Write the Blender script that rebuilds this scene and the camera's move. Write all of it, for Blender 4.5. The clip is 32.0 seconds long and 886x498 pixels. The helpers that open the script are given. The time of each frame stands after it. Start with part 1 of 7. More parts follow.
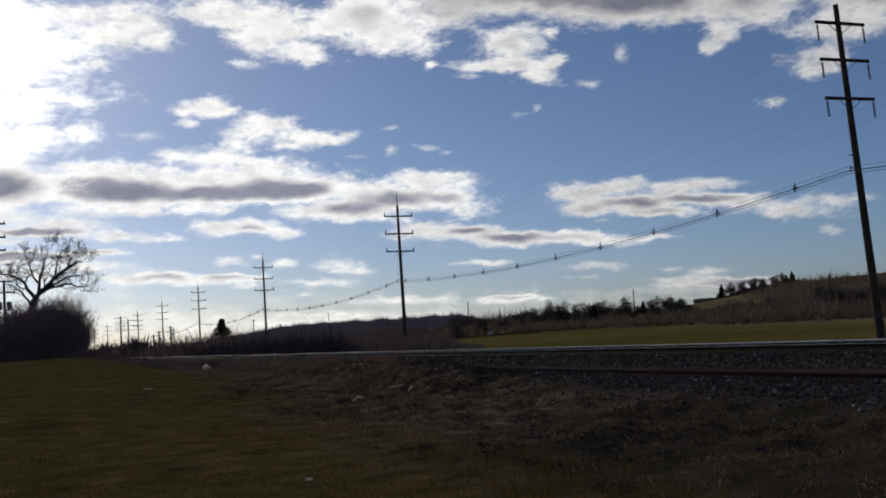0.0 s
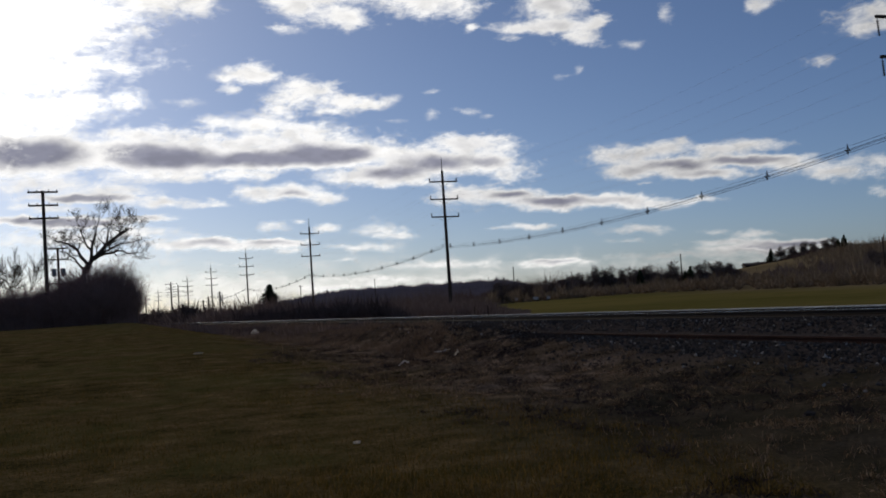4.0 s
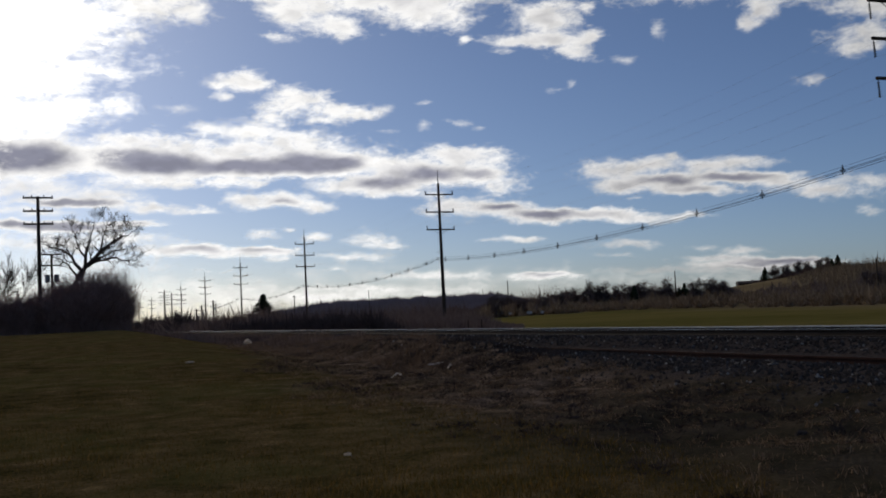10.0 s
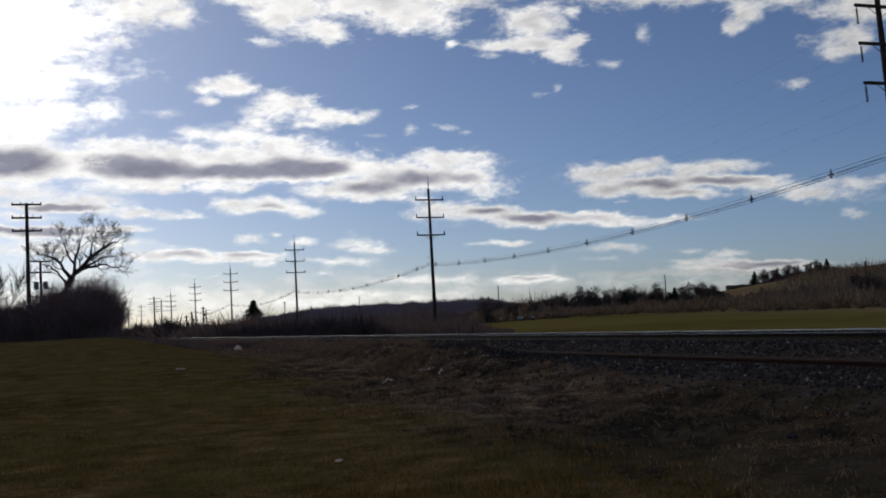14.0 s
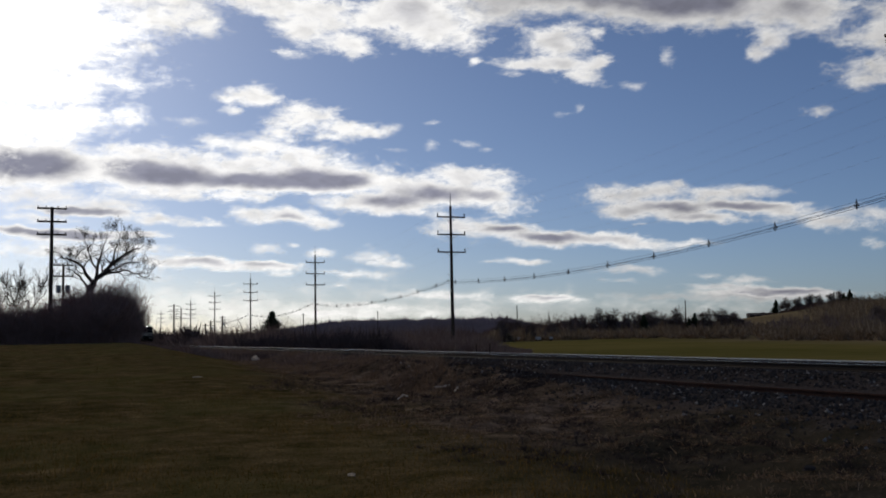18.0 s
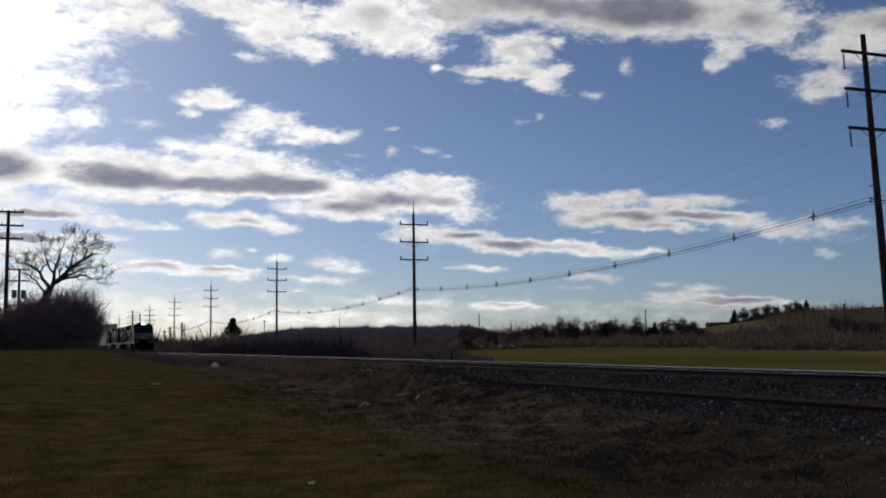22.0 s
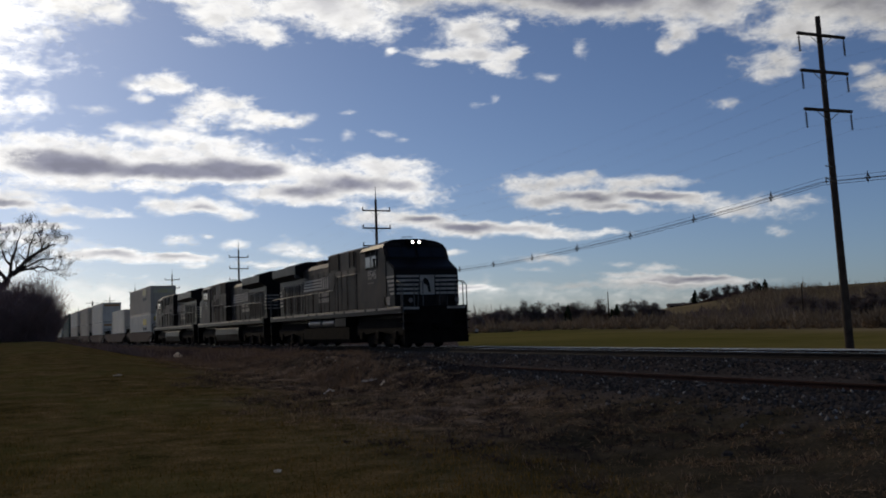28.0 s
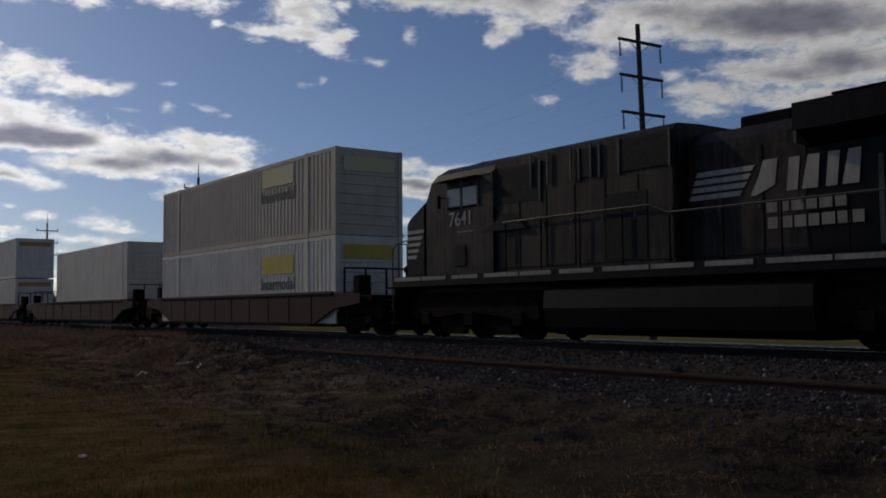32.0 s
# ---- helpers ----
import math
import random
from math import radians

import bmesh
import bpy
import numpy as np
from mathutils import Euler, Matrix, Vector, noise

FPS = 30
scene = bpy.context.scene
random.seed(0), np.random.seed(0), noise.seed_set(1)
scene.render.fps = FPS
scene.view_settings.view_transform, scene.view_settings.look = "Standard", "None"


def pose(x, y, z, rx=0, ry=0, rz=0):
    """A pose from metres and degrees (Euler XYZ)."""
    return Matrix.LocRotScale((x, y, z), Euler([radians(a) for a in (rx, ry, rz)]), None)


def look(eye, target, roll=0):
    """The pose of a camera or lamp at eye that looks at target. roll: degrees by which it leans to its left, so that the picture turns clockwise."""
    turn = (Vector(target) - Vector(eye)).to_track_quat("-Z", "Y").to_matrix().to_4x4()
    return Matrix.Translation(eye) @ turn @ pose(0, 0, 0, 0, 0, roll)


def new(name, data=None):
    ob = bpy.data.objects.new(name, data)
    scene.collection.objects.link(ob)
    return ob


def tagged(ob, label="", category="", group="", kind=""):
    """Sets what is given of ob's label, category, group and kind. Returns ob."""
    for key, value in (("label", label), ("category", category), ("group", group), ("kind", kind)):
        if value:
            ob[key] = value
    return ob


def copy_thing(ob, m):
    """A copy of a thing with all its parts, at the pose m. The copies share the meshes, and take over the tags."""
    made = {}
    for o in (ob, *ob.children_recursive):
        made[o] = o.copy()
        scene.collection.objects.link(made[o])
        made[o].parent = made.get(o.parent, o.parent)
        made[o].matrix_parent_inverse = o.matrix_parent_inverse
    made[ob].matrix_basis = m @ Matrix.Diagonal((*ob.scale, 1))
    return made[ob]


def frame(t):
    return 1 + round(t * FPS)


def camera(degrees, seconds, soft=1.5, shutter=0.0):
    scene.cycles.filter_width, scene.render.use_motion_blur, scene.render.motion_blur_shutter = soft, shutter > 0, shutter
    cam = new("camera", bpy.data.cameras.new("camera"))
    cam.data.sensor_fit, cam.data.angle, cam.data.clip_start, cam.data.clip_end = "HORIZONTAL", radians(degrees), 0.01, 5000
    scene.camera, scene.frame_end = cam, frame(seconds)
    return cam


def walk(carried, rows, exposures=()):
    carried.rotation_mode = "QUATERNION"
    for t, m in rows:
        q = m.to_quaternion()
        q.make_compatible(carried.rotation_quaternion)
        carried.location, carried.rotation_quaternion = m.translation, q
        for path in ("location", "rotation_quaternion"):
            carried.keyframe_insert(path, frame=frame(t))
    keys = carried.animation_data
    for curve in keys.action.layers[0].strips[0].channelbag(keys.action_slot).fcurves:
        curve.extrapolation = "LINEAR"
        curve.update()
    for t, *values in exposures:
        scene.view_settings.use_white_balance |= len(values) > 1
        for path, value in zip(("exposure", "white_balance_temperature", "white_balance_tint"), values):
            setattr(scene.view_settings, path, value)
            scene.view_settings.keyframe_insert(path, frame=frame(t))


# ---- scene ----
cam = camera(49.35, 32.0, soft=1.8)
EYE = (0.0, 0.0, 0.794)
# seconds, yaw, pitch, roll
VIEW = [
    (0.0, -23.67, 4.94, 3.78),
    (0.5, -22.40, 3.87, 3.88),
    (1.0, -23.06, 3.76, 3.53),
    (1.5, -22.19, 2.73, 3.56),
    (2.0, -21.78, 2.73, 3.46),
    (2.5, -21.92, 2.38, 3.53),
    (3.0, -21.99, 2.65, 3.58),
    (3.5, -21.76, 2.99, 3.32),
    (4.0, -20.97, 3.06, 3.89),
    (4.5, -21.16, 3.18, 3.82),
    (6.5, -21.22, 3.72, 3.40),
    (7.0, -21.45, 3.75, 3.56),
    (7.5, -21.23, 3.58, 3.52),
    (8.0, -21.37, 3.74, 3.31),
    (8.5, -21.47, 3.64, 3.30),
    (9.0, -21.35, 3.57, 3.22),
    (9.5, -21.21, 3.58, 3.36),
    (10.0, -21.34, 3.80, 2.89),
    (10.5, -21.30, 3.67, 2.96),
    (11.0, -21.39, 3.77, 2.86),
    (11.5, -21.36, 4.04, 2.96),
    (12.0, -21.28, 3.88, 3.30),
    (12.5, -21.60, 3.85, 3.19),
    (13.0, -21.65, 3.77, 3.22),
    (13.5, -21.80, 4.00, 3.10),
    (14.0, -21.89, 4.09, 3.15),
    (14.5, -21.75, 4.17, 3.12),
    (16.5, -21.29, 4.08, 1.81),
    (17.0, -21.35, 4.61, 1.26),
    (17.5, -21.41, 4.95, 0.93),
    (18.0, -20.84, 5.15, 1.11),
    (18.5, -21.21, 5.50, 0.56),
    (19.0, -20.35, 5.98, 0.63),
    (19.5, -21.29, 5.42, 0.44),
    (20.0, -22.25, 5.28, 0.55),
    (20.5, -22.33, 5.15, 0.86),
    (21.0, -22.64, 5.25, 0.92),
    (21.5, -23.03, 5.47, 0.92),
    (22.0, -23.09, 5.57, 0.82),
    (22.5, -22.97, 5.29, 0.70),
    (23.0, -23.51, 5.54, 0.76),
    (23.5, -23.52, 5.59, 0.90),
    (24.0, -23.76, 5.61, 0.98),
    (24.5, -23.84, 5.50, 1.02),
    (25.0, -24.60, 5.31, 1.13),
    (25.5, -25.38, 5.18, 1.29),
    (27.5, -25.02, 4.68, 1.78),
    (28.0, -25.21, 4.65, 1.88),
    (28.5, -25.38, 4.71, 1.84),
    (29.0, -25.69, 4.80, 2.05),
    (29.5, -25.89, 4.52, 2.05),
    (29.6, -25.99, 4.55, 2.06),
    (30.0, -26.66, 4.58, 1.95),
    (30.1, -26.60, 4.55, 2.18),
    (30.2, -26.94, 4.17, 1.47),
    (30.3, -27.65, 4.21, 1.15),
    (30.4, -28.74, 3.89, 0.84),
    (30.5, -29.84, 3.71, 0.32),
    (30.6, -30.78, 3.91, 0.28),
    (30.7, -31.06, 4.20, 0.15),
    (30.8, -30.92, 4.39, 0.38),
    (30.9, -30.38, 4.12, 0.70),
    (31.0, -29.27, 4.00, 0.56),
    (31.1, -28.14, 3.73, 0.91),
    (31.2, -27.13, 3.69, 1.03),
    (31.3, -26.87, 3.79, 1.00),
    (31.4, -26.85, 3.75, 0.98),
    (31.5, -27.22, 3.84, 0.75),
    (31.6, -27.62, 3.97, 1.02),
    (31.7, -28.47, 4.01, 1.02),
    (31.8, -29.47, 4.08, 0.98),
    (31.9, -31.98, 3.87, 0.74),
    (32.0, -35.70, 3.57, 0.40),
]
walk(cam, [(t, pose(*EYE, 90 + p, r, y)) for t, y, p, r in VIEW],
     exposures=[(0, -0.08), (30, -0.08), (31, -0.22), (32, -0.26)])

# ---- light ----
SUN_AZ, SUN_EL = -14.0, 27.0
world = bpy.data.worlds.new("sky")
scene.world = world
world.use_nodes = True
_wn, _wl = world.node_tree.nodes, world.node_tree.links
sky = _wn.new("ShaderNodeTexSky")
sky.sky_type, sky.sun_disc = "NISHITA", False
sky.sun_elevation, sky.sun_rotation = radians(SUN_EL), radians(SUN_AZ)
sky.air_density, sky.dust_density, sky.ozone_density = 0.72, 0.8, 2.6
_tint = _wn.new("ShaderNodeMix")
_tint.data_type, _tint.blend_type = "RGBA", "MULTIPLY"
_tint.inputs[0].default_value = 1.0
_tint.inputs[7].default_value = (0.90, 0.99, 1.15, 1)
_wl.new(sky.outputs[0], _tint.inputs[6])
_wl.new(_tint.outputs[2], _wn["Background"].inputs["Color"])
_wn["Background"].inputs["Strength"].default_value = 0.058

sun = new("sun", bpy.data.lights.new("sun", "SUN"))
sun.data.energy, sun.data.angle, sun.data.color = 0.95, radians(0.6), (1.0, 0.80, 0.54)
_a, _e = radians(SUN_AZ), radians(SUN_EL)
_d = Vector((math.sin(_a) * math.cos(_e), math.cos(_a) * math.cos(_e), math.sin(_e)))
sun.matrix_basis = look(_d * 500, (0, 0, 0))

# ---- materials ----


def shade(name, rough=0.8, metal=0.0):
    m = bpy.data.materials.new(name)
    m.use_nodes = True
    n, l = m.node_tree.nodes, m.node_tree.links
    b = n["Principled BSDF"]
    b.inputs["Roughness"].default_value, b.inputs["Metallic"].default_value = rough, metal
    return m, n, l, b


def noise_node(n, l, scale, detail=4, rough=0.55, coord=None):
    t = n.new("ShaderNodeTexNoise")
    t.inputs["Scale"].default_value, t.inputs["Detail"].default_value, t.inputs["Roughness"].default_value = scale, detail, rough
    if coord is not None:
        l.new(coord, t.inputs["Vector"])
    return t.outputs["Fac"]


def ramp(n, l, fac, stops):
    r = n.new("ShaderNodeValToRGB")
    while len(r.color_ramp.elements) < len(stops):
        r.color_ramp.elements.new(0.5)
    for e, (p, c) in zip(r.color_ramp.elements, stops):
        e.position, e.color = p, (*c, 1)
    l.new(fac, r.inputs[0])
    return r.outputs[0]


def mix(n, l, fac, a, b, kind="MIX"):
    x = n.new("ShaderNodeMix")
    x.data_type, x.blend_type = "RGBA", kind
    for sock, v in ((x.inputs[0], fac), (x.inputs[6], a), (x.inputs[7], b)):
        if isinstance(v, (int, float)):
            sock.default_value = v
        elif isinstance(v, tuple):
            sock.default_value = (*v, 1)
        else:
            l.new(v, sock)
    return x.outputs[2]


def calc(n, l, op, a, b=None, c=None):
    x = n.new("ShaderNodeMath")
    x.operation = op
    for sock, v in zip(x.inputs, (a, b, c)):
        if v is None:
            continue
        if isinstance(v, (int, float)):
            sock.default_value = v
        else:
            l.new(v, sock)
    return x.outputs[0]


def smooth(n, l, v, lo, hi):
    x = n.new("ShaderNodeMapRange")
    x.interpolation_type = "SMOOTHSTEP"
    l.new(v, x.inputs[0])
    x.inputs[1].default_value, x.inputs[2].default_value = lo, hi
    return x.outputs[0]


def bump(n, l, b, height, strength=0.5, distance=0.02):
    x = n.new("ShaderNodeBump")
    x.inputs["Strength"].default_value, x.inputs["Distance"].default_value = strength, distance
    l.new(height, x.inputs["Height"])
    l.new(x.outputs[0], b.inputs["Normal"])


def mottled(name, dark, light, scale=3.0, rough=0.8, metal=0.0, grain=40.0, relief=0.3, spread=0.25, gloss=0.2):
    """A surface of two tones at two scales, with fine relief and a tone of its own for each object."""
    m, n, l, b = shade(name, rough, metal)
    b.inputs["Specular IOR Level"].default_value = gloss
    co = n.new("ShaderNodeTexCoord").outputs["Object"]
    big, fine = noise_node(n, l, scale, 5, 0.6, co), noise_node(n, l, grain, 3, 0.6, co)
    f = calc(n, l, "ADD", calc(n, l, "MULTIPLY", big, 0.7), calc(n, l, "MULTIPLY", fine, 0.3))
    col = ramp(n, l, f, [(0.35, dark), (0.65, light)])
    rnd = n.new("ShaderNodeObjectInfo").outputs["Random"]
    tone = calc(n, l, "MULTIPLY_ADD", rnd, spread, 1 - spread / 2)
    hsv = n.new("ShaderNodeHueSaturation")
    l.new(tone, hsv.inputs["Value"])
    l.new(col, hsv.inputs["Color"])
    l.new(hsv.outputs[0], b.inputs["Base Color"])
    l.new(calc(n, l, "MULTIPLY_ADD", fine, 0.3, rough - 0.15), b.inputs["Roughness"])
    bump(n, l, b, fine, relief, 0.01)
    return m


def streaked(name, base, dust, rough=0.5, amount=0.5, rust=None, gloss=0.22):
    """Painted steel with dust, streaks that run down, and rust."""
    m, n, l, b = shade(name, rough)
    b.inputs["Specular IOR Level"].default_value = gloss
    co = n.new("ShaderNodeTexCoord").outputs["Object"]
    mp = n.new("ShaderNodeMapping")
    mp.inputs["Scale"].default_value = (5, 5, 0.35)
    l.new(co, mp.inputs["Vector"])
    runs = noise_node(n, l, 1.6, 5, 0.65, mp.outputs[0])
    big = noise_node(n, l, 0.9, 5, 0.6, co)
    fine = noise_node(n, l, 25, 3, 0.6, co)
    f = calc(n, l, "MULTIPLY", calc(n, l, "ADD", runs, big), 0.5)
    col = mix(n, l, calc(n, l, "MULTIPLY", smooth(n, l, f, 0.4, 0.62), amount), base, dust)
    col = mix(n, l, calc(n, l, "MULTIPLY", fine, 0.25), col, tuple(c * 0.6 for c in base))
    if rust:
        col = mix(n, l, calc(n, l, "MULTIPLY", smooth(n, l, noise_node(n, l, 2.4, 6, 0.7, co), 0.58, 0.7), 0.6), col, rust)
    l.new(col, b.inputs["Base Color"])
    l.new(calc(n, l, "MULTIPLY_ADD", runs, 0.4, rough - 0.2), b.inputs["Roughness"])
    bump(n, l, b, fine, 0.12, 0.004)
    return m


def glow(name, color, strength):
    m, n, l, b = shade(name)
    b.inputs["Base Color"].default_value = (*color, 1)
    b.inputs["Emission Color"].default_value = (*color, 1)
    b.inputs["Emission Strength"].default_value = strength
    return m


def make_ground():
    m, n, l, b = shade("earth_grass_and_gravel", 0.95)
    b.inputs["Specular IOR Level"].default_value = 0.0
    pos = n.new("ShaderNodeNewGeometry").outputs["Position"]
    sep = n.new("ShaderNodeSeparateXYZ")
    l.new(pos, sep.inputs[0])
    x, y = sep.outputs[0], sep.outputs[1]
    n1, n2, n3 = noise_node(n, l, 0.25, 5, 0.6, pos), noise_node(n, l, 1.4, 6, 0.65, pos), noise_node(n, l, 18, 4, 0.7, pos)
    wide = noise_node(n, l, 0.02, 4, 0.6, pos)
    lawn = ramp(n, l, calc(n, l, "ADD", calc(n, l, "MULTIPLY", n1, 0.25), calc(n, l, "ADD", calc(n, l, "MULTIPLY", n2, 0.38), calc(n, l, "MULTIPLY", n3, 0.37))),
                [(0.39, (0.027, 0.029, 0.009)), (0.455, (0.079, 0.061, 0.024)), (0.53, (0.144, 0.102, 0.045)), (0.61, (0.28, 0.194, 0.096))])
    lawn = mix(n, l, calc(n, l, "MULTIPLY", smooth(n, l, calc(n, l, "MULTIPLY_ADD", n3, 0.3, n1), 0.60, 0.74), 0.5), lawn, (0.060, 0.066, 0.018))
    weeds = ramp(n, l, calc(n, l, "ADD", calc(n, l, "MULTIPLY", n2, 0.6), calc(n, l, "MULTIPLY", n3, 0.4)),
                 [(0.39, (0.018, 0.015, 0.011)), (0.46, (0.082, 0.062, 0.042)), (0.54, (0.16, 0.116, 0.082)), (0.65, (0.34, 0.255, 0.18))])
    # darker olive tone on the near right of the bank
    olive_patch = calc(n, l, "MULTIPLY", smooth(n, l, calc(n, l, "MULTIPLY_ADD", n2, 2.0, x), 4.0, 6.4), calc(n, l, "SUBTRACT", 1.0, smooth(n, l, calc(n, l, "MULTIPLY_ADD", n1, 6.0, y), 13, 20)))
    weeds = mix(n, l, calc(n, l, "MULTIPLY", olive_patch, 0.8), weeds, mix(n, l, n3, (0.020, 0.020, 0.012), (0.060, 0.052, 0.034)))
    gravel = ramp(n, l, calc(n, l, "ADD", calc(n, l, "MULTIPLY", n2, 0.3), calc(n, l, "MULTIPLY", n3, 0.7)),
                  [(0.35, (0.030, 0.025, 0.022)), (0.5, (0.062, 0.052, 0.046)), (0.68, (0.115, 0.098, 0.086))])
    field = ramp(n, l, calc(n, l, "ADD", calc(n, l, "MULTIPLY", n1, 0.4), calc(n, l, "MULTIPLY", wide, 0.6)),
                 [(0.35, (0.115, 0.105, 0.028)), (0.65, (0.205, 0.165, 0.055))])
    far = ramp(n, l, wide, [(0.35, (0.15, 0.115, 0.06)), (0.65, (0.24, 0.185, 0.10))])
    edge = calc(n, l, "ADD", calc(n, l, "SUBTRACT", x, calc(n, l, "MULTIPLY_ADD", y, 0.09, 4.2)), calc(n, l, "MULTIPLY_ADD", n1, 5.0, -2.5))
    c = mix(n, l, smooth(n, l, edge, -2.2, 1.8), lawn, weeds)
    gx = calc(n, l, "ADD", x, calc(n, l, "MULTIPLY_ADD", n2, 2.4, -1.2))
    grown = calc(n, l, "MULTIPLY_ADD", smooth(n, l, calc(n, l, "MULTIPLY_ADD", n1, 12.0, y), 24, 40), 4.6, 9.6)
    c = mix(n, l, smooth(n, l, calc(n, l, "SUBTRACT", gx, grown), 0.0, 1.2), c, gravel)
    c = mix(n, l, smooth(n, l, gx, 20.6, 21.8), c, far)
    c = mix(n, l, smooth(n, l, calc(n, l, "MULTIPLY_ADD", n1, 8.0, x), 38, 45), c, field)
    r = calc(n, l, "SQRT", calc(n, l, "ADD", calc(n, l, "MULTIPLY", x, x), calc(n, l, "MULTIPLY", y, y)))
    rr = calc(n, l, "ADD", r, calc(n, l, "MULTIPLY", wide, 60))
    c = mix(n, l, smooth(n, l, rr, 238, 268), c, far)
    # the field ends along a slanting brushy line, with a strip of brown stubble before it
    bound = calc(n, l, "ADD", calc(n, l, "MULTIPLY_ADD", y, -0.3, x), calc(n, l, "MULTIPLY_ADD", wide, 16.0, -8.0))
    c = mix(n, l, calc(n, l, "MULTIPLY", smooth(n, l, bound, 52, 62), 0.45), c, far)
    c = mix(n, l, smooth(n, l, bound, 64, 70), c, far)
    l.new(c, b.inputs["Base Color"])
    bump(n, l, b, calc(n, l, "ADD", calc(n, l, "MULTIPLY", n2, 0.5), n3), 0.7, 0.05)
    return m


def make_cloud():
    """Vapour: thickness broken up by noise; thin parts glow white with sunlight, thick parts pass less of it."""
    m = bpy.data.materials.new("cloud_vapour")
    m.use_nodes = True
    n, l = m.node_tree.nodes, m.node_tree.links
    n.clear()
    out = n.new("ShaderNodeOutputMaterial")
    info = n.new("ShaderNodeObjectInfo")
    tint = n.new("ShaderNodeSeparateColor")
    l.new(info.outputs["Color"], tint.inputs[0])
    grey, soft = tint.outputs[0], tint.outputs[2]
    thick = n.new("ShaderNodeAttribute")
    thick.attribute_name = "thickness"
    place = n.new("ShaderNodeAttribute")
    place.attribute_name = "sky_place"
    stretch = n.new("ShaderNodeMapping")
    stretch.inputs["Scale"].default_value = (0.8, 1.5, 1)
    l.new(place.outputs["Vector"], stretch.inputs[0])
    swirl = n.new("ShaderNodeTexNoise")
    swirl.inputs["Scale"].default_value, swirl.inputs["Detail"].default_value = 0.9, 3
    l.new(stretch.outputs[0], swirl.inputs["Vector"])
    drift = n.new("ShaderNodeVectorMath")
    drift.operation = "MULTIPLY_ADD"
    l.new(swirl.outputs["Color"], drift.inputs[0])
    drift.inputs[1].default_value = (0.9, 0.55, 0.0)
    l.new(stretch.outputs[0], drift.inputs[2])
    puff = noise_node(n, l, 0.75, 8, 0.6, drift.outputs[0])
    tuft = noise_node(n, l, 2.6, 6, 0.62, drift.outputs[0])
    fold = noise_node(n, l, 1.1, 3, 0.45, drift.outputs[0])
    t = calc(n, l, "ADD", thick.outputs["Fac"], calc(n, l, "MULTIPLY_ADD", puff, 1.5, -0.75))
    t = calc(n, l, "ADD", t, calc(n, l, "MULTIPLY_ADD", tuft, 0.7, -0.35))
    gate = smooth(n, l, thick.outputs["Fac"], 0.04, 0.2)
    d = calc(n, l, "SUBTRACT", t, 0.24)
    wid = calc(n, l, "MULTIPLY_ADD", soft, 0.9, 0.62)
    a = calc(n, l, "MULTIPLY", smooth(n, l, calc(n, l, "DIVIDE", d, wid), 0.0, 1.0), gate)
    core = smooth(n, l, calc(n, l, "ADD", thick.outputs["Fac"], calc(n, l, "MULTIPLY_ADD", puff, 0.9, -0.45)), 0.5, 2.1)
    # sunlit white and shaded grey are put into the emission colour
    col = mix(n, l, calc(n, l, "MULTIPLY", core, grey), (1.0, 0.985, 0.955), (0.24, 0.245, 0.31))
    shadow = calc(n, l, "MULTIPLY_ADD", smooth(n, l, fold, 0.40, 0.70), -0.17, 1.03)
    em = n.new("ShaderNodeEmission")
    l.new(col, em.inputs[0])
    l.new(calc(n, l, "MULTIPLY", info.outputs["Alpha"], shadow), em.inputs[1])
    tr = n.new("ShaderNodeBsdfTransparent")
    mx = n.new("ShaderNodeMixShader")
    l.new(a, mx.inputs[0])
    l.new(tr.outputs[0], mx.inputs[1])
    l.new(em.outputs[0], mx.inputs[2])
    l.new(mx.outputs[0], out.inputs[0])
    return m


def leafy(m, share, tint):
    """Lets thin dry leaves and blades pass sunlight."""
    n, l = m.node_tree.nodes, m.node_tree.links
    b = n["Principled BSDF"]
    tr = n.new("ShaderNodeBsdfTranslucent")
    col = b.inputs["Base Color"].links[0].from_socket
    l.new(mix(n, l, 1.0, col, tint, "MULTIPLY"), tr.inputs[0])
    mx = n.new("ShaderNodeMixShader")
    mx.inputs[0].default_value = share
    out = n["Material Output"]
    l.new(b.outputs[0], mx.inputs[1])
    l.new(tr.outputs[0], mx.inputs[2])
    l.new(mx.outputs[0], out.inputs[0])


GROUND = make_ground()
CLOUD = make_cloud()
BARK = mottled("dark_bark", (0.035, 0.028, 0.024), (0.085, 0.068, 0.055), 2, 0.9, gloss=0.0)
# red-brown raised to stand for veiling glare over the backlit bush
BUSHWOOD = mottled("dark_red_brush_twigs", (0.22, 0.14, 0.125), (0.42, 0.285, 0.25), 1.2, 0.95, gloss=0.0)
TWIG = mottled("reddish_brown_twigs", (0.10, 0.068, 0.058), (0.21, 0.145, 0.12), 1.2, 0.95, gloss=0.0)
SCRUB = mottled("dull_brown_scrub", (0.13, 0.098, 0.09), (0.27, 0.205, 0.18), 0.15, 0.95, gloss=0.0)
DRY = mottled("dry_brush", (0.20, 0.145, 0.09), (0.44, 0.33, 0.21), 0.08, 0.95, gloss=0.0)
# purple-grey lift of distance haze is put into this colour
HAZY_RIDGE = mottled("distant_bare_woods", (0.15, 0.123, 0.135), (0.26, 0.21, 0.215), 0.01, 0.95, gloss=0.0)
NEEDLE = mottled("conifer_needles", (0.025, 0.034, 0.020), (0.07, 0.088, 0.045), 0.5, 0.9, gloss=0.0)
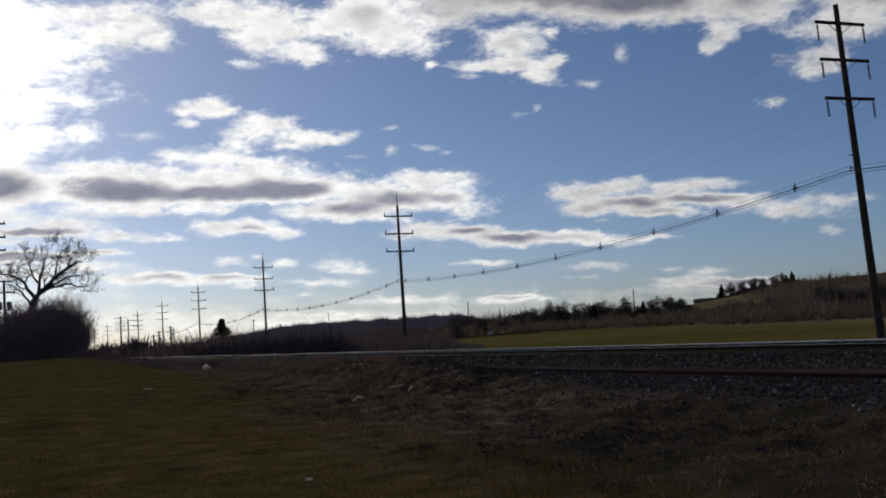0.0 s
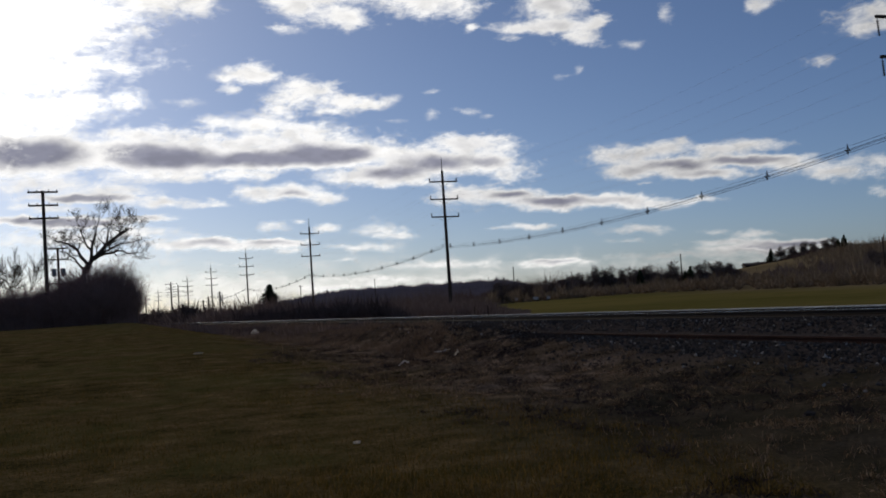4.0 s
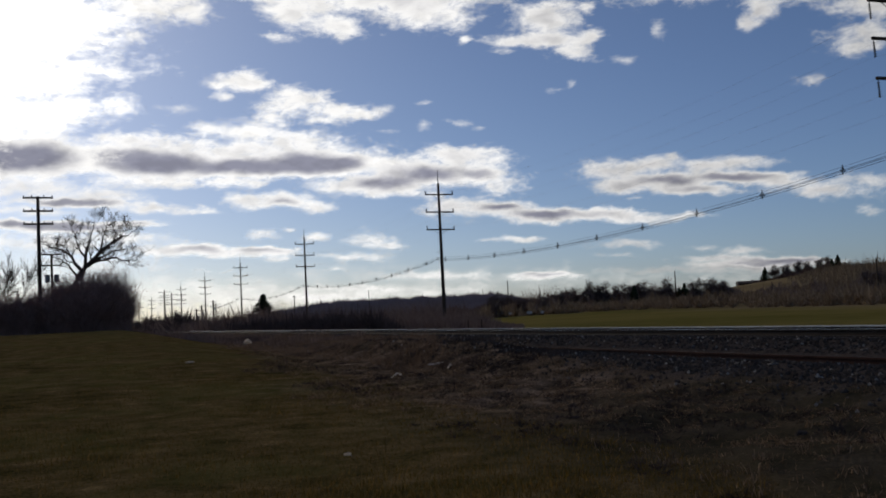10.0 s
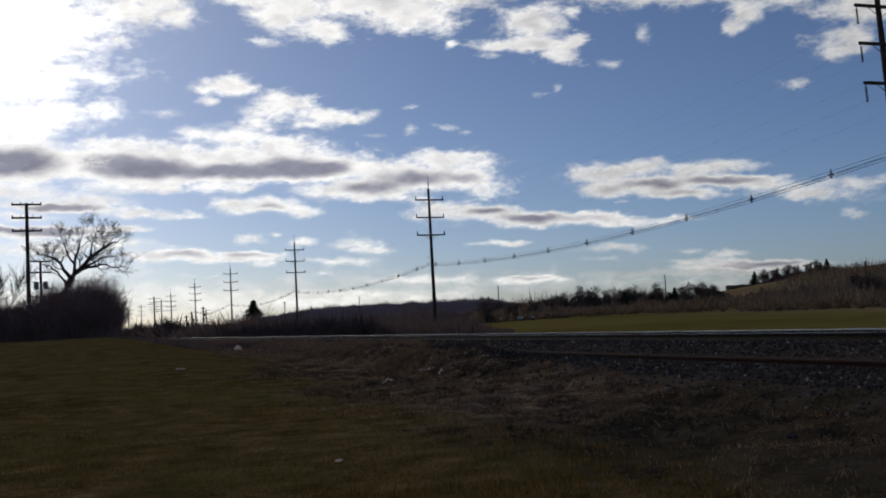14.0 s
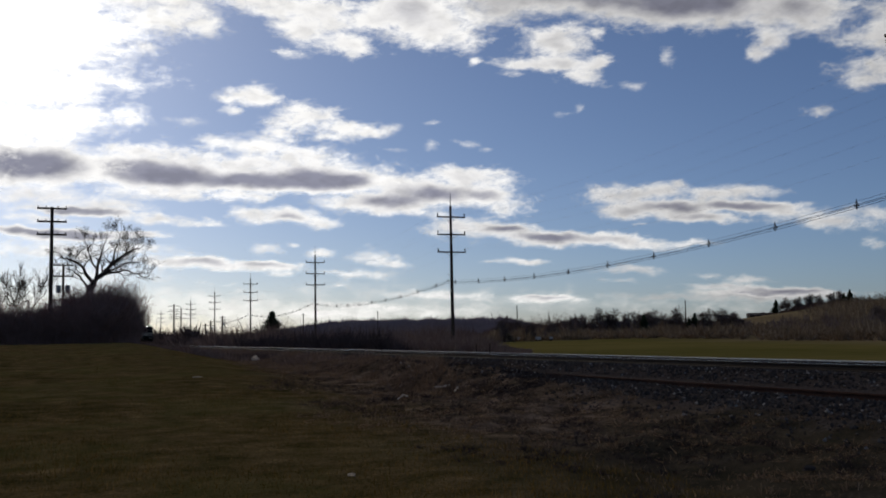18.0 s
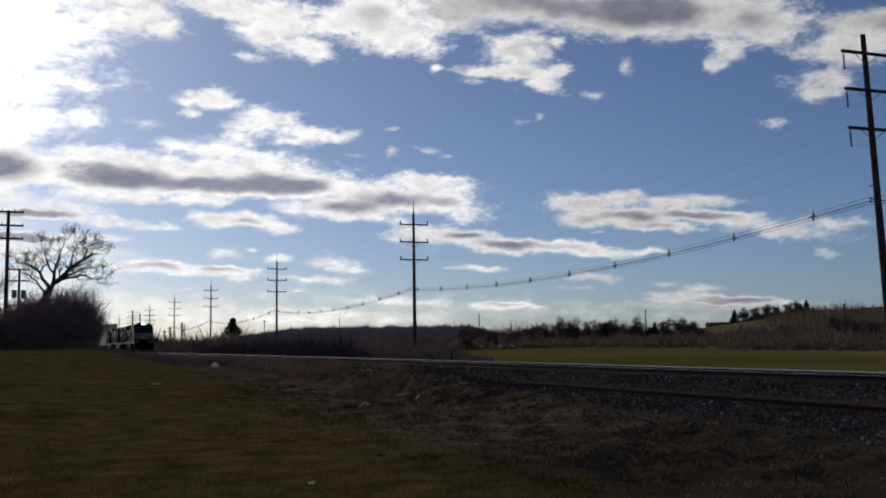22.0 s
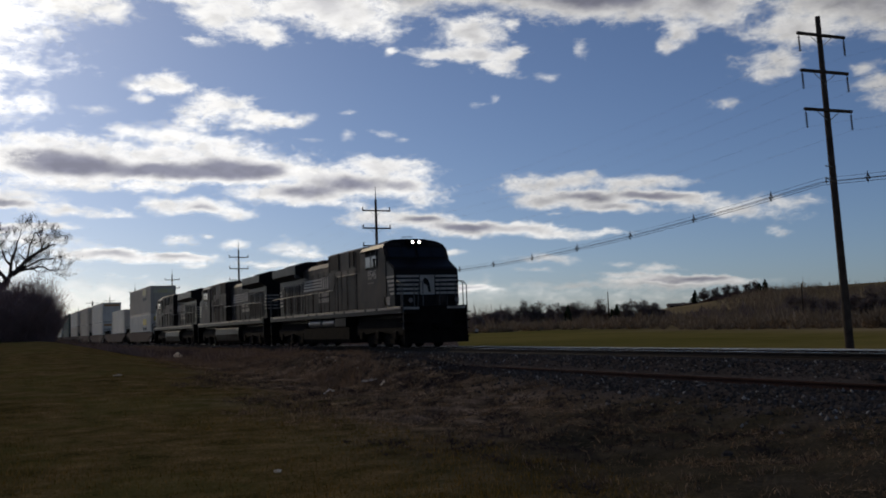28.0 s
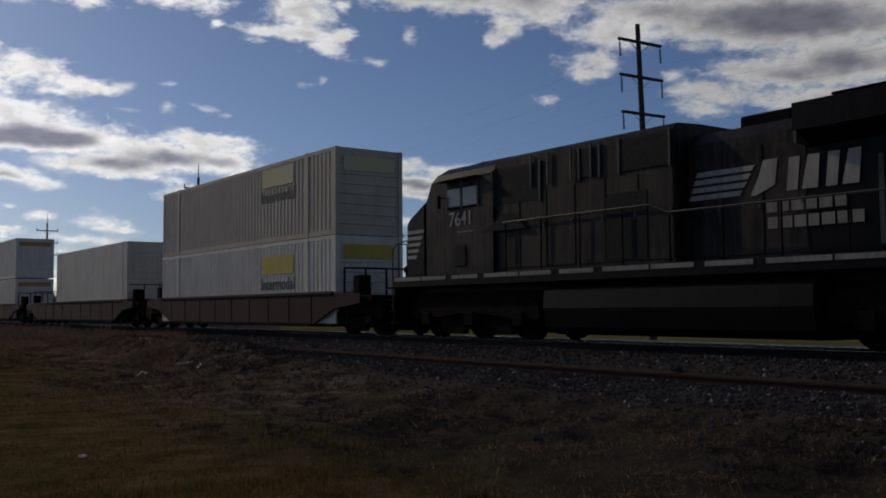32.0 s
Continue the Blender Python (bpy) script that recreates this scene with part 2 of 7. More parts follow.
STRAW = mottled("dead_weed_stalks", (0.05, 0.036, 0.024), (0.36, 0.26, 0.17), 0.9, 0.95, gloss=0.0)
BLADE = mottled("lawn_blades", (0.045, 0.048, 0.013), (0.15, 0.10, 0.034), 0.35, 0.9, gloss=0.0)
POLEWOOD = mottled("weathered_pole_wood", (0.034, 0.025, 0.019), (0.085, 0.062, 0.046), 1.5, 0.9, grain=20)
CERAMIC = mottled("brown_insulator_glaze", (0.02, 0.016, 0.016), (0.05, 0.04, 0.04), 4, 0.35)
GALV = mottled("galvanised_steel", (0.16, 0.165, 0.17), (0.32, 0.33, 0.34), 5, 0.5, 0.7)
WIRE = mottled("weathered_cable", (0.03, 0.03, 0.032), (0.07, 0.07, 0.075), 2, 0.6)
RAILTOP = mottled("polished_rail_head", (0.48, 0.46, 0.44), (0.64, 0.62, 0.60), 3, 0.25, 1.0, relief=0.05)
RUST = mottled("rusted_rail_steel", (0.030, 0.013, 0.009), (0.062, 0.024, 0.015), 3, 0.85)
# main rails take a darker tone than the siding's rust
DARKRAIL = mottled("oily_dark_rail_steel", (0.010, 0.007, 0.006), (0.024, 0.016, 0.013), 3, 0.75)
TIE = mottled("creosoted_timber", (0.03, 0.024, 0.02), (0.085, 0.068, 0.055), 2, 0.9, spread=0.5)
BROWNWEED = mottled("brown_dead_weeds", (0.070, 0.055, 0.045), (0.185, 0.145, 0.114), 0.5, 0.95, gloss=0.0)
DARKWEED = mottled("dark_dead_weeds", (0.028, 0.020, 0.018), (0.095, 0.070, 0.060), 0.6, 0.95, gloss=0.0)
THORN = mottled("dark_thorny_twigs", (0.05, 0.037, 0.034), (0.13, 0.095, 0.085), 0.8, 0.95, gloss=0.0)
STONE = mottled("grey_ballast_stone", (0.035, 0.030, 0.026), (0.10, 0.086, 0.076), 0.7, 0.9, grain=9, gloss=0.0)
LITTER = mottled("white_plastic_litter", (0.68, 0.63, 0.56), (0.86, 0.81, 0.73), 8, 0.6)

# ---- helpers for building ----


def thing(name, m=None, **tags):
    ob = new(name)
    ob.empty_display_size = 0.2
    ob.matrix_basis = m or Matrix()
    return tagged(ob, **tags)


def part(name, bm, material, parent=None, label="", m=None):
    """Links a bmesh, or (vertices, faces), as one mesh object under a thing or a part."""
    me = bpy.data.meshes.new(name)
    if isinstance(bm, tuple):
        me.from_pydata(*[list(map(tuple, bm[0])), [], list(map(tuple, bm[1]))])
    else:
        bm.to_mesh(me)
        bm.free()
    me.materials.append(material)
    ob = new(name, me)
    ob.parent = parent
    if m is not None:
        ob.matrix_basis = m
    if label:
        ob["label"] = label
    return ob


def again(ob, m, parent):
    """Another object on the same mesh."""
    o = new(ob.name.split(".")[0], ob.data)
    o.parent, o.matrix_basis = parent, m
    if "label" in ob:
        o["label"] = ob["label"]
    return o


def box(bm, x0, x1, y0, y1, z0, z1, bevel=0.0):
    vs = [bm.verts.new((x, y, z)) for x in (x0, x1) for y in (y0, y1) for z in (z0, z1)]
    fs = [bm.faces.new([vs[i] for i in f]) for f in ((0, 1, 3, 2), (4, 6, 7, 5), (0, 4, 5, 1), (2, 3, 7, 6), (0, 2, 6, 4), (1, 5, 7, 3))]
    if bevel:
        es = list({e for f in fs for e in f.edges})
        bmesh.ops.bevel(bm, geom=es, offset=bevel, segments=1, affect="EDGES", clamp_overlap=True)
    return vs


def boxed(*a, **k):
    bm = bmesh.new()
    box(bm, *a, **k)
    return bm


def tube(bm, pts, radii, sides=6, caps=True):
    """A tube through points, with a radius at each."""
    pts = [Vector(p) for p in pts]
    if isinstance(radii, (int, float)):
        radii = [radii] * len(pts)
    rings = []
    for i, p in enumerate(pts):
        d = (pts[min(i + 1, len(pts) - 1)] - pts[max(i - 1, 0)]).normalized()
        a = d.cross(Vector((0, 0, 1)) if abs(d.z) < 0.9 else Vector((1, 0, 0))).normalized()
        b = d.cross(a)
        rings.append([bm.verts.new(p + radii[i] * (a * math.cos(k * math.tau / sides) + b * math.sin(k * math.tau / sides))) for k in range(sides)])
    for r, s in zip(rings, rings[1:]):
        for k in range(sides):
            bm.faces.new((r[k], r[(k + 1) % sides], s[(k + 1) % sides], s[k]))
    if caps and sides > 2:
        bm.faces.new(rings[0][::-1])
        bm.faces.new(rings[-1])


def tubed(pts, radii, sides=6):
    bm = bmesh.new()
    tube(bm, pts, radii, sides)
    return bm


def prism(bm, outline, x0, x1):
    """An outline in (y, z) drawn out from x0 to x1."""
    a = [bm.verts.new((x0, y, z)) for y, z in outline]
    b = [bm.verts.new((x1, y, z)) for y, z in outline]
    bm.faces.new(a[::-1])
    bm.faces.new(b)
    for i in range(len(a)):
        j = (i + 1) % len(a)
        bm.faces.new((a[i], a[j], b[j], b[i]))
    bmesh.ops.recalc_face_normals(bm, faces=bm.faces)


def along(bm, section, y0, y1):
    """A section in (x, z) drawn out from y0 to y1."""
    a = [bm.verts.new((x, y0, z)) for x, z in section]
    b = [bm.verts.new((x, y1, z)) for x, z in section]
    bm.faces.new(a)
    bm.faces.new(b[::-1])
    for i in range(len(a)):
        j = (i + 1) % len(a)
        bm.faces.new((a[j], a[i], b[i], b[j]))
    bmesh.ops.recalc_face_normals(bm, faces=bm.faces)


def polar(az, d, z=None):
    """A place by its bearing from the viewer, in degrees to the right of the track's direction, and its distance."""
    x, y = d * math.sin(radians(az)), d * math.cos(radians(az))
    return Vector((x, y, height(x, y) if z is None else z))


# ---- ground ----
TRACK, SIDING = 16.77, 13.25
SIDING_DROP = -0.30


def step(v, lo, hi):
    s = np.clip((v - lo) / (hi - lo), 0, 1)
    return s * s * (3 - 2 * s)


def wave(x, y, seed, scale):
    """Cheap smooth relief between -1 and 1."""
    r = np.random.RandomState(seed)
    out = 0
    for k in range(7):
        a, f, p = r.uniform(0, 6.28), scale * 1.55 ** k, r.uniform(0, 6.28)
        out = out + np.sin((x * np.cos(a) + y * np.sin(a)) * f + p + 1.7 * np.sin((x * np.sin(a) - y * np.cos(a)) * f * 0.7 + p)) / 1.45 ** k
    return out / 2.6


def heights(x, y):
    x, y = np.asarray(x, float), np.asarray(y, float)
    r = np.hypot(x, y)
    az = np.degrees(np.arctan2(x, y))
    rise = 1.56 * step(y, 8, 78) * (1 - step(x, 3.0, 11.5))
    near = -0.8 + rise + 0.03 * wave(x, y, 3, 0.5)
    rough = step(x - 4.2 - 0.09 * y, -0.5, 2.0)
    near = near + rough * (0.10 * wave(x, y, 5, 1.1) + 0.13 * wave(x, y, 6, 0.45))
    bed = -0.47 + 0.29 * step(x, 13.6, 15.2)
    z = near * (1 - step(x, 8.8, 11.0)) + bed * step(x, 8.8, 11.0)
    low = -1.15 + 0.12 * wave(x, y, 9, 0.03)
    z = z + 0.52 * np.exp(-((x - 10.3) / 1.2) ** 2 - ((y - 29) / 8.5) ** 2) * (1 + 0.35 * wave(x, y, 21, 0.9))
    z = z + 0.095 * np.exp(-((x - 11.65) / 0.6) ** 2) * (1 + 0.15 * wave(x, y, 25, 1.3))
    z = z + 0.06 * step(x, 18.2, 18.7)
    z = z * (1 - step(x, 20.5, 24.0)) + low * step(x, 20.5, 24.0)
    # the sidehill behind the field, and the wooded ridge far off
    side = np.interp(az, [26, 33, 36, 38.3, 41.3, 46, 60, 80, 110], [0, 4, 4.6, 6.8, 9.9, 14.2, 17, 17, 0]) * step(r, 270, 480) + 0.7 * step(r, 165, 250) * step(x, 30, 60)
    ridge = 24 * step(az, 8, 15.5) * (1 - step(az, 24, 29)) * step(r, 900, 1700)
    return z + side + ridge + 12 * step(r, 1500, 3500)


def height(x, y):
    return float(heights(x, y))


def make_sheet():
    rings = [0.0] + list(1.5 * 1.021 ** np.arange(375))
    rings = [r for r in rings if r < 3300] + [4200.0]
    bearings = list(np.arange(-12, 78, 0.3)) + list(np.arange(78, 348, 4.5))
    R, A = np.meshgrid(rings[1:], np.radians(bearings), indexing="ij")
    X, Y = R * np.sin(A), R * np.cos(A)
    Z = heights(X, Y)
    nb = len(bearings)
    vs = np.concatenate([[[0, 0, height(0, 0)]], np.stack([X, Y, Z], -1).reshape(-1, 3)])
    fs = [(0, 1 + (j + 1) % nb, 1 + j) for j in range(nb)]
    for i in range(len(rings) - 2):
        a = 1 + i * nb
        fs += [(a + j, a + (j + 1) % nb, a + nb + (j + 1) % nb, a + nb + j) for j in range(nb)]
    ob = part("ground", (vs, fs), GROUND)
    ob.data.polygons.foreach_set("use_smooth", [True] * len(ob.data.polygons))
    return tagged(ob, "mown lawn, weedy bank, gravel bed and green field", "ground", kind="structure")


make_sheet()


# ---- railway tracks ----
def rail_section(x, top):
    h = [(-0.07, -0.17), (-0.07, -0.155), (-0.012, -0.13), (-0.012, -0.045), (-0.036, -0.035), (-0.036, -0.004), (0.036, -0.004),
         (0.036, -0.035), (0.012, -0.045), (0.012, -0.13), (0.07, -0.155), (0.07, -0.17)]
    return [(x + a, top + b) for a, b in h]


def railway(centre, top, polished, label, sunk=0.0):
    t = thing("railway_track", pose(centre, 0, top), label=label, category="railway track", kind="structure")
    for s in (-0.7525, 0.7525):
        bm = bmesh.new()
        along(bm, rail_section(s, -sunk if s > 0 else 0), -60, 900)
        rail = part("rail", bm, DARKRAIL if polished else RUST, t, "" if polished else "rust-brown disused rail")
        if polished:
            g = s - math.copysign(0.037, s)
            part("gauge_face", boxed(g - 0.003, g + 0.003, -60, 900, -0.026, -0.005), RAILTOP, rail, "bright worn rail face")
            part("running_surface", boxed(s - 0.034, s + 0.034, -60, 900, -0.0045, 0.0), RAILTOP, rail, "bright polished rail head")
    return t


main_track = railway(TRACK, 0.0, True, "main railway track with polished rails on grey ballast")
side_track = railway(SIDING, SIDING_DROP, False, "disused siding with rust-brown rails in grey ballast", 0.13)

# ---- access road and sleepers are laid with the small pieces; poles and wires here ----
LINE_X = 42.0
POLE_Y = [-30.5, 38.5, 107.0, 177.0, 248.3, 316.0, 385.0, 454.0, 523.0]


def hanging_string(bm, x, y, z, n=7, r=0.085, gap=0.12):
    tube(bm, [(x, y, z), (x, y, z - 0.14 - n * gap)], 0.022, 6)
    for k in range(n):
        c = z - 0.14 - k * gap
        tube(bm, [(x, y, c), (x, y, c - 0.035), (x, y, c - 0.07)], [0.035, r, r * 0.5], 9)


def line_pole(y, hung, spike, label):
    """A tall transmission pole with three crossarms; hung: strings below the arms, else posts standing on their ends."""
    z0 = height(LINE_X, y)
    m = pose(LINE_X, y, z0)
    if 30 < y < 50:
        # this one leans a little towards the farther poles
        far = Vector((LINE_X, y, 0)).normalized()
        m = Matrix.Translation((far.y * 0.46, -far.x * 0.46, 0)) @ m @ Matrix.Rotation(radians(-1.7), 4, far)
    t = thing("transmission_pole", m, label=label, category="utility pole", group="transmission poles along the railway")
    arms = (16.33, 14.24, 12.07) if hung else (14.97, 12.86, 10.75)
    top = 17.44 if hung else 16.3
    part("pole", tubed([(0, 0, -0.5), (0, 0, 6 - z0), (0, 0, top - z0)], [0.24, 0.2, 0.14], 12), POLEWOOD, t, "dark round wooden pole")
    if spike:
        part("lightning_mast", tubed([(0, 0, top - z0 - 0.6), (0, 0, top - z0 + 0.6), (0, 0, 17.95 - z0)], [0.07, 0.06, 0.025], 6), GALV, t)
    for az in arms:
        z = az - z0
        arm = part("crossarm", boxed(-1.8, 1.8, -0.2, -0.06, z - 0.08, z + 0.08, bevel=0.015), POLEWOOD, t, "wooden crossarm")
        for s in (-1, 1):
            bm = bmesh.new()
            if hung:
                hanging_string(bm, s * 1.7, -0.13, z - 0.08)
            else:
                tube(bm, [(s * 1.72, -0.13, z + 0.08), (s * 1.72, -0.13, z + 0.45)], 0.05, 8)
                for k in range(3):
                    tube(bm, [(s * 1.72, -0.13, z + 0.12 + 0.11 * k), (s * 1.72, -0.13, z + 0.19 + 0.11 * k)], [0.1, 0.06], 8)
            part("insulator", bm, CERAMIC, arm, "brown insulator")
            part("arm_brace", tubed([(s * 0.85, -0.1, z - 0.06), (s * 0.12, -0.1, z - 0.55)], 0.022, 5), GALV, arm)
    bm = bmesh.new()
    zc = (8.28 if hung else 7.42) - z0
    tube(bm, [(0.05, 0, zc - 0.15), (-0.55, 0, zc)], 0.03, 6)
    tube(bm, [(-0.55, 0, zc - 0.3), (-0.55, 0, zc + 0.05)], 0.035, 6)
    part("cable_bracket", bm, GALV, t, "steel cable bracket")
    bm = bmesh.new()
    tube(bm, [(0.0, -0.1, zc + 0.62), (-0.6, -0.1, zc + 0.66)], 0.03, 6)
    part("stub_arm", bm, GALV, t)
    return t


for i, y in enumerate(POLE_Y):
    line_pole(y, i < 2, i >= 2, "tall dark wooden transmission pole with three crossarms and hanging insulators" if i < 2
              else "tall dark wooden transmission pole with three crossarms and lightning mast")


def sag(a, b, drop, n=16):
    a, b = Vector(a), Vector(b)
    return [a.lerp(b, k / n) - Vector((0, 0, 4 * drop * (k / n) * (1 - k / n))) for k in range(n + 1)]


for i, (y0, y1) in enumerate(zip(POLE_Y, POLE_Y[1:])):
    za, zb = [((16.33, 14.24, 12.07) if k < 2 else (14.97, 12.86, 10.75)) for k in (i, i + 1)]
    off = [(-1.05 if k < 2 else 0.45) for k in (i, i + 1)]
    for lvl in range(3):
        for s in (-1, 1):
            w = part("power_line", tubed(sag((LINE_X + s * 1.71, y0 - 0.13, za[lvl] + off[0]), (LINE_X + s * 1.71, y1 - 0.13, zb[lvl] + off[1]), 1.5), 0.0032, 4), GALV)
            tagged(w, "thin overhead power line strung between poles", "power line", "overhead power lines")
    if i < 5:
        # spacer cable: a carrying wire with three cables held in a bunch below it
        t = thing("spacer_cable", label="bunched aerial cables held apart by spacers under one carrying wire", category="cable", group="spacer cables between poles")
        ends = [(LINE_X - 0.55, y, 8.28 if k < 2 else 7.42) for k, y in ((i, y0), (i + 1, y1))]
        for dx, dz, r in ((0, 0, 0.009), (-0.15, -0.22, 0.014), (0.15, -0.22, 0.014), (0, -0.38, 0.014)):
            p0, p1 = [Vector(e) + Vector((dx, 0, dz)) for e in ends]
            part("cable", tubed(sag(p0, p1, 1.3, 24), r, 5), WIRE, t)
        sp0 = None
        span = y1 - y0
        for k in range(int((span - 3.9) / 6.9) + 1):
            f = (3.9 + 6.9 * k) / span
            p = Vector(ends[0]).lerp(Vector(ends[1]), f) - Vector((0, 0, 5.2 * f * (1 - f)))
            if sp0 is None:
                bm = bmesh.new()
                tube(bm, [(0, 0, 0.14), (0, 0, -0.46)], 0.028, 6)
                tube(bm, [(-0.24, 0, -0.22), (0.24, 0, -0.22)], 0.026, 6)
                tube(bm, [(0, 0, 0.0), (0.17, 0, -0.22), (0, 0, -0.4)], 0.024, 6)
                tube(bm, [(0, 0, 0.0), (-0.17, 0, -0.22), (0, 0, -0.4)], 0.024, 6)
                sp0 = part("spacer", bm, CERAMIC, t, "dark diamond-shaped spacer", pose(*p))
            else:
                again(sp0, pose(*p), t)


def street_pole(az, d, top_el, arms, width, label, thick=0.16, boxes=0, base=None):
    """A distribution pole by bearing, distance and the elevation of its top."""
    p = polar(az, d)
    h = EYE[2] + d * math.tan(radians(top_el)) - p.z
    t = thing("utility_pole", pose(p.x, p.y, p.z, 0, 0, -az), label=label, category="utility pole", group="utility poles in the distance")
    part("pole", tubed([(0, 0, -0.4), (0, 0, h)], [thick, thick * 0.7], 9), POLEWOOD, t, "wooden pole")
    for k, drop in enumerate(arms):
        z = h - drop
        arm = part("crossarm", boxed(-width / 2, width / 2, -0.2, -0.05, z - 0.07, z + 0.06), POLEWOOD, t)
        for x in (-0.47, -0.2, 0.2, 0.47):
            part("insulator", tubed([(x * width, -0.12, z + 0.05), (x * width, -0.12, z + 0.2)], [0.05, 0.03], 6), CERAMIC, arm)
    for k in range(boxes):
        x = (-1) ** k * 0.42
        part("transformer", tubed([(x, -0.1, h - 2.9), (x, -0.1, h - 2.85), (x, -0.1, h - 2.15), (x, -0.1, h - 2.1)], [0.2, 0.24, 0.24, 0.18], 12), GALV, t, "grey pole transformer can")
    return t


street_pole(-1.25, 80, 7.5, (0.12, 1.15, 2.15), 2.15, "wooden power pole with three crossarms above the bushes", 0.17)
street_pole(-0.62, 104, 4.35, (0.1, 1.2, 3.6), 1.9, "wooden pole with two transformer cans behind the bushes", 0.16, 2)
for az, d, el in ((5.31, 300, 2.1), (5.7, 340, 1.92), (6.23, 360, 1.89), (3.9, 380, 1.5), (8.15, 420, 1.25)):
    street_pole(az, d, el, (0.6, 2.2, 3.8), 3.6, "distant power pole with crossarms against the sky", 0.26)
for az, d, el in ((7.05, 300, 0.95), (7.35, 310, 1.15), (8.0, 300, 1.4)):
    street_pole(az, d, el, (0.5, 1.6), 1.7, "stout distant pole rising above the trackside scrub", 0.3, 1)
for az, d, el in ((12.64, 330, 1.47), (17.0, 420, 1.56), (25.25, 300, 1.71), (34.96, 290, 1.77), (45.67, 250, 1.81)):
    street_pole(az, d, el, (0.5,) if az < 13 else (), 1.4, "slim distant pole rising above the scrub", 0.2)

# ---- the train ----
BLACK = streaked("black_locomotive_paint", (0.0035, 0.0033, 0.0038), (0.012, 0.010, 0.010), 0.42, 0.7, gloss=0.09)
DUSTY = streaked("dusty_black_paint", (0.007, 0.006, 0.006), (0.062, 0.046, 0.036), 0.55, 0.9, gloss=0.14)
GRIME = mottled("grimy_running_gear", (0.004, 0.0032, 0.003), (0.014, 0.011, 0.009), 2, 0.85, gloss=0.05)
WHITE = streaked("white_stripe_paint", (0.44, 0.395, 0.335), (0.20, 0.17, 0.14), 0.55, 0.6)
SILVER = streaked("grey_handrail_paint", (0.08, 0.077, 0.072), (0.055, 0.048, 0.042), 0.5, 0.5)
TANK = streaked("dusty_fuel_tank", (0.006, 0.0055, 0.0055), (0.018, 0.014, 0.012), 0.5, 0.5, gloss=0.1)
STRIPE = streaked("dirty_white_stripe", (0.34, 0.305, 0.26), (0.15, 0.13, 0.11), 0.6, 0.7)
DULLSILVER = streaked("dusty_silver_reservoir_paint", (0.15, 0.135, 0.118), (0.075, 0.063, 0.052), 0.45, 0.5, gloss=0.3)
SCREEN = mottled("dark_radiator_screen", (0.008, 0.008, 0.009), (0.025, 0.024, 0.024), 12, 0.8)
WELL = streaked("oxide_brown_car_paint", (0.040, 0.016, 0.013), (0.055, 0.032, 0.026), 0.8, 0.6, (0.045, 0.018, 0.011))
BOXWHITE = streaked("white_container_paint", (0.74, 0.665, 0.55), (0.48, 0.42, 0.335), 0.5, 0.5)
BOXCREAM = streaked("cream_container_paint", (0.54, 0.45, 0.34), (0.37, 0.305, 0.23), 0.55, 0.5)
BOXGREY = streaked("grey_white_container_paint", (0.60, 0.545, 0.455), (0.38, 0.335, 0.275), 0.5, 0.5)
BOXGREEN = streaked("dull_green_container_paint", (0.09, 0.12, 0.10), (0.16, 0.16, 0.14), 0.6, 0.5)
YELLOW = streaked("faded_yellow_panel_paint", (0.62, 0.45, 0.05), (0.42, 0.34, 0.12), 0.55, 0.6)
PALEYELLOW = streaked("sun_bleached_yellow_paint", (0.62, 0.53, 0.24), (0.58, 0.52, 0.40), 0.6, 0.9)
ORANGE = streaked("faded_orange_panel_paint", (0.55, 0.26, 0.08), (0.36, 0.22, 0.12), 0.55, 0.6)
PRINT = streaked("dark_grey_lettering", (0.07, 0.07, 0.07), (0.2, 0.2, 0.19), 0.6, 0.6)
LAMP = glow("lit_headlight", (1.0, 0.95, 0.86), 140.0)
# faint emission is added even to lenses that are switched off
DITCH = glow("dim_lens", (0.10, 0.10, 0.105), 0.05)
GLASS, _n, _l, _b = shade("cab_window_glass", 0.06)
_b.inputs["Base Color"].default_value = (0.012, 0.013, 0.015, 1)
_b.inputs["Specular IOR Level"].default_value = 0.3
# pale base colour stands for sky brightness seen in the side panes
PALEGLASS, _n, _l, _b = shade("sky_lit_cab_window", 0.15)
_b.inputs["Base Color"].default_value = (0.13, 0.135, 0.135, 1)

TRAIN = []


def lettering(words, size, material, parent, m, name="lettering", label=""):
    """Words in the built-in font, as a thin mesh in the x-y plane of m, centred."""
    cu = bpy.data.curves.new("words", "FONT")
    cu.body, cu.size, cu.align_x, cu.align_y, cu.extrude, cu.offset = words, size, "CENTER", "CENTER", 0.004, 0.012 * size
    tmp = bpy.data.objects.new("words", cu)
    me = bpy.data.meshes.new_from_object(tmp)
    bpy.data.objects.remove(tmp)
    me.name = name
    me.materials.clear()
    me.materials.append(material)
    ob = new(name, me)
    ob.parent, ob.matrix_basis = parent, m
    if label:
        ob["label"] = label
    return ob


def side(s, y, z, x):
    """The pose of a flat mark on the side s (-1 or 1) of a car, to be read from outside."""
    return pose(s * x, y, z, 90, 0, -90 if s < 0 else 90)


def disc(bm, x0, x1, y, z, r, sides=20):
    tube(bm, [(x0, y, z), (x1, y, z)], r, sides)


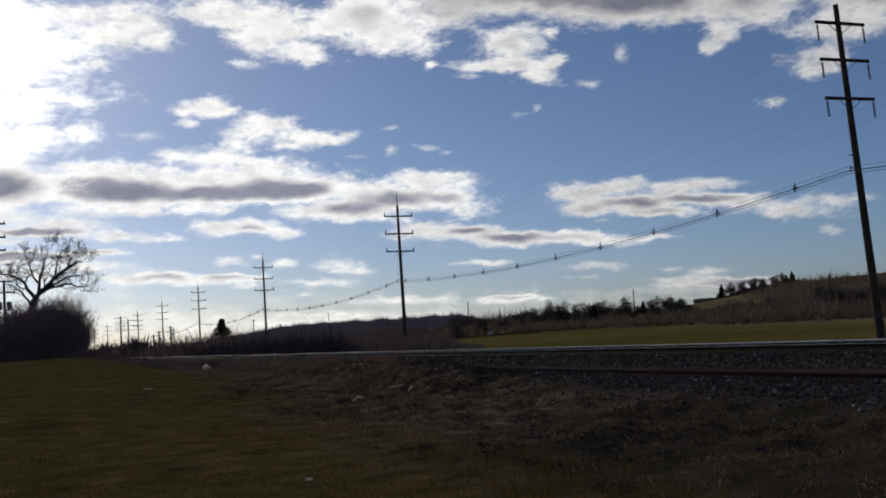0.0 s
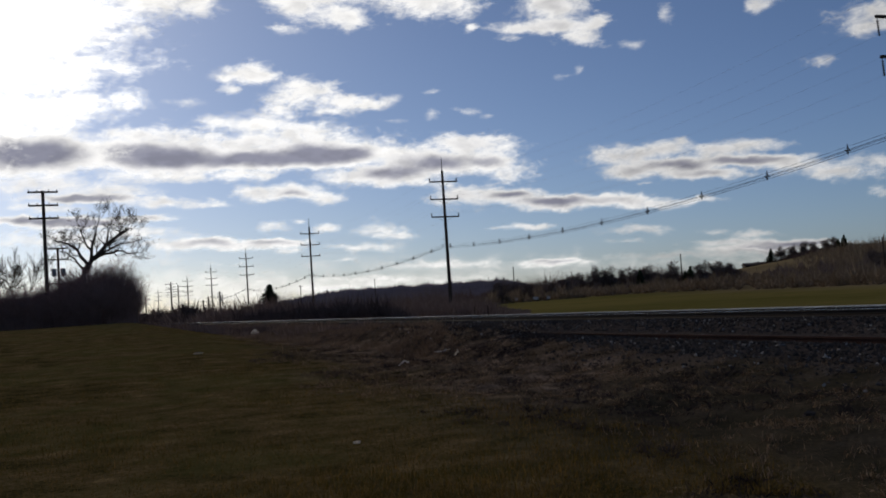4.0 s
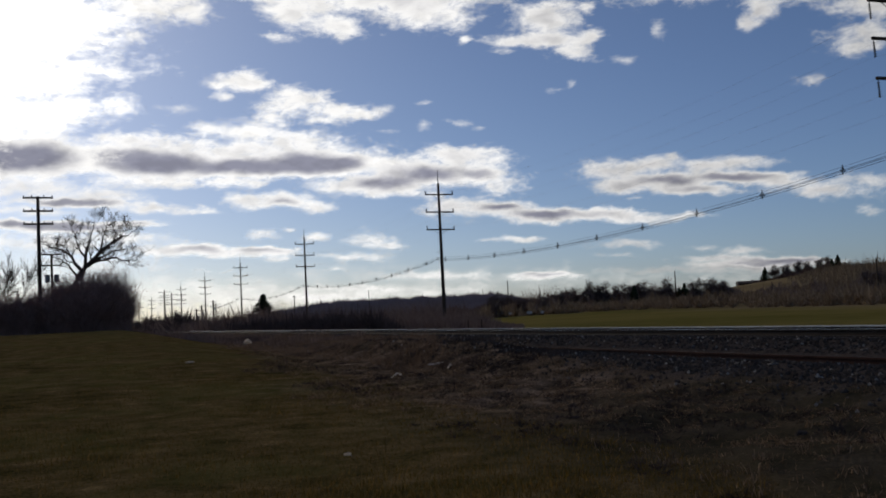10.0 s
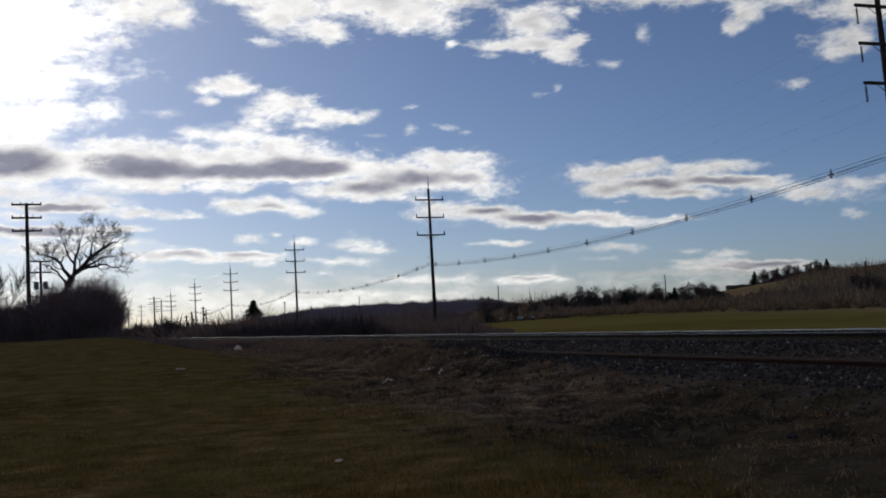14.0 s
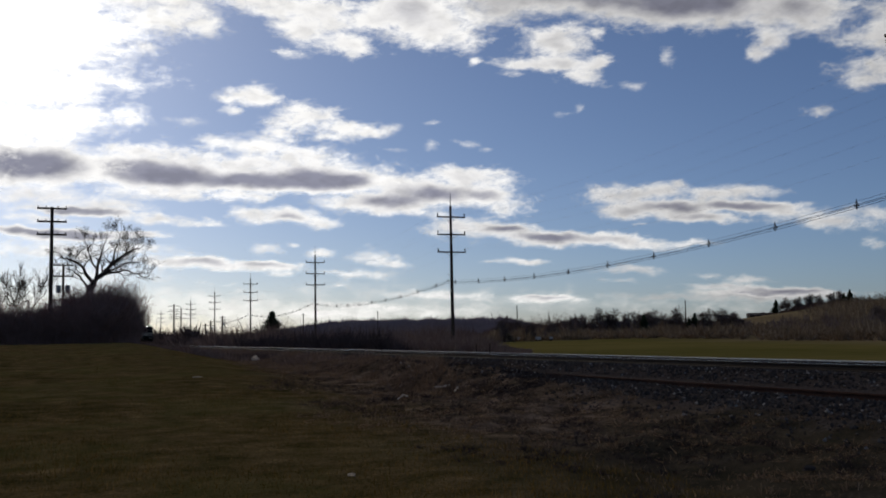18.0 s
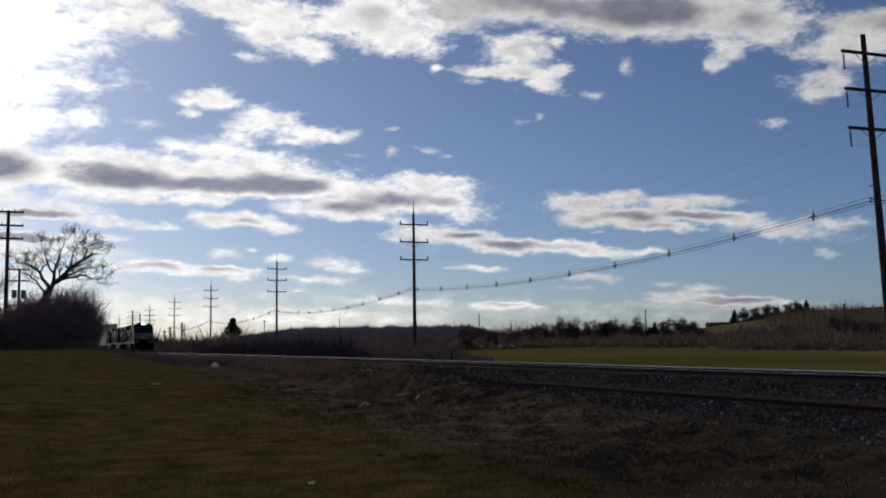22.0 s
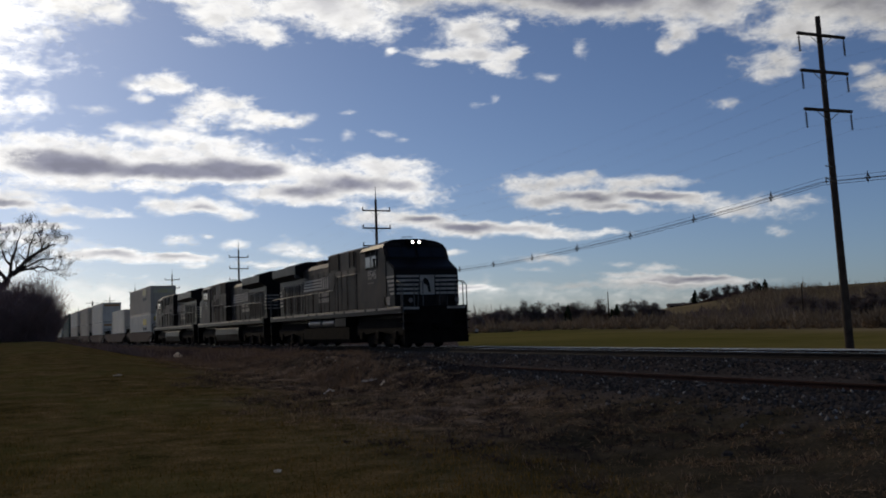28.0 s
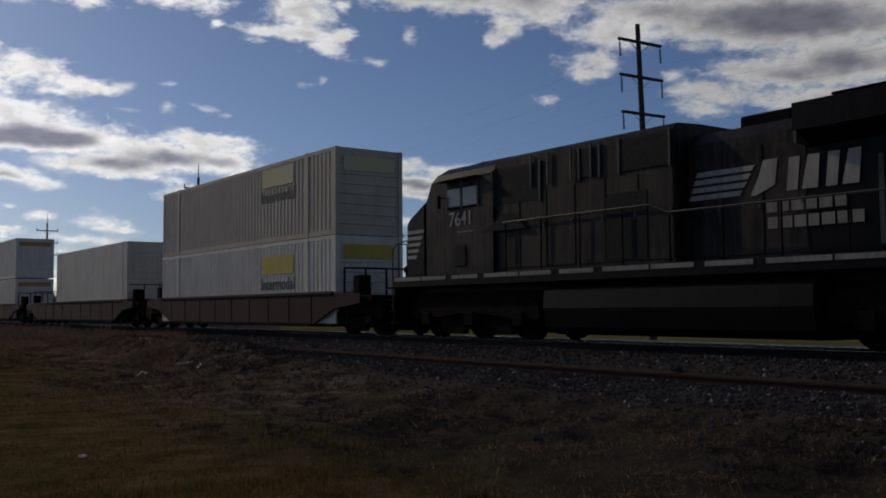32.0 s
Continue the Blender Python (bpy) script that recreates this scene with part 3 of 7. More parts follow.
def bogie(parent, centre, axles, wheel_r, half, frame_top):
    tr = part("truck_frame", boxed(-half, half, centre + axles[0] - 0.7, centre + axles[-1] + 0.7, 0.62, frame_top, bevel=0.03), GRIME, parent, "grimy steel truck frame")
    for s in (-1, 1):
        bm = bmesh.new()
        a, b = centre + axles[0] - 0.75, centre + axles[-1] + 0.75
        prism(bm, [(a, 0.55), (a, 0.95), (a + 0.5, 1.12), (b - 0.5, 1.12), (b, 0.95), (b, 0.55), (b - 0.5, 0.5), (centre + 0.5, 0.68), (centre - 0.5, 0.68), (a + 0.5, 0.5)],
              s * (half + 0.02), s * (half + 0.17))
        part("side_frame", bm, GRIME, tr)
        for y in axles:
            bm = bmesh.new()
            box(bm, s * (half + 0.18) - 0.07, s * (half + 0.18) + 0.07, centre + y - 0.2, centre + y + 0.2, 0.35, 0.72, 0.03)
            part("axle_box", bm, GRIME, tr)
    # plain blocks for brake gear, added to darken the gaps between wheels
    for a, b in zip(axles, axles[1:]):
        for s in (-1, 1):
            part("brake_rigging", boxed(s * 0.98 - 0.1, s * 0.98 + 0.1, centre + a + 0.45, centre + b - 0.45, 0.13, 0.6, bevel=0.04), GRIME, tr)
    for y in axles:
        bm = bmesh.new()
        for s in (-1, 1):
            disc(bm, s * 0.69, s * 0.82, centre + y, wheel_r, wheel_r)
            disc(bm, s * 0.66, s * 0.69, centre + y, wheel_r, wheel_r + 0.025)
        disc(bm, -0.69, 0.69, centre + y, wheel_r, 0.09, 10)
        part("wheel_set", bm, GRIME, tr, "steel wheels on an axle")
        # block added round each axle to keep the truck's underside dark
        part("traction_gear", boxed(-0.62, 0.62, centre + y - 0.75, centre + y + 0.75, 0.22, 0.9, bevel=0.05), GRIME, tr)
    return tr


def locomotive(number, rad0, air_tanks, label, tall=0.0, lit=False, cab_shift=0.0):
    """A six-axle diesel locomotive; y runs back from the coupler at the cab end. rad0: where the radiator begins."""
    t = thing("diesel_locomotive", label=label, category="locomotive", group="locomotives of the train")
    # underframe and ends
    bm = bmesh.new()
    box(bm, -1.5, 1.5, 1.2, 21.35, 1.42, 1.72, 0.02)
    box(bm, -0.9, 0.9, 1.2, 21.1, 1.05, 1.42)
    part("underframe", bm, BLACK, t, "black steel underframe")
    n_st = 14
    for s in (-1, 1):
        for k in range(n_st):
            y0 = 1.3 + k * (19.7 / n_st)
            part("sill_stripe", boxed(s * 1.503 - 0.01, s * 1.503 + 0.01, y0, y0 + 19.7 / n_st - (0.28 if k % 3 else 0.06), 1.60, 1.70), STRIPE, t, "white safety stripe")
    for e, y in ((0, 1.25), (1, 21.35)):
        d = -1 if e == 0 else 1
        bm = bmesh.new()
        prism(bm, [(y, 1.70), (y, 0.95), (y + d * 0.10, 0.18), (y + d * 0.20, 0.18), (y + d * 0.09, 0.95), (y + d * 0.05, 1.70)], -1.45, 1.45)
        part("pilot_plate", bm, GRIME, t, "black pilot with snow plough")
        bm = bmesh.new()
        y = 0.95 if e == 0 else y
        box(bm, -0.16, 0.16, min(y, y + d * 0.75), max(y - d * 0.3, y + d * 0.75), 0.78, 1.0, 0.02)
        box(bm, -0.22, 0.22, min(y + d * 0.6, y + d * 0.93), max(y + d * 0.6, y + d * 0.93), 0.7, 1.08, 0.05)
        part("coupler", bm, GRIME, t)
        y = 1.25 if e == 0 else y
        for s in (-1, 1):
            bm = bmesh.new()
            for k in range(4):
                box(bm, s * 1.18 - 0.3, s * 1.18 + 0.3, y - 0.25 + d * 0.05 * k, y + 0.2 + d * 0.05 * k, 0.38 + 0.34 * k, 0.43 + 0.34 * k)
            part("step_ladder", bm, GRIME, t)
            bm = bmesh.new()
            yy = y + d * 0.12
            tube(bm, [(s * 1.46, yy, 0.75), (s * 1.46, yy, 2.55), (s * 1.3, yy, 2.72), (s * 0.55, yy, 2.72), (s * 0.55, yy, 1.7)], 0.022, 6)
            tube(bm, [(s * 0.95, yy, 2.72), (s * 0.95, yy, 1.7)], 0.02, 6)
            part("end_handrail", bm, SILVER, t, "grey tubular end handrail")
    # nose, flush with the cab sides, sloping up to the windscreen
    bm = bmesh.new()
    prism(bm, [(1.9, 1.72), (1.9, 3.22), (2.02, 3.36), (2.84, 3.80), (2.84, 1.72)], -1.48, 1.48)
    bmesh.ops.bevel(bm, geom=bm.edges[:], offset=0.05, segments=2, affect="EDGES", clamp_overlap=True)
    nose = part("nose", bm, BLACK, t, "wide black nose sloping up to the windscreen")
    for k in range(5):
        z = 2.22 + 0.178 * k
        for x0, x1 in ((-1.40, -0.38), (0.38, 1.40)):
            part("nose_stripe", boxed(x0, x1, 1.885, 1.905, z, z + 0.095, bevel=0.004), WHITE, nose, "white nose stripe")
        for s in (-1, 1):
            bm = bmesh.new()
            y1 = 2.40 + 0.09 * k
            prism(bm, [(1.96, z), (1.96, z + 0.095), (y1 + 0.05, z + 0.095), (y1, z)], s * 1.481 - 0.006, s * 1.481 + 0.006)
            part("nose_stripe", bm, WHITE, nose, "white nose stripe")
    emblem = part("emblem_panel", boxed(-0.33, 0.33, 1.886, 1.904, 2.20, 3.03, bevel=0.004), WHITE, nose, "pale emblem panel")
    bm = bmesh.new()
    prism(bm, [(0, 0), (0.1, 0.02), (0.16, 0.3), (0.3, 0.36), (0.34, 0.52), (0.24, 0.62), (0.1, 0.52), (0.02, 0.3)], -0.006, 0.006)
    bmesh.ops.rotate(bm, verts=bm.verts, cent=(0, 0, 0), matrix=Matrix.Rotation(radians(90), 3, "Z"))
    bmesh.ops.translate(bm, verts=bm.verts, vec=(0.14, 1.878, 2.3))
    part("emblem_figure", bm, BLACK, emblem)
    part("nose_door", boxed(0.42, 0.86, 1.888, 1.902, 1.75, 2.16, bevel=0.01), DUSTY, nose)
    for x0, x1 in ((-1.42, -0.72), (0.55, 1.40)):
        part("pilot_stripe", boxed(x0, x1, 1.185, 1.198, 1.58, 1.68), STRIPE, t, "white safety stripe")
    for s in (-1, 1):
        bm = bmesh.new()
        tube(bm, [(s * 0.5, 1.78, 1.72), (s * 0.5, 1.70, 2.62), (s * 0.42, 1.74, 2.72), (s * 0.42, 1.90, 2.74)], 0.02, 6)
        part("nose_handrail", bm, SILVER, t, "grey bent handrail before the nose")
        bm = bmesh.new()
        tube(bm, [(s * 1.42, 1.4, 1.72), (s * 1.42, 1.4, 2.68), (s * 1.42, 1.8, 2.78), (s * 1.46, 1.92, 2.7)], 0.022, 6)
        part("corner_handrail", bm, SILVER, t, "grey bent handrail at the front corner")
    for x in (-1.05, 1.05):
        bm = bmesh.new()
        tube(bm, [(x, 1.27, 1.95), (x, 1.31, 1.95), (x, 1.55, 1.95)], [0.12, 0.135, 0.09], 14)
        box(bm, x - 0.04, x + 0.04, 1.35, 1.45, 1.70, 1.84)
        lamp = part("ditch_light", bm, GRIME, t)
        part("lens", tubed([(x, 1.255, 1.95), (x, 1.269, 1.95)], 0.1, 14), DITCH, lamp)
    if lit:
        part("sand_box", boxed(-1.5, -1.3, 2.42, 3.12, 1.80, 2.16, bevel=0.015), STRIPE, t, "pale box on the walkway beside the nose")
    # cab
    zt = 4.69 + tall
    q = cab_shift
    half = [(1.5, 1.72), (1.5, 3.76), (1.5, 4.26), (1.38, 4.46), (1.05, zt - 0.08), (0.5, zt)]
    sec = [(-x, z) for x, z in half] + half[::-1]

    def face_y(z):
        return 2.82 + q + 0.42 * max(0.0, z - 3.76) / 0.8

    def body(a_keep, name, material, label):
        bm = bmesh.new()
        pts = [p for p in sec if a_keep(p[1])]
        a = [bm.verts.new((x, face_y(z), z)) for x, z in pts]
        b = [bm.verts.new((x, 5.9, z)) for x, z in pts]
        bm.faces.new(a)
        bm.faces.new(b[::-1])
        for i in range(len(a)):
            j = (i + 1) % len(a)
            bm.faces.new((a[j], a[i], b[i], b[j]))
        bmesh.ops.recalc_face_normals(bm, faces=bm.faces)
        return part(name, bm, material, t if name == "cab" else cab, label)

    cab = body(lambda z: z < 3.8, "cab", DUSTY, "dusty black crew cab")
    body(lambda z: 3.7 < z < 4.3, "window_band", DUSTY, "dusty black band round the cab windows")
    # darker paint on the roof stands for its lack of sunlight
    body(lambda z: z > 4.2, "cab_roof", BLACK, "black cab roof with sloping edges")
    for s in (-1, 1):
        # thin pale strip drawn along the roof edge
        part("roof_gutter", boxed(s * 1.5 - 0.02, s * 1.5 + 0.02, 3.2 + q, 5.9, 4.25, 4.29), SILVER, cab, "thin pale strip along the roof edge")
    bm = bmesh.new()
    box(bm, -0.6, 0.6, 4.1, 5.5, zt - 0.01, zt + 0.05, 0.02)
    tube(bm, [(-0.25, 3.9, zt), (-0.25, 3.9, zt + 0.14), (0.25, 3.9, zt + 0.14), (0.25, 3.9, zt)], 0.018, 5)
    part("roof_antenna", bm, GRIME, cab, "flat antenna plate and wire frame")
    for s in (-1, 1):
        for y0, y1, mat in ((3.85, 4.42, PALEGLASS), (4.55, 5.14, PALEGLASS if s > 0 or not tall else GLASS)):
            w = part("window_frame", boxed(s * 1.5 - 0.02, s * 1.5 + 0.02, q + y0 - 0.06, q + y1 + 0.06, 3.46, 4.22, bevel=0.01), GRIME, cab)
            part("pane", boxed(s * 1.512 - 0.02, s * 1.512 + 0.02, q + y0, q + y1, 3.52, 4.0), mat, w, "cab side window pane")
            # upper part of the window is drawn dark
            part("blind", boxed(s * 1.513 - 0.02, s * 1.513 + 0.02, q + y0, q + y1, 4.0, 4.17), SCREEN, w, "dark upper part of the cab side window")
        bm = bmesh.new()
        prism(bm, [(q + 3.7, 4.24), (q + 5.3, 4.24), (q + 5.3, 4.21), (q + 3.7, 4.21)], s * 1.5, s * 1.72)
        part("awning", bm, GRIME, cab)
        for y0, y1 in ((3.80, 3.835), (4.46, 4.51), (5.17, 5.205)):
            part("window_post", boxed(s * 1.525 - 0.012, s * 1.525 + 0.012, q + y0, q + y1, 3.46, 4.22), SILVER, cab, "thin pale window post")
        lettering(number, 0.53, WHITE, cab, side(s, q + 4.42, 3.17, 1.508), "fleet_number", "white painted fleet number")
        part("number_mark", boxed(s * 1.503 - 0.006, s * 1.503 + 0.006, q + 4.25, q + 4.95, 2.82, 2.85), STRIPE, cab, "thin pale painted line")
        if tall:
            part("side_hatch", boxed(s * 1.5 - 0.03, s * 1.5 + 0.03, 4.27, 4.76, 1.93, 2.48, bevel=0.01), SCREEN, cab, "dark square hatch")
            bm = bmesh.new()
            prism(bm, [(5.3, 2.75), (7.2, 2.75), (6.7, 3.15), (6.3, 3.2), (5.9, 2.95)], s * 1.504 - 0.005, s * 1.504 + 0.005)
            part("side_emblem", bm, BLACK, cab, "dark faded emblem")
        bm = bmesh.new()
        box(bm, s * 1.68 - 0.05, s * 1.68 + 0.05, q + 3.66, q + 3.70, 3.5, 3.85, 0.01)
        tube(bm, [(s * 1.5, q + 3.68, 3.8), (s * 1.66, q + 3.68, 3.8)], 0.012, 5)
        part("mirror", bm, GRIME, cab)
    for x0, x1 in ((-1.32, -0.74), (-0.66, -0.08), (0.08, 0.66), (0.74, 1.32)):
        for nm, g, mat, host in (("windscreen_frame", 0.04, BLACK, cab), ("pane", 0.0, GLASS, None)):
            bm = bmesh.new()
            z0, z1, o = 3.86 - g, 4.30 + g, 0.03 if g else 0.04
            prism(bm, [(face_y(z0) - o, z0), (face_y(z1) - o, z1), (face_y(z1) + 0.02, z1), (face_y(z0) + 0.02, z0)], x0 - g, x1 + g)
            w = part(nm, bm, mat, host or w, "" if g else "dark windscreen pane")
    for x in (-0.95, 0.95):
        part("number_board", boxed(x - 0.3, x + 0.3, face_y(4.42) - 0.04, face_y(4.42) + 0.08, 4.36, 4.50), SCREEN, cab, "dark number board")
    hy = face_y(4.5) - 0.02
    hl = part("headlight_housing", boxed(-0.34, 0.34, hy - 0.12, hy + 0.25, 4.38, 4.66, bevel=0.03), GRIME, cab)
    for x in (-0.15, 0.15):
        part("lamp_lens", tubed([(x, hy - 0.145, 4.52), (x, hy - 0.121, 4.52)], 0.07, 14), LAMP if lit else DITCH, hl, "lit headlight" if lit else "unlit headlight")
        # tube added so the glowing lens drops from view at an angle
        bm = bmesh.new()
        tube(bm, [(x, hy - 0.34, 4.52), (x, hy - 0.12, 4.52)], 0.085, 14, False)
        part("lamp_hood", bm, GRIME, hl, "dark tube added to hide the lens from the side")
    # long hood
    hood_top = 4.36 + tall
    aux_top = 4.60 + tall
    aux_end = 11.75 if tall else (10.6 if lit else 11.0)
    for y0, y1, hw, z1, edge, nm, mat in ((5.9, aux_end, 1.40, aux_top, 0.12, "auxiliary_cabinet", DUSTY), (aux_end, rad0, 1.05, hood_top, 0.3, "engine_hood", DUSTY)):
        bm = bmesh.new()
        along(bm, [(-hw, 1.72), (-hw, z1 - edge), (-hw + edge, z1 - 0.04), (-hw * 0.4, z1), (hw * 0.4, z1), (hw - edge, z1 - 0.04), (hw, z1 - edge), (hw, 1.72)], y0, y1)
        hood = part(nm, bm, mat, t, "dusty black hood section")
        n_d = max(3, round((y1 - y0) / 0.92))
        w = (y1 - y0) / n_d
        for s in (-1, 1):
            for k in range(n_d):
                door = part("hood_door", boxed(s * hw - 0.018, s * hw + 0.018, y0 + k * w + 0.03, y0 + (k + 1) * w - 0.03, 1.8, z1 - (1.0 if nm == "auxiliary_cabinet" else 0.5), bevel=0.01), mat, hood)
                part("latch", boxed(s * (hw + 0.02) - 0.012, s * (hw + 0.02) + 0.012, y0 + (k + 1) * w - 0.14, y0 + (k + 1) * w - 0.09, 2.7, 2.86), SILVER, door)
            if nm == "auxiliary_cabinet":
                for ya, yb, za, zb in ((y0 + 0.03, y0 + (1.7 if tall else 0.7), 3.42, 4.32), (6.95 if not tall else 9.0, 7.5 if not tall else 9.6, 3.78, 4.42), (y1 - 1.5, y1 - 0.12, 3.76, 4.45)):
                    scr = part("intake_screen", boxed(s * hw - 0.028, s * hw + 0.028, ya, yb, za, zb), SCREEN, hood, "dark air intake screen")
                    for e in (ya - 0.025, yb + 0.025):
                        part("screen_post", boxed(s * (hw + 0.03) - 0.02, s * (hw + 0.03) + 0.02, e - 0.025, e + 0.025, za - 0.05, zb + 0.05), SILVER if tall else DUSTY, scr)
                if tall:
                    for yy in (7.3, 7.9, 8.7, 9.35):
                        part("cabinet_post", boxed(s * (hw + 0.05) - 0.02, s * (hw + 0.05) + 0.02, yy, yy + 0.05, 3.75, 4.5), SILVER, hood)
                    part("dark_opening", boxed(s * hw - 0.031, s * hw + 0.031, 9.8, 11.0, 1.85, 3.3), SCREEN, hood, "dark louvred opening")
                elif not lit:
                    part("dark_opening", boxed(s * hw - 0.031, s * hw + 0.031, 6.6, 7.46, 2.5, 3.26), SCREEN, hood, "dark louvred opening")
                    part("dark_opening", boxed(s * hw - 0.031, s * hw + 0.031, 7.75, 8.9, 1.85, 3.4), SCREEN, hood, "dark louvred opening")
    # exhaust and horn
    part("exhaust_box", boxed(-0.5, 0.5, rad0 - 1.9, rad0 - 0.7, hood_top - 0.02, hood_top + 0.24, bevel=0.04), GRIME, t)
    bm = bmesh.new()
    for k, (dx, dz) in enumerate(((-0.25, 0.12), (0.0, 0.2), (0.25, 0.12))):
        d = 1 if k == 1 else -1
        y = rad0 - (2.6 if not tall else 1.4)
        tube(bm, [(dx, y, hood_top + dz), (dx, y + d * 0.3, hood_top + dz), (dx, y + d * 0.5, hood_top + dz)], [0.04, 0.06, 0.13], 10)
        tube(bm, [(dx, y, hood_top - 0.02), (dx, y, hood_top + dz)], 0.03, 6)
    part("air_horn", bm, GRIME, t, "three-chime air horn")
    # radiator with its overhanging wings
    rt = 4.62 + tall
    bm = bmesh.new()
    along(bm, [(-1.05, 1.72), (-1.05, 3.72), (-1.52, 3.98), (-1.52, rt - 0.2), (-0.7, rt), (0.7, rt), (1.52, rt - 0.2), (1.52, 3.98), (1.05, 3.72), (1.05, 1.72)], rad0, 20.75)
    rad = part("radiator_cab", bm, BLACK, t, "black radiator section with overhanging wings")
    part("radiator_roof", boxed(-0.75, 0.75, rad0 + 0.3, 20.7, rt, rt + 0.05, bevel=0.02), GRIME, rad)
    for s in (-1, 1):
        nd = 8
        g0 = 15.95 if tall else rad0 + 0.2
        w = (20.1 - g0) / nd
        for k in range(nd):
            y0 = g0 + k * w
            part("radiator_grille", boxed(s * 1.05 - 0.02, s * 1.05 + 0.02, y0 + 0.16, y0 + w - 0.03, 1.95, 3.3), SCREEN, rad, "dark radiator louvre")
            part("grille_post", boxed(s * 1.06 - 0.03, s * 1.06 + 0.03, y0 + 0.02, y0 + 0.12, 1.85, 3.42, bevel=0.008), SILVER if k % 3 == 0 else DUSTY, rad)
            part("grille_clip", boxed(s * 1.08 - 0.02, s * 1.08 + 0.02, y0 + 0.2, y0 + 0.3, 3.36, 3.44), STRIPE, rad)
        part("wing_brace", boxed(s * 1.3 - 0.22, s * 1.3 + 0.22, rad0 + 0.02, rad0 + 0.08, 3.75, 4.0), SILVER, rad)
        bm = bmesh.new()
        for k in range(5):
            z = 2.3 + 0.2 * k
            box(bm, min(s * 0.25, s * 1.0), max(s * 0.25, s * 1.0), 20.745, 20.765, z, z + 0.09)
            box(bm, min(s * 1.045, s * 1.068), max(s * 1.045, s * 1.068), 20.2 + 0.05 * k, 20.75, z, z + 0.09)
        part("end_stripe", bm, STRIPE, rad, "white end stripes")
    # markings on the hood: bars, a leaning crest, two blocks, two rows of short bars; they read the same way on both sides
    ya, yb, yc, yd = (11.85, 13.1, 13.35, 15.7) if tall else (11.75, 14.75, 14.85, 16.1)
    for s in (-1, 1):
        flip = (lambda q: q) if s > 0 else (lambda q, c=ya + yd: c - q)
        if lit:
            flip = (lambda q: q) if s < 0 else (lambda q, c=ya + yd: c - q)
            flip = (lambda q, f=flip, c=ya + yd: f(c - q) - 0.1)
        sx = s * 1.076

        def mark(name, outline, material, label):
            bm = bmesh.new()
            prism(bm, [(flip(a), b) for a, b in outline], sx - 0.004, sx + 0.004)
            return part(name, bm, material, t, label)

        for k in range(4):
            z = 2.97 + 0.155 * k
            lean = 0.06 * k
            mark("hood_stripe", [(ya + lean, z), (yb + lean * 1.6, z), (yb + lean * 1.6 + 0.08, z + 0.1), (ya + lean + 0.04, z + 0.1)], WHITE, "white painted stripe")
        if tall:
            mark("crest_shape", [(yc, 2.95), (yc + 0.1, 2.93), (yc + 0.55, 3.1), (yc + 0.62, 3.6), (yc + 0.3, 3.6), (yc + 0.2, 3.3)], WHITE, "white crest-like shape")
            a0 = yc + 0.8
        else:
            a0 = yc
        u = (yd - a0) / 2.2
        for k in range(2):
            x = a0 + k * 1.15 * u
            mark("emblem_block", [(x, 2.96), (x + 0.32 * u, 2.96), (x + 0.42 * u, 3.58), (x + 0.1 * u, 3.58)], WHITE, "white slanting block of an emblem")
            mark("emblem_block", [(x + 0.46 * u, 2.96), (x + 0.92 * u, 2.96), (x + 1.0 * u, 3.58), (x + 0.66 * u, 3.58)], WHITE, "white slanting block of an emblem")
        for r, chunks in enumerate(((0.24, 0.2, 0.26, 0.22, 0.26, 0.22), (0.22, 0.26, 0.24, 0.22, 0.26, 0.24, 0.22))):
            y0 = (yc + 0.35 if tall else yc - 0.45) + 0.02 * r
            for c in chunks:
                mark("word_bar", [(y0, 2.58 - 0.31 * r), (y0 + c, 2.58 - 0.31 * r), (y0 + c, 2.80 - 0.31 * r), (y0, 2.80 - 0.31 * r)], STRIPE, "short grey-white bar")
                y0 += c + 0.05
    # walkway handrails
    for s in (-1, 1):
        bm = bmesh.new()
        hi = 3.38 if lit else 2.95
        br = 9.2 if lit else aux_end - 0.6
        tube(bm, [(s * 1.5, 6.3, hi), (s * 1.5, br, hi), (s * 1.5, br + 0.5, 2.75), (s * 1.5, 20.9, 2.72), (s * 1.5, 21.3, 2.5)], 0.024, 6)
        rail = part("handrail", bm, SILVER, t, "grey walkway handrail")
        y = 6.4
        while y < 21:
            part("handrail_post", tubed([(s * 1.5, y, 1.7), (s * 1.5, y, hi if y < br else 2.72)], 0.022, 5), GRIME, rail)
            y += 1.32
    # tank, reservoirs, trucks
    bm = bmesh.new()
    if air_tanks:
        along(bm, [(-1.3, 0.2), (-1.45, 0.4), (-1.45, 0.95), (1.45, 0.95), (1.45, 0.4), (1.3, 0.2)], 7.7, 14.9)
        along(bm, [(-0.9, 0.95), (-0.9, 1.4), (0.9, 1.4), (0.9, 0.95)], 7.9, 14.7)
        part("fuel_tank", bm, GRIME, t, "grimy fuel tank")
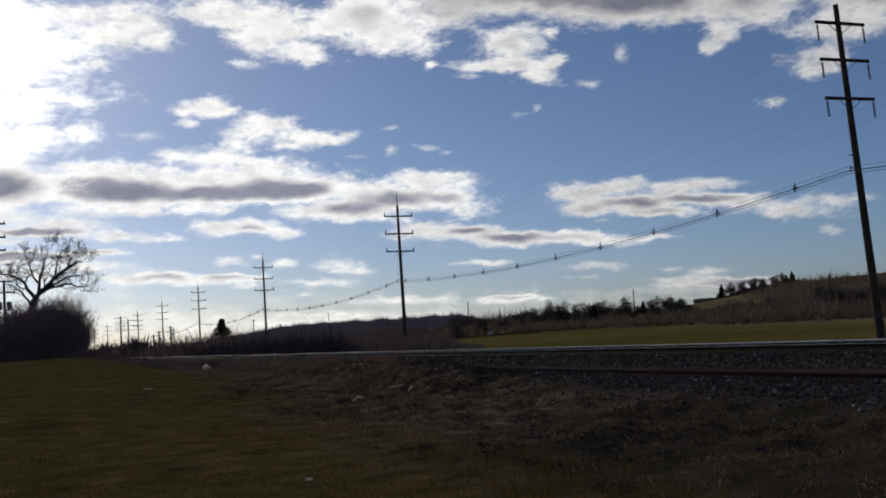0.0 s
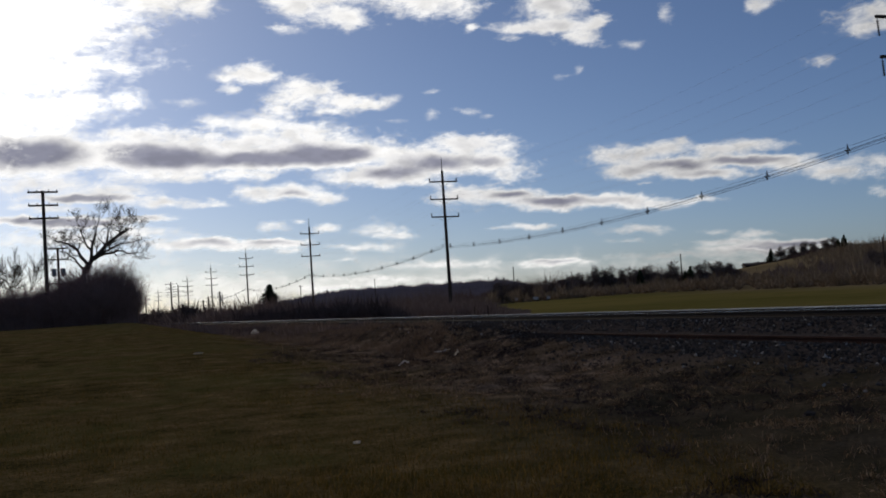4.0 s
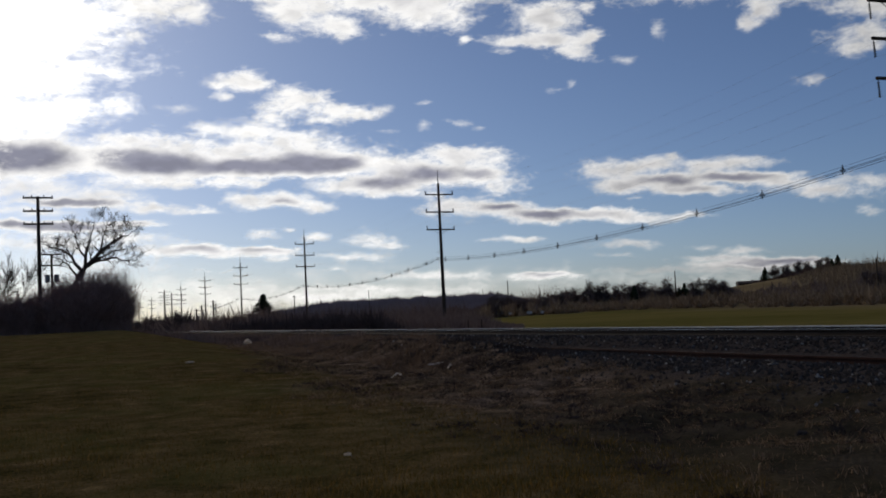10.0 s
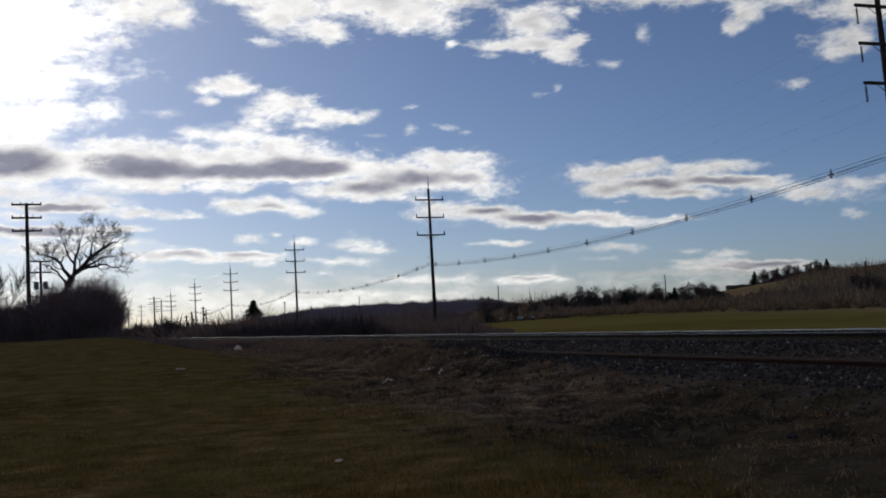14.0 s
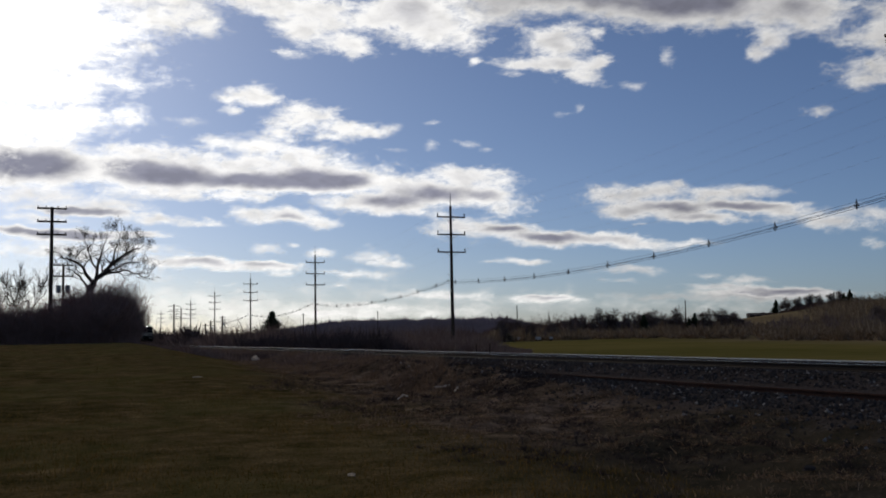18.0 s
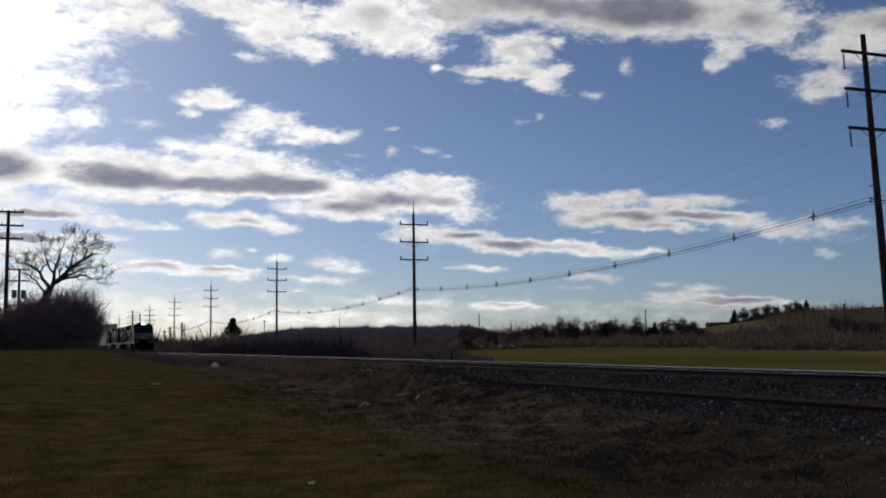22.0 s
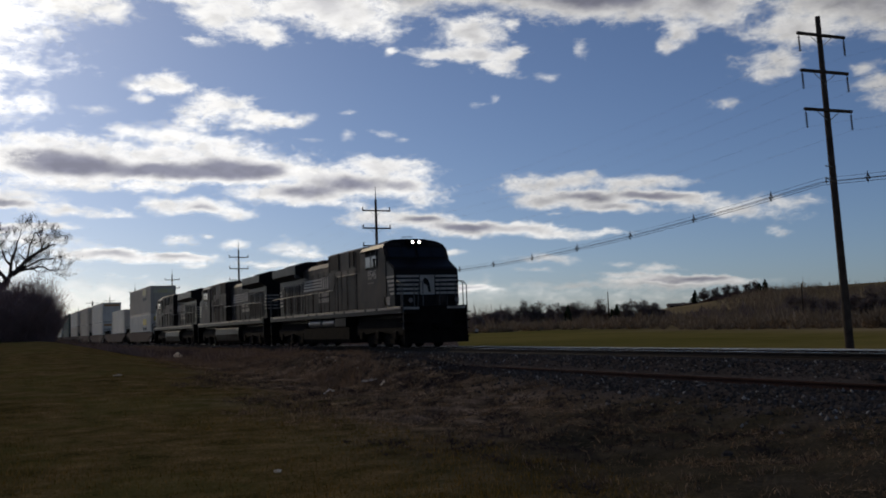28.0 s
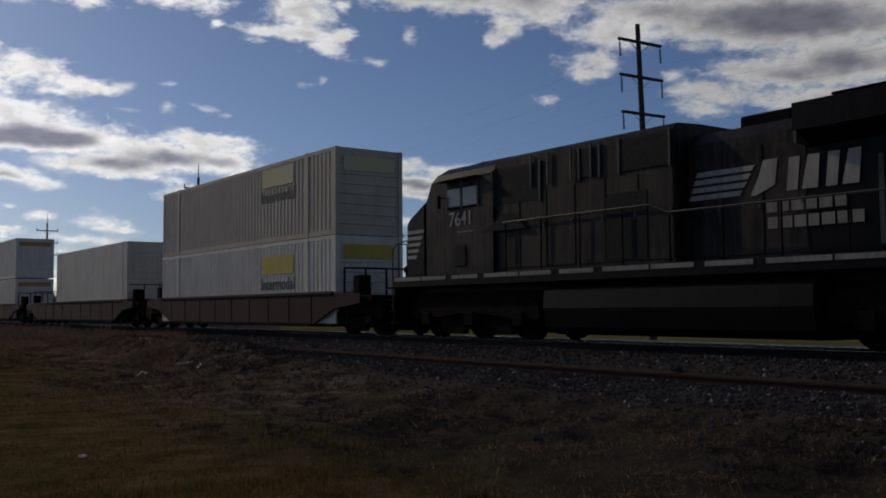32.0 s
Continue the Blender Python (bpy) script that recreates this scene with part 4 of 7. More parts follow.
        for s in (-1, 1):
            for k, (y0, y1, r) in enumerate(((8.1, 9.7, 0.0), (10.0, 11.9, 0.21), (12.15, 14.2, 0.21))):
                if r:
                    part("air_reservoir", tubed([(s * 1.2, y0, 1.18), (s * 1.2, y0 + 0.08, 1.18), (s * 1.2, y1 - 0.08, 1.18), (s * 1.2, y1, 1.18)], [0.14, r, r, 0.14], 14), DULLSILVER, t, "grey air reservoir cylinder")
                else:
                    part("equipment_box", boxed(s * 1.22 - 0.25, s * 1.22 + 0.25, y0, y1, 0.98, 1.4, bevel=0.02), TANK, t)
    else:
        along(bm, [(-1.05, 0.18), (-1.4, 0.36), (-1.5, 0.8), (-1.46, 1.2), (-1.2, 1.38), (1.2, 1.38), (1.46, 1.2), (1.5, 0.8), (1.4, 0.36), (1.05, 0.18)], 7.75, 14.9)
        part("fuel_tank", bm, TANK, t, "dusty rounded fuel tank")
    bogie(t, 4.55, (-2.0, 0.0, 2.0), 0.533, 1.05, 1.25)
    bogie(t, 17.75, (-2.0, 0.0, 2.0), 0.533, 1.05, 1.25)
    return t


def well_car(length, deck, label):
    """A container well car; deck: the height of a flat floor, or 0 for a deep well. y runs back from the front coupler."""
    t = thing("well_car", label=label, category="rail car", group="container cars of the train")
    a, b = 3.0, length - 3.0
    for s in (-1, 1):
        bm = bmesh.new()
        prism(bm, [(a - 1.9, 1.0), (a - 1.9, 1.3), (a - 0.2, 1.36), (b + 0.2, 1.36), (b + 1.9, 1.3), (b + 1.9, 1.0), (b + 0.3, 0.85), (b - 1.2, 0.3), (a + 1.2, 0.3), (a - 0.3, 0.85)], s * 1.36, s * 1.44)
        sl = part("side_sill", bm, WELL, t, "oxide-brown side sill")
        part("top_chord", boxed(s * 1.42 - 0.07, s * 1.42 + 0.07, a - 0.2, b + 0.2, 1.30, 1.4, bevel=0.015), WELL, sl)
        part("bottom_chord", boxed(s * 1.42 - 0.05, s * 1.42 + 0.05, a + 1.2, b - 1.2, 0.28, 0.36), GRIME, sl)
        for k in range(9):
            y = a + 1.3 + (b - a - 2.6) * k / 8
            part("rib", boxed(s * 1.445 - 0.012, s * 1.445 + 0.012, y - 0.04, y + 0.04, 0.36, 1.3), WELL, sl)
    bm = bmesh.new()
    box(bm, -1.36, 1.36, a, b, 0.24, 0.33)
    part("well_floor", bm, GRIME, t)
    if deck:
        part("flat_deck", boxed(-1.3, 1.3, a - 0.6, b + 0.6, 0.36, deck, bevel=0.02), GRIME, t)
    for e, y in ((-1, a), (1, b)):
        y0, y1 = sorted((y - e * 0.0, y + e * 2.4))
        part("end_platform", boxed(-1.3, 1.3, y0, y1, 1.0, 1.25, bevel=0.02), GRIME, t)
        bm = bmesh.new()
        yb = y + e * 0.55
        for x in (-1.2, -0.4, 0.4, 1.2):
            tube(bm, [(x, yb, 1.2), (x, yb, 2.15)], 0.035, 6)
        tube(bm, [(-1.2, yb, 2.15), (1.2, yb, 2.15)], 0.035, 6)
        part("end_railing", bm, GRIME, t)
        part("brake_stand", boxed(-1.15, -0.7, y + e * 1.2 - 0.2, y + e * 1.2 + 0.2, 1.2, 1.9, bevel=0.03), GRIME, t)
        yc = y + e * 2.4
        bm = bmesh.new()
        box(bm, -0.16, 0.16, min(yc, yc + e * 0.62), max(yc, yc + e * 0.62), 0.78, 1.02, 0.02)
        part("coupler", bm, GRIME, t)
        bogie(t, y + e * 1.2, (-0.88, 0.88), 0.48, 1.0, 0.95)
    return t


def container(length, high, paint, label, kind="ribbed", logo=0):
    """A container; y runs back from its front end, z up from its floor."""
    t = thing("container", label=label, category="container", group="containers on the train")
    hw = 1.295
    for s in (-1, 1):
        # side wall with upright corrugations
        vs, fs = [], []
        n_c = int(length / 0.28)
        xs = []
        for k in range(n_c):
            y0 = 0.16 + (length - 0.32) * k / n_c
            w = (length - 0.32) / n_c
            dep = 0.02 if kind == "ribbed" else 0.006
            xs += [(y0, 0.0), (y0 + 0.45 * w, 0.0), (y0 + 0.55 * w, dep), (y0 + 0.9 * w, dep)]
        xs.append((length - 0.16, 0.0))
        for y, d in xs:
            vs += [(s * (hw - d), y, 0.16), (s * (hw - d), y, high - 0.12)]
        for k in range(len(xs) - 1):
            f = (2 * k, 2 * k + 2, 2 * k + 3, 2 * k + 1)
            fs.append(f if s > 0 else f[::-1])
        part("side_wall", (vs, fs), paint, t, "upright corrugated side wall" if kind == "ribbed" else "smooth side wall")
        part("bottom_rail", boxed(s * (hw - 0.06) - 0.07, s * (hw - 0.06) + 0.07, 0.1, length - 0.1, 0.0, 0.17), paint, t)
        part("top_rail", boxed(s * (hw - 0.05) - 0.06, s * (hw - 0.05) + 0.06, 0.1, length - 0.1, high - 0.13, high), paint, t)
        for y in (0.07, length - 0.07):
            part("corner_post", boxed(s * (hw - 0.06) - 0.075, s * (hw - 0.06) + 0.075, y - 0.075, y + 0.075, 0.0, high), paint, t)
        for y in (1.98 if length > 15 else 0.8, length - (1.98 if length > 15 else 0.8)):
            part("lifting_post", boxed(s * (hw - 0.04) - 0.06, s * (hw - 0.04) + 0.06, y - 0.09, y + 0.09, 0.0, high + 0.02), paint, t)
    part("roof", boxed(-hw + 0.02, hw - 0.02, 0.1, length - 0.1, high - 0.06, high - 0.01), paint, t)
    part("floor", boxed(-hw + 0.1, hw - 0.1, 0.1, length - 0.1, 0.02, 0.15), GRIME, t)
    front = part("front_wall", boxed(-hw + 0.12, hw - 0.12, 0.05, 0.1, 0.0, high), paint, t)
    for k in range(7):
        z = 0.35 + (high - 0.9) * k / 6
        part("stiffening_rib", boxed(-hw + 0.22, hw - 0.22, 0.02, 0.06, z, z + 0.05, bevel=0.01), paint, front)
    rear = part("rear_doors", boxed(-hw + 0.12, hw - 0.12, length - 0.09, length - 0.04, 0.0, high), paint, t)
    for x in (-0.75, -0.35, 0.35, 0.75):
        part("lock_rod", tubed([(x, length - 0.02, 0.1), (x, length - 0.02, high - 0.1)], 0.02, 6), GALV, rear)
    if logo:
        zc = 0.62 if logo == 1 else 0.72
        for s in (-1, 1):
            y0 = 3.0
            part("logo_panel", boxed(s * (hw + 0.012) - 0.006, s * (hw + 0.012) + 0.006, y0, y0 + 2.5, high * zc - 0.05, high * zc + 0.62), YELLOW if logo == 1 else PALEYELLOW, t, "faded yellow rectangular logo panel")
            lettering("Intermodal", 0.62, PRINT, t, side(s, y0 + 1.25, high * zc - 0.42, hw + 0.014), "lettering", "dark grey lettering")
        part("front_panel", boxed(-hw + 0.3, hw - 0.3, 0.012, 0.018, high * 0.74, high * 0.9), YELLOW if logo == 1 else PALEYELLOW, front, "faded yellow panel")
    return t


def on_train(ob, offset, turned=False, up=0.0):
    TRAIN.append((ob, offset, turned, up))
    return ob


on_train(locomotive("9546", 16.1, True, "dusty black diesel locomotive with white nose stripes and lit headlights", lit=True), 0.0)
on_train(locomotive("9565", 16.25, False, "black diesel locomotive running long hood first, coupled in the middle"), 44.6, True)
on_train(locomotive("7641", 14.6, False, "newer black diesel locomotive coupled to the container cars", tall=0.06, cab_shift=0.12), 66.9, True)

deep = "oxide-brown well car carrying stacked containers"
on_train(well_car(21.8, 0, deep), 66.6)
on_train(container(16.15, 2.9, BOXWHITE, "white container with a yellow panel, lower in the well", logo=1), 69.45, up=0.35)
on_train(container(16.15, 2.9, BOXCREAM, "cream container with a yellow panel, stacked on top", logo=2), 69.45, up=3.27)
on_train(well_car(24.5, 1.40, "oxide-brown flat-decked car carrying one container"), 88.4)
on_train(container(13.7, 2.93, BOXGREY, "single grey-white smooth-sided container", kind="smooth"), 90.8, up=1.42)
STACKS = [(BOXWHITE, BOXWHITE, "white"), (BOXCREAM, BOXCREAM, "cream"), (BOXCREAM, BOXGREY, "cream"), (BOXGREEN, BOXGREEN, "dull green"), (BOXGREY, BOXCREAM, "grey-white"),
          (BOXCREAM, BOXWHITE, "cream"), (BOXGREY, BOXGREY, "grey-white"), (BOXGREEN, BOXGREY, "dull green")]
made = {}
base_car = None
for i, (low_paint, high_paint, word) in enumerate(STACKS):
    y = 112.9 + 22.2 * i
    base_car = on_train(well_car(22.2, 0, deep) if base_car is None else copy_thing(base_car, Matrix()), y)
    for paint, up in ((low_paint, 0.35), (high_paint, 3.27)):
        tone = {BOXWHITE: "white", BOXCREAM: "cream", BOXGREY: "grey-white", BOXGREEN: "dull green"}[paint]
        c = copy_thing(made[paint], Matrix()) if paint in made else container(16.15, 2.85, paint, tone + " corrugated container stacked in a well car")
        made[paint] = c
        on_train(c, y + 3.1, up=up)
        if i == 0:
            band = part("front_band", boxed(-1.1, 1.1, 0.010, 0.017, 2.3, 2.6), ORANGE, c, "faded orange band")
            made.pop(paint)

# ---- plants ----
class Sticks:
    """Collects thin tapering sticks (three-sided) and ribbons into one mesh."""

    def __init__(self, seed):
        self.v, self.f, self.r = [], [], random.Random(seed)

    def stick(self, a, b, ra, rb):
        d = (b - a)
        if d.length < 1e-4:
            return
        d.normalize()
        u = d.cross(Vector((0.3, 0.1, 1)) if abs(d.z) < 0.8 else Vector((1, 0.2, 0))).normalized()
        w = d.cross(u)
        i = len(self.v)
        for p, r in ((a, ra), (b, rb)):
            for k in range(3):
                g = k * 2.0944
                self.v.append(tuple(p + u * (r * math.cos(g)) + w * (r * math.sin(g))))
        for k in range(3):
            j = (k + 1) % 3
            self.f.append((i + k, i + j, i + 3 + j, i + 3 + k))

    def grow(self, p, d, length, rad, depth, spread=0.6, lift=0.1, kids=3, thin=0.006):
        r = self.r
        n = 3 if depth else 2
        a = p.copy()
        for k in range(n):
            d = (d + Vector((r.uniform(-1, 1), r.uniform(-1, 1), r.uniform(-0.7, 0.7) + lift)) * 0.22).normalized()
            b = a + d * (length / n)
            r0, r1 = rad * (1 - 0.55 * k / n), rad * (1 - 0.55 * (k + 1) / n)
            self.stick(a, b, max(r0, thin), max(r1, thin))
            if depth and (k > 0 or depth < 3):
                for _ in range(kids if k == n - 1 else max(1, kids - 1)):
                    e = Vector((r.uniform(-1, 1), r.uniform(-1, 1), r.uniform(-0.35, 0.9)))
                    c = (d * (1 - spread * 0.5) + e * spread).normalized()
                    self.grow(b, c, length * r.uniform(0.5, 0.78), r1 * 0.68, depth - 1, spread, lift, kids, thin)
            a = b


def bare_tree(h, seed, depth, rad, label, group, lean=(0, 0), kids=3, thin=0.008, spread=0.62):
    t = thing("bare_tree", label=label, category="tree", group=group)
    s = Sticks(seed)
    trunk = Sticks(seed + 1)
    fork = h * 0.26
    d = Vector((lean[0], lean[1], 1)).normalized()
    a, b = Vector((0, 0, -0.3)), d * fork
    mid = a.lerp(b, 0.5) + Vector((0.05 * h * 0.1, 0, 0))
    bm = bmesh.new()
    tube(bm, [a, mid, b], [rad * 1.25, rad, rad * 0.85], 8)
    part("trunk", bm, BARK, t, "dark leaning trunk")
    n_l = 4 if depth > 3 else 3
    for k in range(n_l):
        g = k * math.tau / n_l + s.r.uniform(-0.4, 0.4)
        c = (d + Vector((math.cos(g), math.sin(g), 0.15)) * s.r.uniform(0.45, 1.05)).normalized()
        s.grow(b, c, h * s.r.uniform(0.3, 0.4), rad * 0.62, depth, spread, 0.12, kids, thin)
    part("crown", (s.v, s.f), BARK, t, "bare branching crown")
    return t


def shrub(w, h, n, seed, label, mat, name="bush", thin=0.016):
    """A thicket of arching twigs, w wide and h high, dense inside and ragged outside."""
    t = thing(name, label=label, category="bush", group="bare bushes at the edge of the lawn")
    s = Sticks(seed)
    r = s.r
    for _ in range(n):
        g, q = r.uniform(0, math.tau), math.sqrt(r.random())
        base = Vector((0.47 * w * q * math.cos(g), 0.47 * w * q * math.sin(g), -0.1))
        out = Vector((math.cos(g) * q, math.sin(g) * q, 0))
        d = (out * r.uniform(-0.1, 0.3) + Vector((r.uniform(-0.3, 0.3), r.uniform(-0.3, 0.3), 1))).normalized()
        length = h * r.uniform(0.45, 1.08) * (1 - 0.35 * q * q)
        a = base
        for k in range(4):
            d = (d + out * 0.02 + Vector((r.uniform(-0.25, 0.25), r.uniform(-0.25, 0.25), 0))).normalized()
            b = a + d * length / 4
            s.stick(a, b, thin * (1.5 - 0.3 * k), thin * (1.2 - 0.25 * k))
            if k:
                for _ in range(3):
                    c = (d + Vector((r.uniform(-1, 1), r.uniform(-1, 1), r.uniform(-0.6, 0.8))) * 0.8).normalized()
                    e = b + c * r.uniform(0.3, 0.8) * h * 0.2
                    s.stick(b, e, thin * 0.8, thin * 0.5)
                    s.stick(e, e + (c + Vector((r.uniform(-0.8, 0.8), r.uniform(-0.8, 0.8), r.uniform(-0.4, 0.6)))).normalized() * 0.1 * h, thin * 0.55, thin * 0.35)
            a = b
    part("tangle", (s.v, s.f), mat, t, "tangled bare twigs")
    return t


def conifer(h, seed, label):
    t = thing("conifer", label=label, category="tree", group="dark conifers in the distance")
    r = random.Random(seed)
    part("trunk", tubed([(0, 0, -0.3), (0, 0, h * 0.95)], [0.03 * h, 0.008 * h], 6), BARK, t)
    v, f = [], []
    for _ in range(420):
        z = h * (0.06 + 0.94 * r.random() ** 0.8)
        reach = (h - z) * 0.5 * r.uniform(0.2, 1.2) + 0.05 * h
        g = r.uniform(0, math.tau)
        o = Vector((math.cos(g), math.sin(g), 0))
        q = Vector((-o.y, o.x, 0))
        tip = o * reach + Vector((0, 0, z - 0.12 * reach))
        i = len(v)
        w = 0.055 * h
        v += [tuple(Vector((0, 0, z + 0.04 * h))), tuple(o * reach * 0.6 + q * w + Vector((0, 0, z))), tuple(tip), tuple(o * reach * 0.6 - q * w + Vector((0, 0, z - 0.03 * h)))]
        f += [(i, i + 1, i + 2), (i, i + 2, i + 3)]
    part("crown", (v, f), NEEDLE, t, "dark green drooping boughs")
    return t


def stand(ob, az, d, turn=0.0, scale=1.0):
    p = polar(az, d)
    ob.matrix_basis = pose(p.x, p.y, p.z, 0, 0, turn) @ Matrix.Scale(scale, 4)
    return ob


# the big bare tree and the bushes beside the lawn
def spreading_tree(label):
    """An old tree that leans towards the railway, with long crooked limbs and a wide flat crown."""
    t = thing("bare_tree", label=label, category="tree", group="bare trees by the lawn")
    part("trunk", tubed([(-0.3, 0, -0.4), (0.1, 0.05, 2.0), (0.6, 0.1, 3.6), (1.1, 0.05, 4.5), (1.5, 0, 5.1)], [0.40, 0.34, 0.31, 0.29, 0.26], 9), BARK, t, "dark leaning trunk")
    s = Sticks(17)
    r = s.r
    limbs = [([(1.5, 0, 5.1), (2.3, 0.3, 5.9), (3.2, 0.6, 6.9), (4.2, 0.9, 7.6), (5.2, 1.1, 8.2), (5.9, 1.2, 8.4)], 0.28),
             ([(1.9, 0.2, 5.5), (3.0, -0.3, 6.0), (4.2, -0.7, 6.2), (5.2, -0.9, 5.9), (6.0, -1.0, 5.9)], 0.17),
             ([(1.5, 0, 5.1), (1.7, -0.5, 6.3), (2.1, -0.9, 7.6), (2.5, -1.1, 8.9)], 0.23),
             ([(1.4, 0, 5.0), (0.6, 0.5, 5.9), (0.0, 0.8, 6.8), (-0.8, 1.1, 7.2), (-1.4, 1.3, 7.4)], 0.22),
             ([(1.1, 0, 4.5), (0.3, -0.8, 5.2), (-0.3, -1.2, 5.8), (-1.1, -1.6, 6.2)], 0.16),
             ([(1.7, -0.5, 6.3), (1.0, -0.6, 7.5), (0.7, -0.5, 8.6)], 0.14),
             ([(3.2, 0.6, 6.9), (3.4, 0.5, 8.0), (3.8, 0.4, 9.1)], 0.14),
             ([(4.2, 0.9, 7.6), (4.7, 0.6, 8.4), (5.0, 0.4, 8.9)], 0.10),
             ([(2.3, 0.3, 5.9), (3.4, 1.0, 6.4), (4.6, 1.5, 7.0), (5.5, 1.8, 7.1)], 0.15)]
    for pts, rad in limbs:
        pts = [Vector(p) for p in pts]
        n = len(pts) - 1
        for k in range(n):
            a, b = pts[k], pts[k + 1]
            m = a.lerp(b, 0.5) + Vector((r.uniform(-0.12, 0.12), r.uniform(-0.1, 0.1), r.uniform(-0.12, 0.12)))
            r0, r1 = rad * (1 - 0.8 * k / n), rad * (1 - 0.8 * (k + 1) / n)
            s.stick(a, m, r0, (r0 + r1) / 2)
            s.stick(m, b, (r0 + r1) / 2, r1)
            d = (b - a).normalized()
            for q in ((m, b) if k else (b,)):
                for _ in range(2):
                    c = (d * 0.6 + Vector((r.uniform(-1, 1), r.uniform(-1, 1), r.uniform(-0.5, 1.0)))).normalized()
                    s.grow(q, c, r.uniform(0.6, 1.15), max(0.024, r1 * 0.4), 3, 0.8, 0.04, 2, 0.0085)
        s.grow(pts[-1], (pts[-1] - pts[-2]).normalized(), 0.9, 0.026, 3, 0.75, 0.05, 2, 0.0095)
    s.v = [(1.5 + 0.82 * (a - 1.5), 0.82 * b, 5.1 + 0.9 * (c - 5.1)) for a, b, c in s.v]
    part("crown", (s.v, s.f), BARK, t, "wide crown of bare crooked branches")
    return t


big = spreading_tree("large bare spreading tree rising out of the bushes")
stand(big, 0.02, 86)
thin_tree = bare_tree(6.0, 23, 3, 0.09, "slender bare sapling behind the bushes", "bare trees by the lawn", (0.02, 0), 3, 0.010, 0.42)
stand(thin_tree, -2.75, 84)
for az, d, turn, sc in ((-3.9, 88, 70, 0.8), (-5.2, 86, 200, 0.9), (-2.1, 92, 20, 0.6), (-6.4, 85, 10, 0.9), (-8, 84, 90, 0.9)):
    copy_thing(thin_tree, stand(thin_tree, az, d, turn).matrix_basis).scale = (sc, sc, sc)
stand(thin_tree, -2.75, 84)
bush = shrub(5.2, 4.3, 620, 31, "dense reddish-brown leafless bush at the edge of the lawn", BUSHWOOD)
stand(bush, 1.15, 82).scale = (1.0, 1.0, 1.04)
for az, d, turn, sc, tall in ((0.1, 80, 80, 0.9, 0.86), (-0.9, 81, 160, 0.75, 0.62), (-2.4, 80, 230, 0.8, 0.66), (-3.9, 81, 300, 0.8, 0.7), (-5.4, 80, 20, 0.8, 0.7), (-7.2, 80, 60, 0.9, 0.7), (0.9, 85, 120, 0.9, 1.05), (2.2, 82.5, 40, 0.66, 1.12), (2.5, 81.5, 140, 0.5, 0.72), (-9.5, 80, 10, 1.0, 1.0), (-1.5, 84, 200, 0.8, 0.66)):
    p = polar(az, d)
    copy_thing(bush, pose(p.x, p.y, p.z, 0, 0, turn)).scale = (sc * 1.1, sc * 1.1, tall)


def thicket(name, places, n, h0, h1, wide, seed, mat, label, bend=0.25):
    """Countless upright twigs scattered along a line of (bearing, distance, depth)."""
    r = np.random.RandomState(seed)
    az = np.array([p[0] for p in places])
    u = r.uniform(az[0], az[-1], n)
    d = np.interp(u, az, [p[1] for p in places]) + r.uniform(0, 1, n) ** 1.2 * np.interp(u, az, [p[2] for p in places])
    x, y = d * np.sin(np.radians(u)), d * np.cos(np.radians(u))
    free = (x < 9.5) | (x > 20.6)
    u, x, y = u[free], x[free], y[free]
    n = len(u)
    z = heights(x, y)
    lump = (0.42 + 0.6 * np.clip(wave(x, y, seed, 0.12) + 0.4, 0, 1.2)) * (0.75 + 0.4 * np.clip(wave(x, y, seed + 1, 0.7) + 0.3, 0, 1))
    h = r.uniform(h0, h1, n) * lump * (0.15 + 0.85 * step(u, az[0] - 0.3, az[0] + 2.5) * (1 - step(u, az[-1] - 4.5, az[-1])))
    w = wide * r.uniform(0.5, 1.4, n)
    lx, ly = r.normal(0, bend, n) * h, r.normal(0, bend, n) * h
    cx, cy = np.cos(np.radians(u)), -np.sin(np.radians(u))
    V = np.stack([np.stack([x - cx * w, y - cy * w, z - 0.1], 1), np.stack([x + cx * w, y + cy * w, z - 0.1], 1), np.stack([x + lx, y + ly, z + h], 1)], 1).reshape(-1, 3)
    ob = part(name, (V, np.arange(3 * n).reshape(-1, 3)), mat)
    return tagged(ob, label, "brush", kind="stuff")


thicket("trackside_scrub", [(2, 200, 90), (8, 152, 60), (14, 118, 60), (20, 98, 50), (26, 89, 30)], 34000, 1.3, 4.4, 0.06, 41, SCRUB, "dark leafless scrub beside the railway", 0.55)
thicket("trackside_thicket", [(-1.0, 300, 80), (2.0, 260, 70), (6, 200, 60), (8, 172, 50), (12, 138, 40), (17, 120, 30)], 24000, 2.2, 5.0, 0.08, 49, SCRUB, "tall dark leafless thicket beyond the railway", 0.3)
thicket("lawn_edge_scrub", [(0.5, 90, 25), (3.0, 84, 26), (5.5, 78, 26), (7.5, 68, 16), (10.5, 55, 9), (13.0, 50, 6)], 16000, 0.4, 1.2, 0.025, 45, SCRUB, "low dark scrub where the lawn falls to the railway", 0.5)

